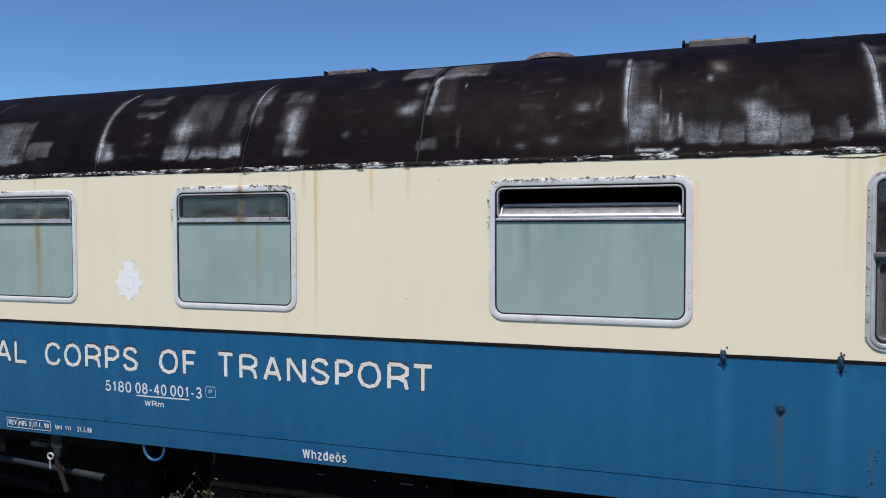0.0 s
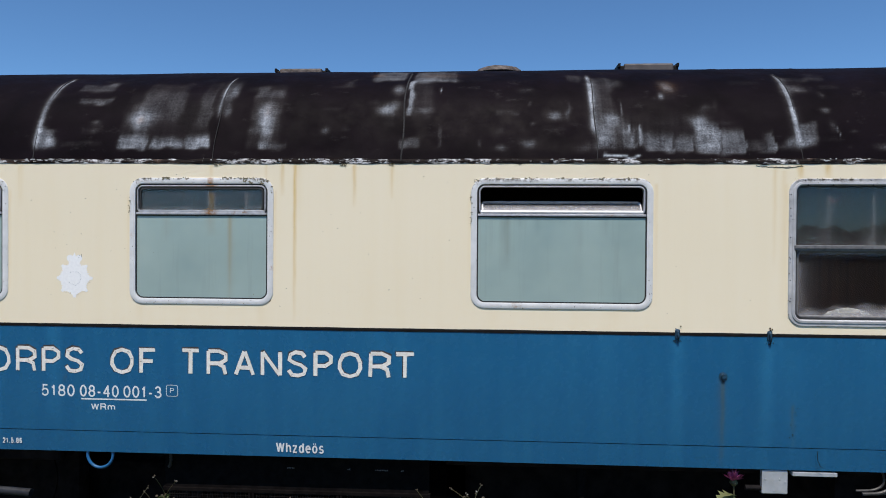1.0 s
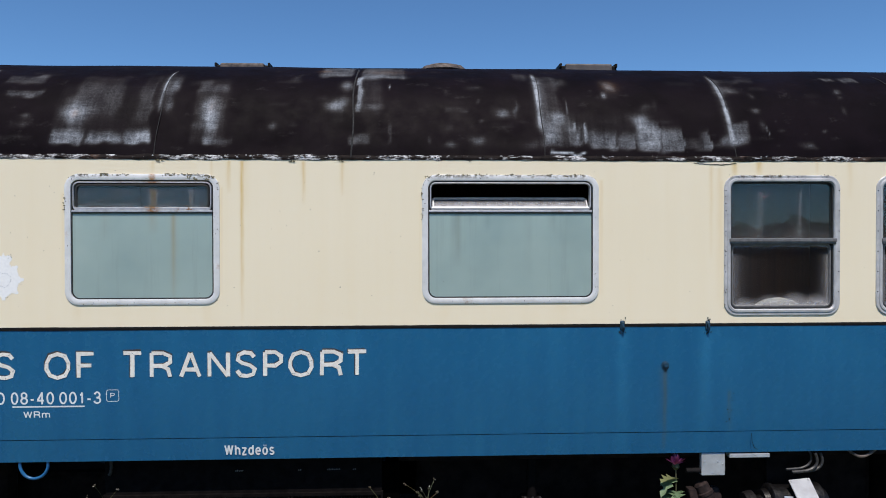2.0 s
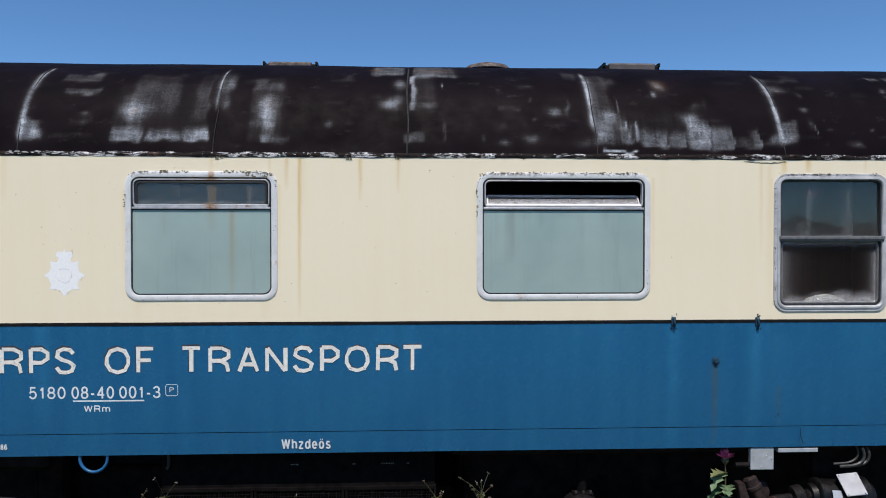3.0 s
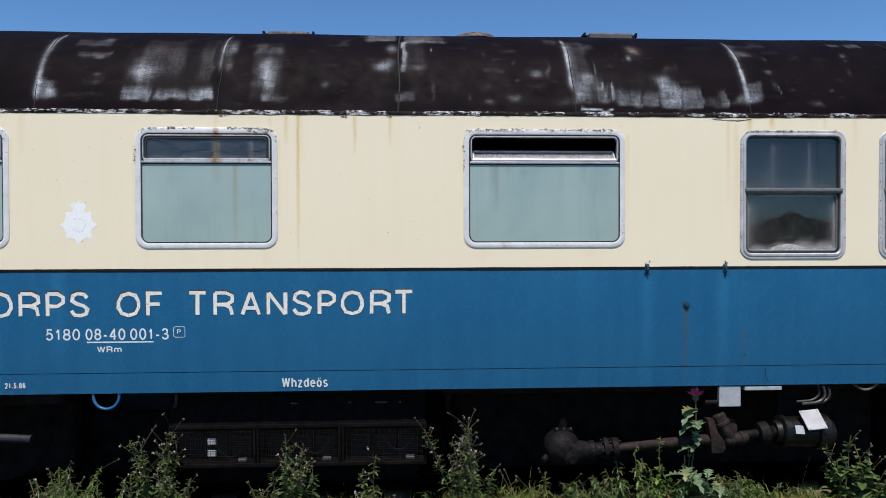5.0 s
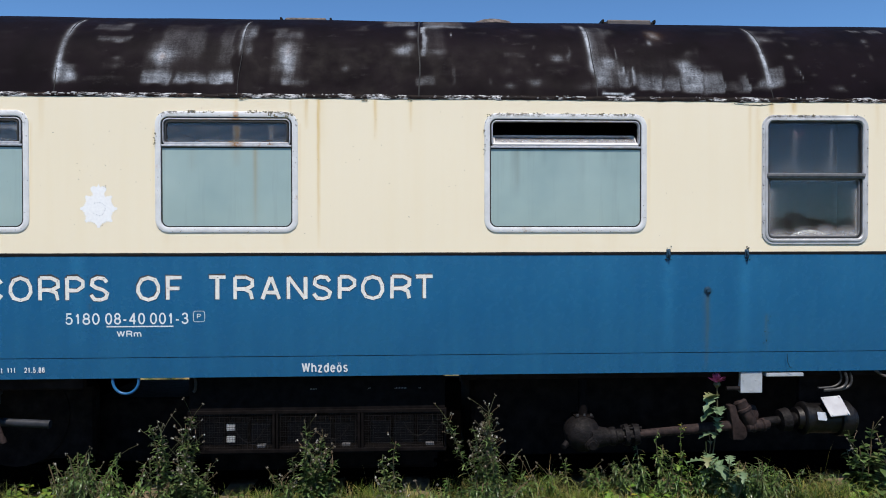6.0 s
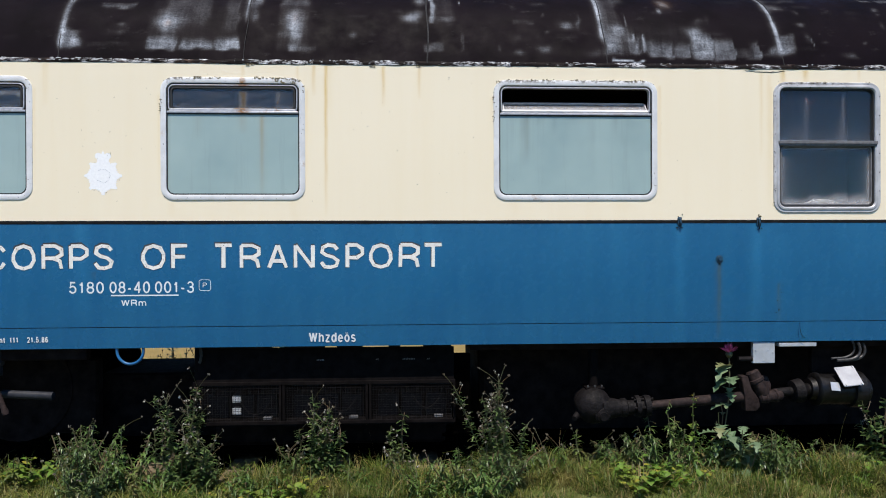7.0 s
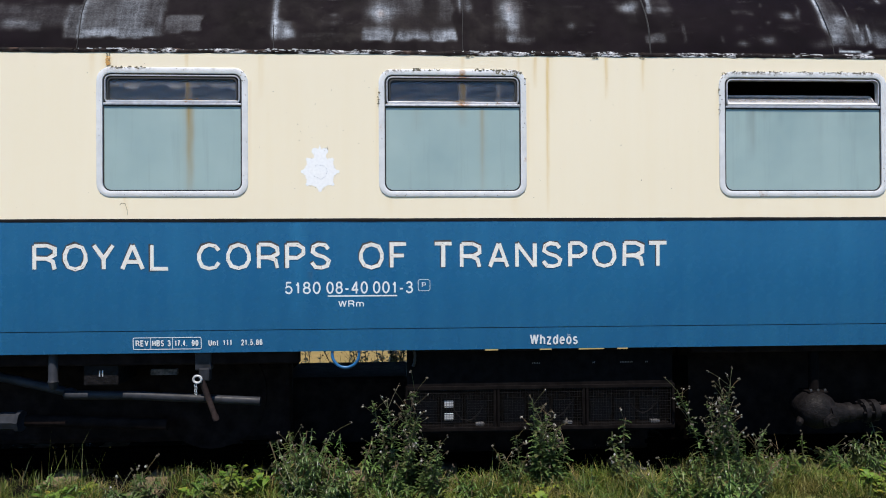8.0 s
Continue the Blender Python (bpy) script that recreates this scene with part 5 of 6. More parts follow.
# ---- fittings on the side ----
def hook(x, z, big=True):
    h = part("side_hook", bmesh.new(), BLUE, coach, "blue-painted steel hook with flaking rim")
    bm = bmesh.new()
    box(bm, x - 0.018, x + 0.018, -0.012, 0.004, z - 0.036, z + 0.038, 0.010)
    part("plate", bm, HOOK_BLUE, h)
    bm = bmesh.new()
    tube(bm, [(x, -0.01, z + 0.03), (x, -0.02, z + 0.02), (x, -0.026, z - 0.012), (x, -0.022, z - 0.028), (x, -0.012, z - 0.036)], 0.010, 8)
    part("claw", bm, HOOK_BLUE, h, "", True)
    bm = bmesh.new()
    rng = random.Random(int(x * 100))
    for k in range(9):
        c = (x + rng.uniform(-0.026, 0.026), z + rng.choice((0.05, -0.052)) + rng.uniform(-0.008, 0.008))
        s = rng.uniform(0.003, 0.008)
        bm.faces.new([bm.verts.new((c[0] + s * math.cos(t), -0.0045, c[1] + s * math.sin(t))) for t in (0, 1.2, 2.4, 3.9, 5.2)])
    tagged(part("paint_chip", bm, BLACK, h), kind="stuff")


hook(1.452, 2.108)
hook(2.110, 2.104)
cap = part("bolt", bmesh.new(), HOOK_BLUE, coach, "rusting bolt head weeping down the blue paint")
bm = bmesh.new()
lathe(bm, (1.782, 0.002, 1.806), (1.782, -0.022, 1.806), [(0, 0.030), (0.4, 0.030), (0.5, 0.020), (1, 0.016)], 12)
part("head", bm, HOOK_BLUE, cap)
bm = bmesh.new()
rng = random.Random(9)
for k in range(14):
    a = rng.uniform(math.pi * 0.9, math.pi * 2.1)
    r = rng.uniform(0.02, 0.04)
    s = rng.uniform(0.004, 0.008)
    c = (1.782 + r * math.cos(a), 1.806 + r * math.sin(a))
    bm.faces.new([bm.verts.new((c[0] + s * math.cos(t), -0.0042, c[1] + s * math.sin(t))) for t in (0, 1.2, 2.4, 3.9, 5.2)])
tagged(part("rust_patch", bm, RUSTY, cap), kind="stuff")


def chips(name, spots, mat, parent, y, seed, label="", long=1.0, flat=False):
    """Small ragged scabs of lost paint; spots: (x0, x1, z0, z1, count, size)."""
    rng = random.Random(seed)
    bm = bmesh.new()
    for x0, x1, z0, z1, count, size in spots:
        for _ in range(count):
            cx, cz = rng.uniform(x0, x1), rng.uniform(z0, z1)
            s = size * rng.uniform(0.35, 1.2)
            sx = s * (1 + (long - 1) * rng.random() ** 2)
            n = rng.randint(5, 8)
            yy = y - rng.uniform(0, 0.0012)
            bm.faces.new([bm.verts.new((cx + sx * rng.uniform(0.5, 1.3) * math.cos(2 * math.pi * k / n), yy, cz + 0.7 * s * rng.uniform(0.5, 1.2) * math.sin(2 * math.pi * k / n))) for k in range(n)])
    ob = tagged(part(name, bm, mat, parent, label), kind="stuff")
    if flat:
        lay_on_side(ob.data)
    return ob


LICHEN = simple("bare_corroded_metal", (0.07, 0.06, 0.035), (0.20, 0.18, 0.12), 60, 0.8)
chips("paint_chip", [(-2.42, -2.22, 3.236, 3.252, 22, 0.010), (-1.98, -1.66, 3.236, 3.252, 34, 0.010), (-1.80, -1.60, 3.205, 3.245, 34, 0.009), (-1.585, -1.565, 3.12, 3.2, 6, 0.006), (-2.692, -2.68, 2.95, 3.12, 12, 0.008),
                      (-2.6, -1.7, 2.284, 2.292, 8, 0.004)], LICHEN, coach, -0.0090, 1, "chipped frame paint")
chips("paint_chip", [(0.0, 0.62, 3.242, 3.252, 36, 0.007), (0.72, 1.15, 3.238, 3.252, 30, 0.009), (-0.072, -0.058, 2.85, 3.16, 20, 0.007), (-0.05, 0.0, 3.19, 3.24, 10, 0.008), (0.2, 1.2, 2.282, 2.29, 8, 0.004)], LICHEN, coach, -0.0090, 2, "chipped frame paint")
chips("paint_chip", [(-4.66, -4.40, 3.238, 3.252, 30, 0.009), (-3.72, -3.67, 3.15, 3.23, 8, 0.006), (-4.6, -3.8, 2.284, 2.292, 6, 0.004)], LICHEN, coach, -0.0090, 3, "chipped frame paint")
chips("paint_chip", [(2.25, 3.1, 3.245, 3.253, 14, 0.005), (2.235, 2.25, 2.2, 3.2, 12, 0.006)], LICHEN, coach, -0.0125, 4, "chipped frame paint")
chips("paint_speck", [(-6, 4.5, 2.15, 3.33, 70, 0.0035), (-3.5, -2.75, 2.5, 3.2, 14, 0.005), (-1.5, -0.1, 2.4, 3.3, 12, 0.005)], LICHEN, coach, -0.0006, 5, "small dark paint specks", 1.0, True)
chips("paint_speck", [(-6, 4.5, 1.14, 2.08, 40, 0.003), (2.25, 2.33, 1.35, 1.6, 12, 0.006)], BLACK, coach, -0.0006, 6, "small dark paint specks", 1.0, True)
chips("gutter_scab", [(-1.05, -1.0, 3.342, 3.352, 6, 0.012), (-2.03, -1.96, 3.346, 3.354, 6, 0.010), (-0.685, -0.65, 3.345, 3.353, 5, 0.009), (-4.69, -4.67, 3.340, 3.352, 4, 0.009), (0.27, 0.31, 3.348, 3.354, 3, 0.008)], LICHEN, coach, -0.0035, 7, "flaking scabs along the gutter")

PALE_FLAKE = simple("weathered_white_flakes", (0.52, 0.53, 0.55), (0.34, 0.34, 0.36), 70, 0.8)
chips("paint_flake", [(-3.6, -3.05, 3.372, 3.392, 26, 0.008), (-3.05, -2.85, 3.378, 3.390, 6, 0.007), (-2.12, -1.8, 3.376, 3.390, 9, 0.007), (-1.55, -1.2, 3.374, 3.392, 16, 0.008), (-1.0, -0.85, 3.378, 3.390, 5, 0.007),
                       (-4.95, -4.5, 3.374, 3.392, 16, 0.008), (0.4, 0.8, 3.376, 3.392, 12, 0.006), (1.3, 2.1, 3.380, 3.392, 10, 0.005), (2.5, 3.2, 3.376, 3.392, 16, 0.007), (-4.2, -3.8, 3.378, 3.392, 9, 0.006)],
      PALE_FLAKE, coach, -0.0066, 11, "white flakes left on the gutter edge", 5.0)
chips("tar_flake", [(-6.0, 4.5, 3.366, 3.386, 150, 0.007)], NEAR_BLACK, coach, -0.0080, 12, "black tar flakes along the gutter edge", 4.0)


def scratch(points, r, mat, label):
    bm = bmesh.new()
    tube(bm, [(x, -0.0002, z) for x, z in points], r, 5)
    part("scratch", bm, mat, coach, label)


rng = random.Random(77)
crack = [(2.00 + 0.011 * k, 3.341 - 0.011 * math.sin(math.pi * k / 30) + rng.uniform(-0.0045, 0.0045)) for k in range(31)]
scratch(crack, 0.0021, NEAR_BLACK, "crack in the cream paint")
scratch([(x + 0.008, z - 0.004 + rng.uniform(-0.002, 0.002)) for x, z in crack[14:24]], 0.0016, LICHEN, "lifted lip below the crack")
scratch([(-4.60, 2.225), (-4.585, 2.24), (-4.56, 2.236), (-4.548, 2.20), (-4.54, 2.15)], 0.0022, LICHEN, "hooked scratch in the cream paint")
scratch([(2.455, 1.275), (2.46, 1.21), (2.478, 1.165), (2.50, 1.150)], 0.0022, BLACK, "hooked scratch in the blue paint")
chips("rust_scar", [(-4.695, -4.668, 3.262, 3.325, 40, 0.008)], simple("orange_rust", (0.60, 0.34, 0.10), (0.40, 0.19, 0.05), 50, 0.8), coach, -0.0036, 8, "orange rust scar above the window")


# ---- roof ventilators ----
def roof_box(x0, x1, y, base, top, mat, label):
    v = part("roof_ventilator", bmesh.new(), mat, coach, label)
    bm = bmesh.new()
    box(bm, x0 + 0.05, x1 - 0.05, y - 0.2, y + 0.2, base - 0.06, top, 0.015)
    part("hood", bm, mat, v)
    for s, x in ((-1, x0), (1, x1)):
        bm = bmesh.new()
        box(bm, min(x, x - s * 0.07), max(x, x - s * 0.07), y - 0.17, y + 0.17, base - 0.06, top - 0.012, 0.012)
        box(bm, min(x, x - s * 0.02), max(x, x - s * 0.02), y - 0.19, y + 0.19, top - 0.03, top + 0.004, 0.004)
        part("end_cap", bm, BLACK, v)
    bm = bmesh.new()
    for k in range(5):
        px = x0 + 0.08 + (x1 - x0 - 0.16) * k / 4
        rod(bm, (px, y - 0.12, top - 0.005), (px, y - 0.12, top + 0.012), 0.007, seg=8)
    part("bolts", bm, IRON, v)
    return v


HOOD = simple("weathered_ventilator", (0.025, 0.020, 0.018), (0.17, 0.135, 0.12), 26, 0.7, 0, 0.4, 0.006)
HOOD_GREY = simple("grey_ventilator", (0.055, 0.048, 0.048), (0.10, 0.088, 0.085), 8, 0.6)
roof_box(-1.90, -1.41, 1.3, 4.30, 4.345, HOOD, "rust-bleached flat roof ventilator")
roof_box(1.205, 1.735, 1.3, 4.30, 4.365, HOOD_GREY, "grey box roof ventilator")
bm = bmesh.new()
dome = bmesh.ops.create_uvsphere(bm, u_segments=28, v_segments=14, radius=1.0)["verts"]
for v in dome:
    v.co = Vector((0.148 + 0.222 * v.co.x, 1.3 + 0.222 * v.co.y, 4.318 + 0.064 * abs(v.co.z) ** 0.7 * (1 if v.co.z > 0 else -0.2))) + 0.006 * noise.noise_vector(v.co * 9)
part("roof_ventilator", bm, HOOD, coach, "low domed rusty roof ventilator", True)
for x, w in ((2.05, 0.10), (2.30, 0.05), (2.46, 0.12), (2.75, 0.04)):
    bm = bmesh.new()
    box(bm, x - w / 2, x + w / 2, 1.25, 1.35, 4.30, 4.345, 0.008)
    part("roof_bracket", bm, NEAR_BLACK, coach)


# ---- under the floor ----
def block(name, x0, x1, y0, y1, z0, z1, mat=NEAR_BLACK, bevel=0.015, label=""):
    bm = bmesh.new()
    box(bm, x0, x1, y0, y1, z0, z1, bevel)
    return part(name, bm, mat, coach, label)


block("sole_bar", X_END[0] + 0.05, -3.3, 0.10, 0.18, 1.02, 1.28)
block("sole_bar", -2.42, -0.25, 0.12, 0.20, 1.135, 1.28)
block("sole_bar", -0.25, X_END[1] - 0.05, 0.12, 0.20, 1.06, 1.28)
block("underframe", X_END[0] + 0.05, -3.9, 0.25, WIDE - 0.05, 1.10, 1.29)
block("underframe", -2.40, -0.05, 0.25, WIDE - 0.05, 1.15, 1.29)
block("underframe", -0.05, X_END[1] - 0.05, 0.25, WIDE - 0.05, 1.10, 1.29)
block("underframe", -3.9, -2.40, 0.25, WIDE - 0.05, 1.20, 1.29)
block("tank", -2.44, -0.42, 0.62, 2.3, 0.17, 0.74, NEAR_BLACK, 0.04, "equipment tank with shade in its near-black colour")
# near-black plate added to close the lower part of this gap
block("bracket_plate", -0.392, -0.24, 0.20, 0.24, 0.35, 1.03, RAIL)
block("tank", -0.12, 3.9, 0.75, 2.2, 0.14, 1.12, NEAR_BLACK, 0.05, "equipment tank with shade in its near-black colour")
# added block that hides the sunlit field behind the gap
block("crossbeam", -0.52, -0.06, 2.30, 2.45, 0.12, 0.66, NEAR_BLACK, 0.03)
block("tank", 3.95, 9.0, 0.6, 2.3, 0.30, 1.12, NEAR_BLACK, 0.05)
block("tank", -3.6, -2.46, 0.95, 1.9, 0.14, 0.76, NEAR_BLACK, 0.05)
block("bogie_side", -7.4, -3.45, 0.62, 0.80, 0.30, 0.95, NEAR_BLACK, 0.05, "dark bogie side frame")
block("bogie_side", -7.4, -4.5, 1.9, 2.1, 0.30, 1.05, NEAR_BLACK, 0.05)
block("bogie_bolster", -7.2, -4.3, 0.8, 2.0, 0.55, 1.10, NEAR_BLACK, 0.05)
for x in (-6.6, -4.1):
    wheel = part("wheelset", bmesh.new(), IRON, coach, "dark steel wheelset")
    for y, s in ((TRACK_Y - 0.7525, -1), (TRACK_Y + 0.7525, 1)):
        bm = bmesh.new()
        lathe(bm, (x, y + s * 0.07, 0.705), (x, y - s * 0.065, 0.705), [(0, 0.16), (0.05, 0.40), (0.12, 0.455), (0.75, 0.46), (0.78, 0.485), (1, 0.48)], 36)
        part("wheel", bm, NEAR_BLACK, wheel, "", True)
    bm = bmesh.new()
    rod(bm, (x, TRACK_Y - 0.75, 0.705), (x, TRACK_Y + 0.75, 0.705), 0.08)
    part("axle", bm, NEAR_BLACK, wheel)

# battery cage with wire mesh
CX0, CX1, CZ0, CZ1, CY = -2.484, -0.378, 0.485, 0.790, 0.163
cage = part("battery_cage", bmesh.new(), WIRE, coach, "black battery cage behind wire mesh")
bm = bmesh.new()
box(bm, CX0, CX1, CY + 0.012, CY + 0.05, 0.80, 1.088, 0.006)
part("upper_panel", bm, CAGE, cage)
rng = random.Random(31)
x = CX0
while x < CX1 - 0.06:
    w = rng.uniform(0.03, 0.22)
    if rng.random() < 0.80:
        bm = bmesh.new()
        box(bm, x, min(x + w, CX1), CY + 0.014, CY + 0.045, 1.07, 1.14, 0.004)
        part("hanger", bm, NEAR_BLACK, cage)
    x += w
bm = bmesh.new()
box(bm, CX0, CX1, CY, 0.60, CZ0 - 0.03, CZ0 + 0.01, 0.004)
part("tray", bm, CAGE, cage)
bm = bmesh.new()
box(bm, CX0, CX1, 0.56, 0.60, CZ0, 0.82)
part("back_plate", bm, NEAR_BLACK, cage)
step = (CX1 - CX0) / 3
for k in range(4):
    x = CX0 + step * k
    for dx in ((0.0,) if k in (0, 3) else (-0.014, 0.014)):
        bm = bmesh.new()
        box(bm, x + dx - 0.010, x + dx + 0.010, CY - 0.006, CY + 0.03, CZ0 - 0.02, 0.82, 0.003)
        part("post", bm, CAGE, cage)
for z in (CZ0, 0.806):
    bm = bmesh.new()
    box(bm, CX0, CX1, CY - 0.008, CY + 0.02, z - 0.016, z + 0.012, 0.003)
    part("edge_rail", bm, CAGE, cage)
for k in range(3):
    bm = bmesh.new()
    a, b = CX0 + step * k + 0.022, CX0 + step * (k + 1) - 0.022
    for x in np.arange(a, b, 0.0205):
        box(bm, x - 0.0010, x + 0.0010, CY + 0.001, CY + 0.0036, CZ0, 0.80)
    for z in np.arange(CZ0 + 0.012, 0.80, 0.0205):
        box(bm, a, b, CY + 0.0036, CY + 0.0060, z - 0.0010, z + 0.0010)
    part("wire_mesh", bm, WIRE, cage, "square wire mesh")
    rng = random.Random(k)
    for j in range(3):
        bm = bmesh.new()
        x = a + 0.05 + j * 0.2
        box(bm, x, x + 0.17, 0.30, 0.52, CZ0 + 0.01, CZ0 + 0.20, 0.01)
        for q in (0.04, 0.13):
            rod(bm, (x + q, 0.34, CZ0 + 0.2), (x + q, 0.34, CZ0 + 0.235), 0.014, seg=8)
        part("cell", bm, IRON, cage)
    bm = bmesh.new()
    box(bm, b - 0.14, b - 0.07, CY + 0.05, CY + 0.10, CZ0 + 0.012, CZ0 + 0.034, 0.004)
    part("terminal", bm, DARK_RAIL, cage)
    bm = bmesh.new()
    tube(bm, [(a + 0.33 + 0.25 * t, CY + 0.06, CZ0 + 0.05 + 0.12 * (2 * t - 1) ** 2 + 0.02 * k) for t in np.linspace(0, 1, 12)], 0.006, 6)
    part("cable", bm, IRON, cage)
for z, h in ((CZ0 + 0.06, 0.055), (CZ0 + 0.16, 0.055)):
    bm = bmesh.new()
    box(bm, -2.19, -2.12, CY + 0.04, CY + 0.05, z, z + h, 0.002)
    part("label_plate", bm, WHITE_PLATE, cage, "faded white label plate")

for lx, n in ((-1.50, 5), (-1.02, 2), (-0.80, 8), (-0.60, 2)):
    bm = bmesh.new()
    for k in range(n):
        box(bm, lx + 0.013 * k, lx + 0.013 * k + 0.007, CY + 0.009, CY + 0.013, 0.985, 0.993 + 0.003 * (k % 2))
    part("label_bars", bm, DARK_RAIL, cage, "faint stencilled marks")

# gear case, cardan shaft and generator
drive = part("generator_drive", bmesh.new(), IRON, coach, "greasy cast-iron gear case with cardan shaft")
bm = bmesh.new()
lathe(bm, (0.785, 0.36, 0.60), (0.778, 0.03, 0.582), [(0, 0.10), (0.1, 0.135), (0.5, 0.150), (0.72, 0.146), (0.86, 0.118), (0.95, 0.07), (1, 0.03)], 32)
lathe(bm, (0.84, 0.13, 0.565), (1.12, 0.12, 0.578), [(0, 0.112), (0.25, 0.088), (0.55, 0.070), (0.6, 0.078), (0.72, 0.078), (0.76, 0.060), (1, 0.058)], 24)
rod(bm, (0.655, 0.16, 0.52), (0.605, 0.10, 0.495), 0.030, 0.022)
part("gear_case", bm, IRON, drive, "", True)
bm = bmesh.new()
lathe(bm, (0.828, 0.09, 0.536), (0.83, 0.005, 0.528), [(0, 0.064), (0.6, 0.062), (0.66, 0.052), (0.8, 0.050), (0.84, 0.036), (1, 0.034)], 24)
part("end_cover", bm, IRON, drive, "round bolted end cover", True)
for k in range(8):
    a = 2 * math.pi * k / 8
    bm = bmesh.new()
    rod(bm, (0.83 + 0.045 * math.cos(a), 0.036, 0.529 + 0.045 * math.sin(a)), (0.83 + 0.045 * math.cos(a), 0.020, 0.528 + 0.045 * math.sin(a)), 0.007, seg=6)
    part("bolt", bm, IRON, drive)
bm = bmesh.new()
box(bm, 0.715, 0.872, 0.14, 0.30, 0.722, 0.740, 0.005)
rod(bm, (0.795, 0.22, 0.74), (0.795, 0.22, 1.10), 0.040)
part("hanger", bm, CAGE, drive)
for bx in (0.735, 0.795, 0.852):
    bm = bmesh.new()
    rod(bm, (bx, 0.155, 0.738), (bx, 0.155, 0.756), 0.010, seg=6)
    part("bolt", bm, HOSE, drive)
bm = bmesh.new()
lathe(bm, (1.115, 0.12, 0.583), (1.245, 0.115, 0.592), [(0, 0.05), (0.05, 0.088), (0.3, 0.092), (0.35, 0.06), (0.55, 0.058), (0.6, 0.088), (0.95, 0.085), (1, 0.04)], 22)
part("flange_coupling", bm, IRON, drive, "", True)
for k in range(6):
    a = 2 * math.pi * k / 6
    bm = bmesh.new()
    rod(bm, (1.10, 0.12 + 0.07 * math.cos(a), 0.583 + 0.07 * math.sin(a)), (1.26, 0.12 + 0.07 * math.cos(a), 0.592 + 0.07 * math.sin(a)), 0.010, seg=6)
    part("bolt", bm, IRON, drive)
bm = bmesh.new()
lathe(bm, (1.24, 0.115, 0.590), (2.02, 0.105, 0.655), [(0, 0.036), (0.5, 0.036), (0.51, 0.042), (1, 0.042)], 18)
part("cardan_shaft", bm, RUSTY, drive, "rust-red cardan shaft", True)


def fork(outline, y0, y1, bevel=0.012):
    """A forged yoke arm: an outline in x and z, thick in y, its edges rounded."""
    bm = bmesh.new()
    front = bm.faces.new([bm.verts.new((x, y0, z)) for x, z in outline])
    grown = bmesh.ops.extrude_face_region(bm, geom=[front])["geom"]
    bmesh.ops.translate(bm, vec=(0, y1 - y0, 0), verts=[g for g in grown if isinstance(g, bmesh.types.BMVert)])
    bmesh.ops.bevel(bm, geom=bm.edges[:], offset=bevel, segments=2, profile=0.5, affect="EDGES")
    return bm


part("yoke", fork([(1.985, 0.836), (2.045, 0.836), (2.078, 0.725), (2.135, 0.650), (2.150, 0.585), (2.118, 0.545), (2.022, 0.545), (2.016, 0.675)], 0.045, 0.135), RUSTY, drive, "brown forged yoke arm", True)
part("yoke", fork([(2.195, 0.825), (2.255, 0.815), (2.285, 0.745), (2.272, 0.600), (2.225, 0.585), (2.205, 0.70)], 0.125, 0.195), RUSTY, drive, "", True)
bm = bmesh.new()
lathe(bm, (2.088, 0.085, 0.872), (2.185, 0.050, 0.672), [(0, 0.040), (0.06, 0.055), (0.30, 0.056), (0.33, 0.064), (0.42, 0.064), (0.45, 0.056), (0.92, 0.050), (1, 0.040)], 22)
part("cross_hub", bm, RUSTY, drive, "grease-caked cross hub", True)
bm = bmesh.new()
lathe(bm, (2.135, 0.045, 0.655), (2.335, 0.075, 0.672), [(0, 0.030), (0.04, 0.042), (0.20, 0.044), (0.24, 0.052), (0.34, 0.052), (0.38, 0.044), (0.66, 0.046), (0.70, 0.056), (0.80, 0.056), (0.84, 0.040), (1, 0.040)], 22)
part("universal_joint", bm, RUSTY, drive, "", True)
bm = bmesh.new()
lathe(bm, (2.30, 0.09, 0.685), (2.62, 0.10, 0.71), [(0, 0.038), (0.42, 0.038), (0.44, 0.088), (0.66, 0.10), (0.72, 0.07), (0.85, 0.045), (1, 0.06)], 22)
part("coupling", bm, IRON, drive, "", True)
gen = part("generator", bmesh.new(), IRON, coach, "dark drum generator with white cover plate")
bm = bmesh.new()
lathe(bm, (2.60, 0.115, 0.71), (3.13, 0.115, 0.70), [(0, 0.045), (0.05, 0.05), (0.06, 0.088), (0.14, 0.095), (0.15, 0.126), (0.17, 0.136), (0.22, 0.136), (0.23, 0.126), (0.70, 0.126), (0.71, 0.146), (0.76, 0.15), (0.90, 0.15), (0.92, 0.135), (0.93, 0.11), (1, 0.10)], 36)
for k in range(10):
    a = 2 * math.pi * k / 10
    rod(bm, (2.685, 0.115 + 0.118 * math.cos(a), 0.708 + 0.118 * math.sin(a)), (2.725, 0.115 + 0.118 * math.cos(a), 0.708 + 0.118 * math.sin(a)), 0.009, seg=6)
part("drum", bm, DRUM, gen, "", True)
tilt = Matrix.Translation((2.905, -0.012, 0.832)) @ pose(0, 0, 0, 0, -5, 0) @ pose(0, 0, 0, 54) @ Matrix(((1, -0.10, 0, 0), (0, 1, 0, 0), (0, 0, 1, 0), (0, 0, 0, 1)))
bm = bmesh.new()
box(bm, -0.058, 0.058, -0.085, 0.085, -0.06, 0.0, 0.008, tilt)
part("terminal_box", bm, IRON, gen)
bm = bmesh.new()
box(bm, -0.084, 0.084, -0.088, 0.088, 0.0, 0.014, 0.008, tilt)
part("cover_plate", bm, WHITE_PLATE, gen, "glossy white cover plate")
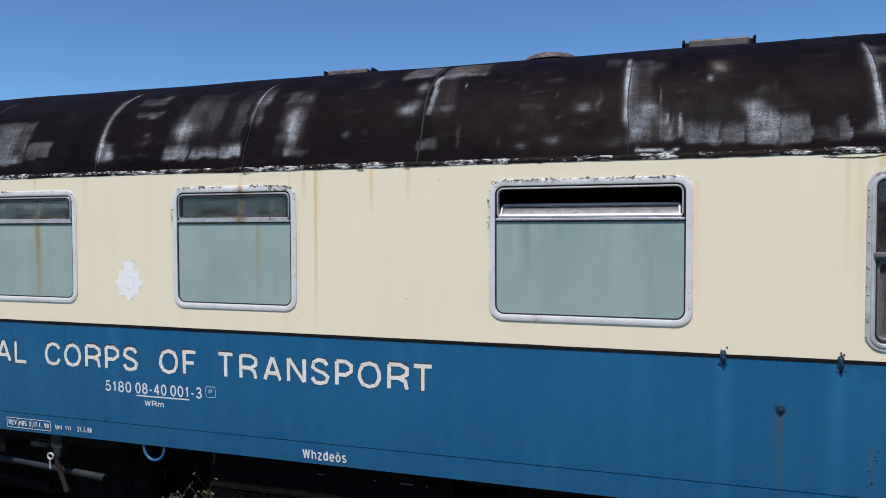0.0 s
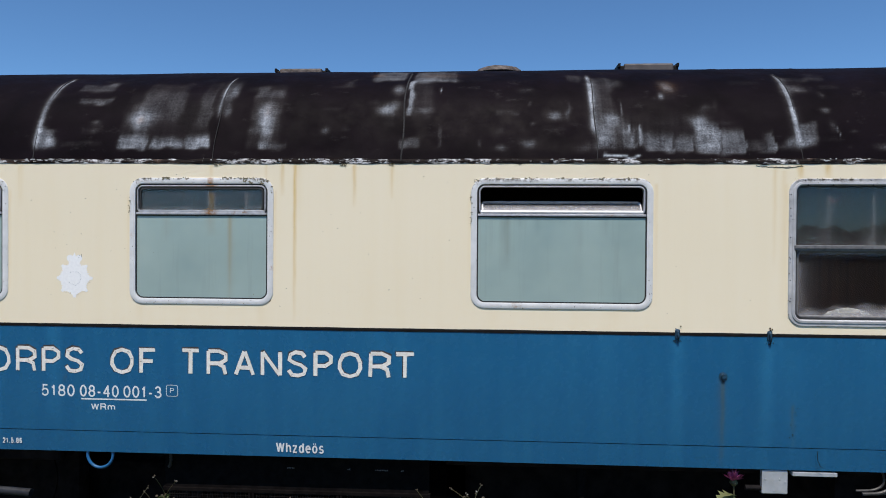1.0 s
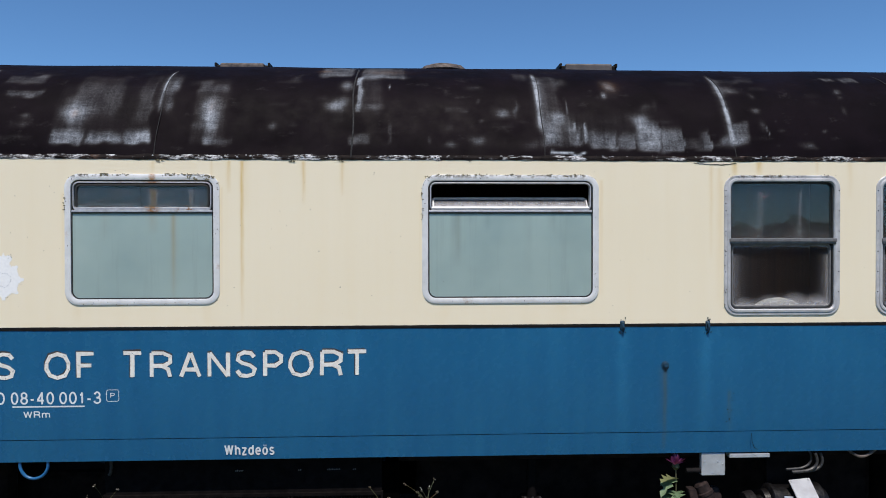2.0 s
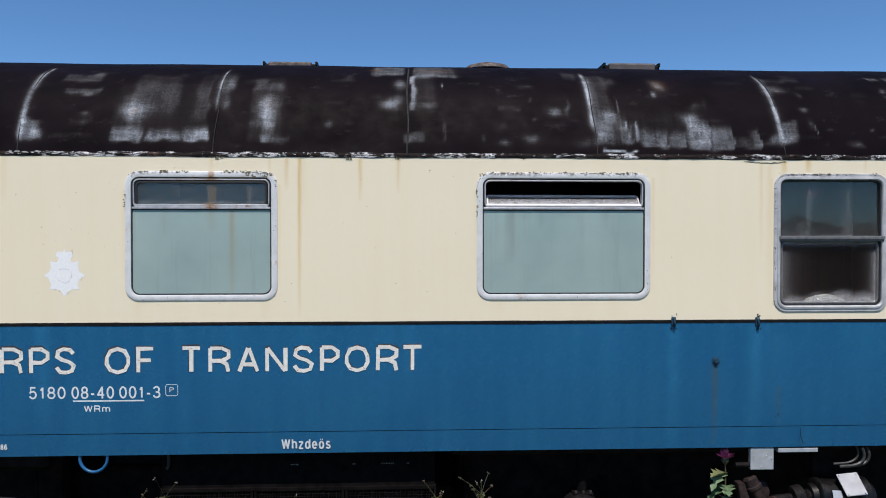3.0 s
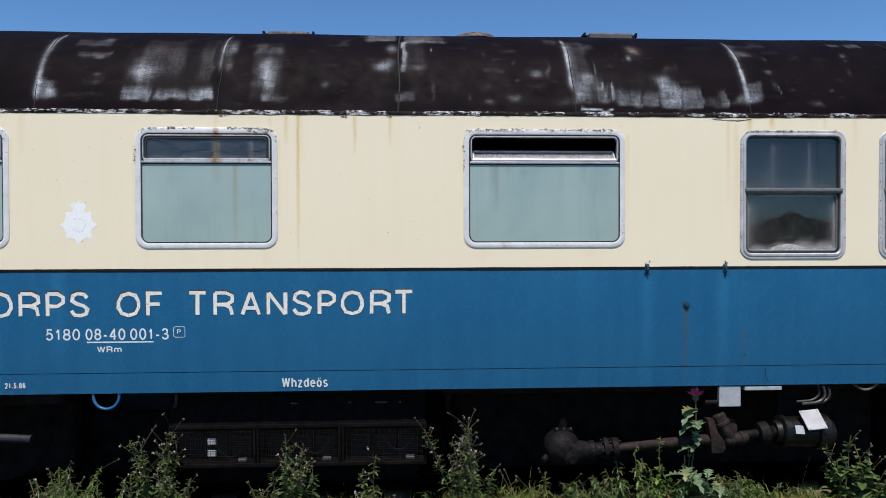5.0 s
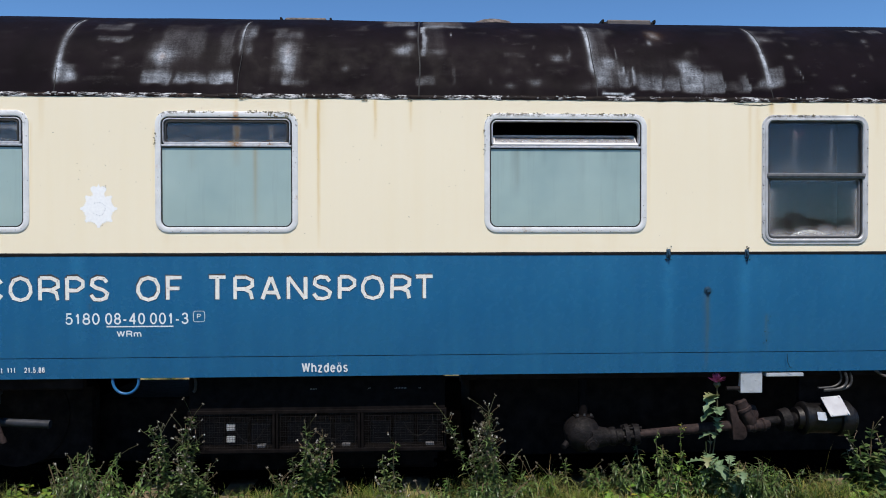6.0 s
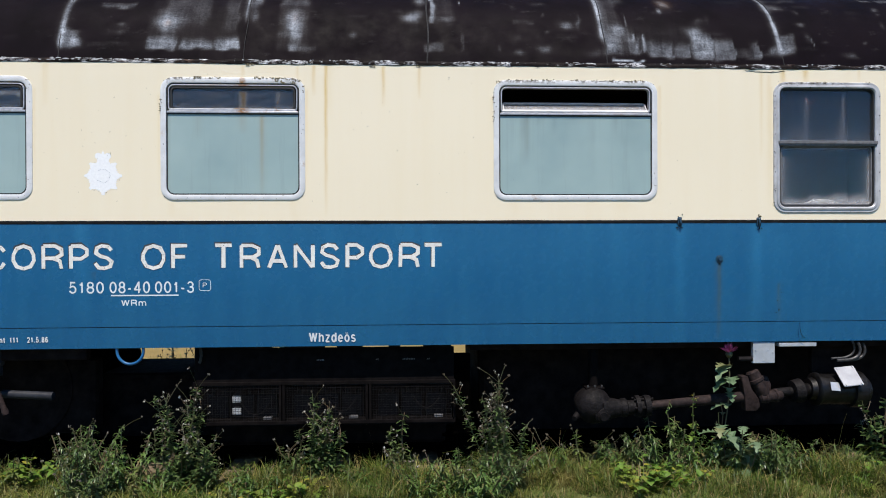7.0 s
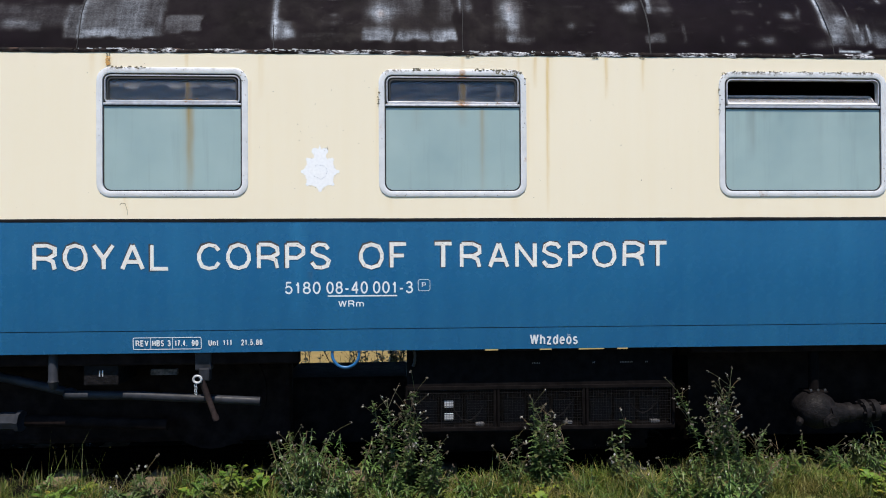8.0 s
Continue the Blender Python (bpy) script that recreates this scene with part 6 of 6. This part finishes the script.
for sx in (-0.066, 0.066):
    for sy in (-0.075, 0.075):
        bm = bmesh.new()
        rod(bm, tilt @ Vector((sx, sy, 0.012)), tilt @ Vector((sx, sy, 0.020)), 0.008, seg=6)
        part("bolt", bm, WHITE_PLATE, gen)
bm = bmesh.new()
box(bm, -0.038, 0.038, -0.035, 0.035, 0.0, 0.003, 0.001, Matrix.Translation((2.793, -0.014, 0.752)) @ pose(0, 0, 0, 68, 4, 0))
part("type_plate", bm, ZINC, gen, "blank worn type plate")
bm = bmesh.new()
box(bm, 2.74, 3.02, 0.24, 0.3, 0.80, 1.10, 0.01)
part("bracket", bm, NEAR_BLACK, gen)
for piece in gen.children:
    piece.data.transform(Matrix.Translation((-0.045, 0, 0)))

box_part = part("junction_box", bmesh.new(), ZINC, coach, "pale zinc junction box hanging from the sill")
bm = bmesh.new()
box(bm, 2.083, 2.268, 0.040, 0.085, 0.94, 1.115, 0.006)
part("box_body", bm, ZINC, box_part)
for px, pz in ((2.17, 0.965), (2.105, 1.05), (2.25, 1.03), (2.21, 1.05)):
    bm = bmesh.new()
    rod(bm, (px, 0.035, pz), (px, 0.045, pz), 0.005, seg=8)
    part("rivet", bm, ZINC, box_part)
bm = bmesh.new()
rod(bm, (1.97, 0.065, 0.975), (2.09, 0.065, 0.975), 0.020)
part("cable_gland", bm, IRON, box_part)
block("sill_strip", 2.298, 2.615, 0.03, 0.10, 1.078, 1.108, ZINC, 0.003, "pale strip under the sill")
for k, (dx, dz, r) in enumerate(((0.0, 0.0, 0.012), (0.05, -0.004, 0.012), (-0.03, 0.012, 0.009))):
    bm = bmesh.new()
    tube(bm, [(2.80 + dx + 0.20 * math.sin(t * 1.75), 0.05 + 0.015 * k, 0.955 + dz + 0.018 * t + 0.155 * max(0.0, t - 0.25) ** 1.9) for t in np.linspace(0, 1.15, 16)], r, 8)
    part("hose", bm, HOSE, coach, "grey hose looping under the sill", True)
bm = bmesh.new()
tube(bm, [(3.25 + 0.22 * t, 0.06, 1.12 - 0.055 * math.sin(math.pi * t)) for t in np.linspace(0, 1, 10)], 0.012, 8)
part("hose", bm, HOOD, coach, "", True)
bm = bmesh.new()
tube(bm, [(-2.945 + 0.102 * math.cos(a), 0.05, 1.098 + 0.104 * math.sin(a)) for a in np.linspace(math.pi * 0.92, math.pi * 2.08, 20)], 0.0115, 10)
part("step_loop", bm, BLUE_HOSE, coach, "bright blue bent grab loop", True)
bm = bmesh.new()
tube(bm, [(-2.44 + 0.02 * math.cos(a), 0.14, 1.05 + 0.07 * math.sin(a)) for a in np.linspace(-1.4, 1.4, 8)], 0.012, 8)
part("hose", bm, RUBBER, coach, "", True)

# brake gear and pipes by the bogie
gear = part("brake_gear", bmesh.new(), PIPE, coach, "grey brake pipes and levers by the bogie")
bm = bmesh.new()
lathe(bm, (-5.130, 0.10, 1.12), (-5.130, 0.10, 0.85), [(0, 0.034), (0.75, 0.034), (0.78, 0.04), (0.9, 0.03), (1, 0.018)], 14)
part("stay", bm, PIPE, gear, "", True)
bm = bmesh.new()
tube(bm, [(-6.2, 0.30, 0.99), (-5.65, 0.28, 0.93), (-5.05, 0.26, 0.79)], 0.036, 12)
part("pipe", bm, PIPE, gear, "", True)
bm = bmesh.new()
tube(bm, [(-5.10, 0.22, 0.785), (-4.6, 0.22, 0.775), (-4.1, 0.22, 0.745), (-3.62, 0.22, 0.715)], 0.034, 12)
part("pipe", bm, PIPE, gear, "blue-grey round pipe", True)
bm = bmesh.new()
lathe(bm, (-5.62, 0.30, 0.575), (-5.46, 0.30, 0.572), [(0, 0.07), (0.8, 0.07), (0.82, 0.085), (1, 0.085)], 8)
part("cylinder_end", bm, PIPE, gear)
bm = bmesh.new()
tube(bm, [(-5.47, 0.36, 0.563), (-5.073, 0.36, 0.548), (-4.373, 0.36, 0.512)], 0.045, 12)
part("lower_pipe", bm, NEAR_BLACK, gear, "", True)
bm = bmesh.new()
box(bm, -4.92, -4.66, 0.12, 0.5, 0.87, 1.10, 0.01)
part("valve_box", bm, IRON, gear)
bm = bmesh.new()
for k in (0, 1):
    box(bm, -4.80 + 0.022 * k, -4.792 + 0.022 * k, 0.112, 0.122, 0.94, 0.985)
part("label_bars", bm, ZINC, gear)
bm = bmesh.new()
box(bm, -4.08, -3.96, 0.08, 0.16, 0.98, 1.12, 0.01)
box(bm, -4.05, -3.97, 0.07, 0.15, 0.90, 1.00, 0.012)
part("lever_bracket", bm, PIPE, gear)
bm = bmesh.new()
tube(bm, [(-4.052 + 0.030 * math.cos(a), 0.05, 0.920 + 0.026 * math.sin(a)) for a in np.linspace(0, 2 * math.pi, 17)], 0.009, 8)
part("ring_pull", bm, WHITE_PLATE, gear, "white-painted ring", True)
bm = bmesh.new()
for k in range(4):
    tube(bm, [(-4.068 + 0.004 * (k % 2) + 0.008 * math.cos(a), 0.055, 0.875 - 0.02 * k + 0.012 * math.sin(a)) for a in np.linspace(0, 2 * math.pi, 9)], 0.003, 5)
part("chain", bm, ZINC, gear)
bm = bmesh.new()
lathe(bm, (-4.03, 0.08, 0.91), (-3.925, 0.10, 0.60), [(0, 0.024), (0.85, 0.020), (0.9, 0.026), (1, 0.022)], 12)
part("lever", bm, RUSTY, gear, "brown lever rod", True)
bm = bmesh.new()
box(bm, -4.45, -4.25, 0.2, 0.24, 0.93, 0.975, 0.004)
part("slotted_bar", bm, HOOD, gear)


# ---- plants ----
def blade_mesh(name, roots, mat, lo, hi, width, lean, seed):
    """Grass blades of three bends each, all in one mesh."""
    rng = np.random.default_rng(seed)
    n = len(roots)
    h = rng.uniform(lo, hi, n) * (0.6 + 0.8 * rng.random(n)) * np.maximum(0.5, 0.78 + 0.38 * np.sin(roots[:, 0] * 2.3 + 1.1) * np.sin(roots[:, 0] * 0.9 + roots[:, 1] * 4) + 0.2 * np.sin(roots[:, 0] * 6.1 + roots[:, 1] * 7))
    a = rng.uniform(0, 2 * np.pi, n)
    d = np.stack([np.cos(a), np.sin(a), np.zeros(n)], 1)
    s = np.stack([-np.sin(a), np.cos(a), np.zeros(n)], 1)
    b = rng.uniform(0.1, 1.0, n) * lean
    w = width * rng.uniform(0.6, 1.4, n)
    verts = []
    for t, ww in ((0.0, 1.0), (0.45, 0.85), (0.8, 0.5)):
        c = roots + np.outer(h * t, [0, 0, 1]) * (1 - 0.25 * (b * t)[:, None]) + d * (h * b * t * t)[:, None]
        verts += [c - s * (w * ww)[:, None] / 2, c + s * (w * ww)[:, None] / 2]
    tip = roots + np.outer(h, [0, 0, 1]) * (1 - 0.35 * b[:, None]) + d * (h * b)[:, None]
    verts.append(tip)
    v = np.stack(verts, 1).reshape(-1, 3)
    k = np.arange(n) * 7
    me = bpy.data.meshes.new(name)
    quads = np.concatenate([np.stack([k, k + 1, k + 3, k + 2], 1), np.stack([k + 2, k + 3, k + 5, k + 4], 1)])
    tris = np.stack([k + 4, k + 5, k + 6], 1)
    me.from_pydata(v.tolist(), [], quads.tolist() + tris.tolist())
    me.materials.append(mat)
    return me


def tuft_roots(n, x0, x1, y0, y1, seed, spread=0.07, per=28, keep=None):
    rng = np.random.default_rng(seed)
    m = max(1, n // per)
    c = np.stack([rng.uniform(x0, x1, m), rng.uniform(y0, y1, m)], 1)
    if keep is not None:
        c = c[keep(c[:, 0], c[:, 1])]
    r = np.repeat(c, per, 0) + rng.normal(0, spread, (len(c) * per, 2))
    z = ground_height(r[:, 0], r[:, 1]) - 0.01
    return np.stack([r[:, 0], r[:, 1], z], 1)


def bare(x, y):
    """Leaves the sleeper ends partly free."""
    return ~((np.abs((x + 5.27) / 0.775 - np.round((x + 5.27) / 0.775)) < 0.2) & (y > -0.1) & (y < 0.25) & ((np.sin(x * 3.3) > 0.3) | (x < -3.4)))


for name, args in (
        ("grass", dict(n=56000, x0=-8.0, x1=6.5, y0=-1.0, y1=0.16, seed=1, keep=bare, lo=0.05, hi=0.12, w=0.0050, lean=1.6, spread=0.045, per=40)),
        ("grass", dict(n=27000, x0=-4.0, x1=6.5, y0=-0.62, y1=0.22, seed=2, keep=bare, lo=0.09, hi=0.21, w=0.0042, lean=1.35, spread=0.045, per=60)),
        ("grass_tuft", dict(n=20000, x0=-4.2, x1=6.5, y0=-0.55, y1=0.2, seed=7, keep=bare, lo=0.11, hi=0.23, w=0.0060, lean=1.6, spread=0.035, per=55)),
        ("grass", dict(n=9000, x0=-8.0, x1=-4.0, y0=-0.6, y1=0.2, seed=8, keep=bare, lo=0.06, hi=0.16, w=0.004, lean=1.35, spread=0.05, per=40)),
        ("grass", dict(n=600, x0=-8.0, x1=6.5, y0=-0.4, y1=0.3, seed=3, keep=None, lo=0.22, hi=0.40, w=0.0025, lean=0.7, spread=0.05, per=5)),
        ("grass", dict(n=9000, x0=-8.0, x1=6.5, y0=0.1, y1=0.45, seed=6, keep=bare, lo=0.05, hi=0.16, w=0.0035, lean=1.0, spread=0.05, per=30)),
        ("grass", dict(n=48000, x0=-10.0, x1=8.0, y0=-4.5, y1=-1.0, seed=4, keep=None, lo=0.06, hi=0.16, w=0.006, lean=1.1, spread=0.07, per=28)),
        ("grass", dict(n=9000, x0=-8.0, x1=6.5, y0=2.9, y1=6.0, seed=5, keep=None, lo=0.10, hi=0.3, w=0.006, lean=0.8, spread=0.07, per=28))):
    roots = tuft_roots(args["n"], args["x0"], args["x1"], args["y0"], args["y1"], args["seed"], args["spread"], args["per"], args["keep"])
    mat = GRASS_BRIGHT if name == "grass_tuft" else GRASS
    ob = part(name, blade_mesh(name, roots, mat, args["lo"], args["hi"], args["w"], args["lean"], args["seed"] + 10), mat)
    tagged(ob, "tangled green and straw-coloured grass along the track", "grass", kind="stuff")


def leaf(verts, faces, base, direction, up, length, width, lobes=0, droop=0.3):
    """One leaf: a folded blade, with deep lobes where asked."""
    d = direction.normalized()
    side = d.cross(up)
    side = side.normalized() if side.length > 1e-4 else Vector((1, 0, 0))
    nrm = side.cross(d)
    k0 = len(verts)
    steps = 4 if not lobes else lobes * 2 + 1
    for i in range(steps + 1):
        t = i / steps
        c = base + d * (length * t) - Vector((0, 0, 1)) * (droop * length * t * t)
        w = width * math.sin(math.pi * min(1.0, 0.12 + 0.88 * t)) ** 0.8
        if lobes and i % 2:
            w *= 0.32
        if i == steps:
            w = 0.0015
        fwd = d * (0.18 * length / steps if lobes and not i % 2 else 0)
        verts += [c - side * w / 2 + nrm * 0.15 * w + fwd, c, c + side * w / 2 + nrm * 0.15 * w + fwd]
    for i in range(steps):
        a = k0 + i * 3
        faces += [(a, a + 1, a + 4, a + 3), (a + 1, a + 2, a + 5, a + 4)]


def weed(name, x, y, height, seed, label, category="weed", stems=5, leaves=26, size=0.07, width=0.35, spread=0.25, heads=10, mat=None, lobes=0, twigs=True, lean=0.1, flower=None, droop=(0.1, 0.6)):
    rng = random.Random(seed)
    base_z = float(ground_height(np.array(x), np.array(y)))
    w = thing(name, label, category, at=(x, y, base_z))
    leafy = mat or WEED
    lv, lf, hv, hf = [], [], [], []
    for s in range(stems):
        bm = bmesh.new()
        a = rng.uniform(0, 2 * math.pi)
        h = height * (1.0 if s == 0 else rng.uniform(0.5, 0.95))
        out = spread * rng.uniform(0.2, 1.0) * (0.3 if s == 0 else 1)
        r0 = Vector((0.25 * out * math.cos(a), 0.25 * out * math.sin(a), -0.02))
        bend = Vector((rng.uniform(-lean, lean), rng.uniform(-lean, lean), 0)) * h
        path = [r0 + Vector((out * math.cos(a) * t, out * math.sin(a) * t, h * t)) + bend * t * t + Vector((rng.gauss(0, 0.006), rng.gauss(0, 0.006), 0)) for t in np.linspace(0, 1, 7)]
        tube(bm, path, 0.0042, 5)
        for k in range(leaves):
            t = rng.uniform(0.04, 0.97) ** 0.8
            f = t * 6
            i = min(5, int(f))
            p = path[i].lerp(path[i + 1], f - i)
            b = rng.uniform(0, 2 * math.pi)
            d = Vector((math.cos(b), math.sin(b), rng.uniform(0.0, 0.9)))
            ln = size * rng.uniform(0.55, 1.25) * (1.25 - 0.75 * t)
            if size >= 0.12:
                one_v, one_f = [], []
                leaf(one_v, one_f, p, d, Vector((0, 0, 1)), ln, ln * width * rng.uniform(0.8, 1.2), lobes, rng.uniform(*droop))
                part("leaf", mesh_of("leaf", one_v, one_f, leafy, True), leafy, w)
                continue
            leaf(lv, lf, p, d, Vector((0, 0, 1)), ln, ln * width * rng.uniform(0.8, 1.2), lobes, rng.uniform(*droop))
        if twigs:
            for k in range(heads):
                t = rng.uniform(0.6, 1.0)
                f = t * 6
                i = min(5, int(f))
                p = path[i].lerp(path[i + 1], f - i)
                b = rng.uniform(0, 2 * math.pi)
                q = p + Vector((math.cos(b), math.sin(b), rng.uniform(0.5, 1.5))) * rng.uniform(0.03, 0.10) * (1.6 if k % 3 == 0 else 1.0)
                tube(bm, [p, p.lerp(q, 0.5) + Vector((0, 0, 0.008)), q], 0.0016, 4)
                for _ in range(3):
                    c = q + Vector((rng.gauss(0, 0.006), rng.gauss(0, 0.006), rng.gauss(0, 0.006)))
                    r = rng.uniform(0.004, 0.010)
                    k0 = len(hv)
                    hv += [c + Vector(v) * r for v in ((1, 0, 0), (0, 1, 0), (-1, 0, 0), (0, -1, 0), (0, 0, 1.3), (0, 0, -1))]
                    hf += [(k0 + i1, k0 + (i1 + 1) % 4, k0 + 4) for i1 in range(4)] + [(k0 + (i1 + 1) % 4, k0 + i1, k0 + 5) for i1 in range(4)]
        part("stem", bm, STEM, w)
    if lv:
        tagged(part("foliage", mesh_of("foliage", lv, lf, leafy, True), leafy, w), kind="stuff")
    if hv:
        tagged(part("seed_head", mesh_of("seed_head", hv, hf, HEAD), HEAD, w, "dry brown seed heads"), kind="stuff")
    if flower is not None:
        fv, ff = [], []
        c = Vector(flower)
        foot = Vector((0.0, 0.0, c.z * 0.35))
        path = [foot.lerp(c, t) + Vector((0.02 * math.sin(math.pi * t), 0, 0)) for t in np.linspace(0, 1, 7)]
        bm = bmesh.new()
        tube(bm, path, 0.0055, 6)
        part("stem", bm, STEM, w)
        for k in range(12):
            one_v, one_f = [], []
            a = rng.uniform(0, 2 * math.pi)
            ln = rng.uniform(0.10, 0.19)
            leaf(one_v, one_f, path[2 + k % 4 if k < 6 else 4 + k % 2], Vector((math.cos(a) * 0.55 - 0.6, -abs(math.sin(a)), rng.uniform(-0.1, 0.5))), Vector((0, 0, 1)), ln, ln * 0.7, 3, rng.uniform(0.2, 0.7))
            part("leaf", mesh_of("leaf", one_v, one_f, leafy, True), leafy, w)
        for k in range(70):
            a, tt = rng.uniform(0, 2 * math.pi), rng.uniform(0.05, 1.0)
            d = Vector((math.cos(a) * tt * 1.5, math.sin(a) * tt * 1.5, rng.uniform(0.4, 1.0)))
            leaf(fv, ff, c, d, Vector((0, 0.3, 1)), 0.085 * rng.uniform(0.7, 1.1), 0.024, 0, -0.1)
        part("flower", mesh_of("flower", fv, ff, PURPLE), PURPLE, w, "purple thistle flower")
        bm = bmesh.new()
        lathe(bm, c + Vector((0, 0, -0.035)), c + Vector((0, 0, 0.02)), [(0, 0.012), (0.4, 0.03), (1, 0.022)], 12)
        part("flower_cup", bm, STEM, w)
    return w


tall = "tall seeding weed with dry brown heads"
for x, y, h, s, st, lv, sz, wd, sp, hd in ((-2.52, 0.02, 0.86, 1, 7, 64, 0.105, 0.45, 0.23, 9), (-2.38, -0.14, 0.56, 2, 7, 60, 0.10, 0.45, 0.22, 3), (-2.66, -0.05, 0.60, 7, 4, 40, 0.085, 0.4, 0.2, 8),
                                           (-1.50, 0.0, 0.72, 3, 6, 54, 0.105, 0.48, 0.21, 7), (-1.38, -0.08, 0.50, 4, 6, 55, 0.10, 0.48, 0.2, 3), (-1.62, 0.04, 0.44, 8, 4, 40, 0.085, 0.4, 0.18, 4),
                                           (-0.80, 0.06, 0.58, 5, 4, 40, 0.10, 0.55, 0.12, 3), (-0.06, 0.0, 0.84, 6, 8, 56, 0.085, 0.42, 0.23, 12), (0.04, -0.1, 0.6, 9, 5, 50, 0.085, 0.36, 0.17, 5)):
    weed("tall_weed", x, y, h, s, tall, stems=st, leaves=int(lv * 1.7), size=sz * 0.88, width=wd, spread=sp, heads=hd, lobes=2)
feathery = "bushy feathery green weed in the trackside grass"
for i, (x, y, h, st) in enumerate(((-3.32, -0.02, 0.54, 15), (-3.24, -0.10, 0.56, 18), (-2.96, -0.08, 0.54, 17), (-3.85, -0.04, 0.28, 12), (-3.1, -0.28, 0.40, 15), (-2.75, -0.22, 0.42, 12), (-0.36, -0.30, 0.40, 17), (-0.08, -0.32, 0.36, 16), (-0.62, -0.28, 0.26, 12), (-0.2, -0.45, 0.34, 14),
                                   (1.20, 0.04, 0.40, 10), (1.38, 0.05, 0.62, 5), (0.60, 0.05, 0.36, 8), (2.20, -0.12, 0.40, 14), (2.36, -0.06, 0.32, 10), (-1.05, -0.12, 0.22, 10), (-4.45, 0.0, 0.22, 11),
                                   (-2.0, -0.12, 0.26, 10), (1.58, 0.03, 0.48, 9), (2.85, -0.05, 0.26, 9), (0.95, 0.03, 0.28, 9), (-5.1, 0.02, 0.2, 9), (1.05, 0.1, 0.3, 9), (2.0, -0.02, 0.36, 9), (0.3, 0.05, 0.24, 9))):
    weed("bushy_weed", x, y, h, 20 + i, feathery, stems=st, leaves=46, size=0.088, width=0.34, spread=0.26, heads=1, droop=(0.2, 1.0), lobes=3, twigs=i % 4 == 0, mat=WEED if i % 3 == 1 else FEATHER)
weed("thistle", 1.84, 0.04, 0.56, 60, "pale-leaved thistle with a purple flower", "thistle", stems=3, leaves=7, size=0.22, width=0.72, spread=0.10, heads=0, droop=(0.2, 1.0), mat=WEED_PALE, lobes=4, twigs=False, lean=0.02, flower=(0.04, 0.0, 0.965))
weed("thistle", 1.94, -0.10, 0.40, 61, "pale-leaved young thistle in the grass", "thistle", stems=4, leaves=9, size=0.22, width=0.55, spread=0.18, heads=0, mat=WEED_PALE, lobes=4, twigs=False)
weed("low_weed", 1.53, -0.02, 0.70, 62, "fresh green sprig reaching over the cardan shaft", stems=2, leaves=34, size=0.075, width=0.6, spread=0.10, heads=0, mat=WEED_BRIGHT, lobes=2, twigs=False, lean=0.03)
climber = "broad-leaved climbing bramble beside the track"
weed("bramble", 3.10, -0.05, 0.74, 70, climber, "bramble", stems=7, leaves=24, size=0.12, width=0.65, spread=0.2, heads=2, twigs=True)
weed("bramble", 3.36, -0.05, 0.60, 71, climber, "bramble", stems=7, leaves=26, size=0.12, width=0.65, spread=0.25, heads=2)
for i, (x, y, h) in enumerate(((1.05, -0.34, 0.22), (1.28, -0.32, 0.20), (0.85, -0.36, 0.18), (1.18, -0.46, 0.18), (0.96, -0.48, 0.17), (2.95, -0.30, 0.2), (-1.55, -0.30, 0.2), (-1.75, -0.34, 0.14), (-3.72, 0.06, 0.24), (-3.95, 0.07, 0.18), (2.75, -0.35, 0.13), (-2.25, -0.36, 0.16), (-4.9, -0.05, 0.12))):
    weed("low_weed", x, y, h, 80 + i, "fresh green broad-leaved low weed", stems=9, leaves=10, size=0.105, width=0.75, spread=0.25, heads=0, mat=WEED_BRIGHT, twigs=False)
for i, (x, y, h) in enumerate(((-4.3, 3.3, 0.75), (-3.7, 3.5, 0.8), (-3.2, 3.4, 0.7), (-0.4, 3.3, 0.7), (-2.95, 3.4, 0.85), (-2.72, 3.35, 0.95), (-2.50, 3.4, 1.0), (-2.3, 3.35, 0.95), (-2.6, 3.5, 0.95))):
    weed("tall_weed", x, y, h, 95 + i, "weed standing beyond the carriage", stems=4 if i < 4 else 9, leaves=24 if i < 4 else 40, size=0.1, width=0.5, spread=0.2, heads=4)


# ---- hedge behind the path, seen in the glass ----
def hedge(name, y, x0, x1, height, seed, label):
    rng = np.random.default_rng(seed)
    n = 40000
    x = rng.uniform(x0, x1, n)
    top = height * (0.82 + 0.09 * np.sin(x * 0.21 + seed) + 0.08 * np.sin(x * 0.63) + 0.05 * np.sin(x * 1.7))
    z = top * rng.random(n) ** 0.7
    yy = y + rng.normal(0, 1.2, n) * (1 - 0.5 * z / height)
    c = np.stack([x, yy, z], 1)
    v, f = [], []
    u1 = rng.normal(0, 1, (n, 3))
    u2 = rng.normal(0, 1, (n, 3))
    s = rng.uniform(0.15, 0.36, n)[:, None]
    v = np.stack([c - u1 * s * 0.5, c + u2 * s * 0.5, c + u1 * s * 0.5, c - u2 * s * 0.5], 1).reshape(-1, 3)
    k = np.arange(n) * 4
    me = bpy.data.meshes.new(name)
    me.from_pydata(v.tolist(), [], np.stack([k, k + 1, k + 2, k + 3], 1).tolist())
    me.materials.append(TREE)
    tagged(part(name, me, TREE), label, "hedge", kind="stuff")


hedge("far_hedge", -90.0, -130, 130, 5.9, 3, "distant dark green hedge across the field")
hedge("far_hedge", 70.0, -80, 80, 5.0, 4, "distant dark green hedge beyond the straw field")
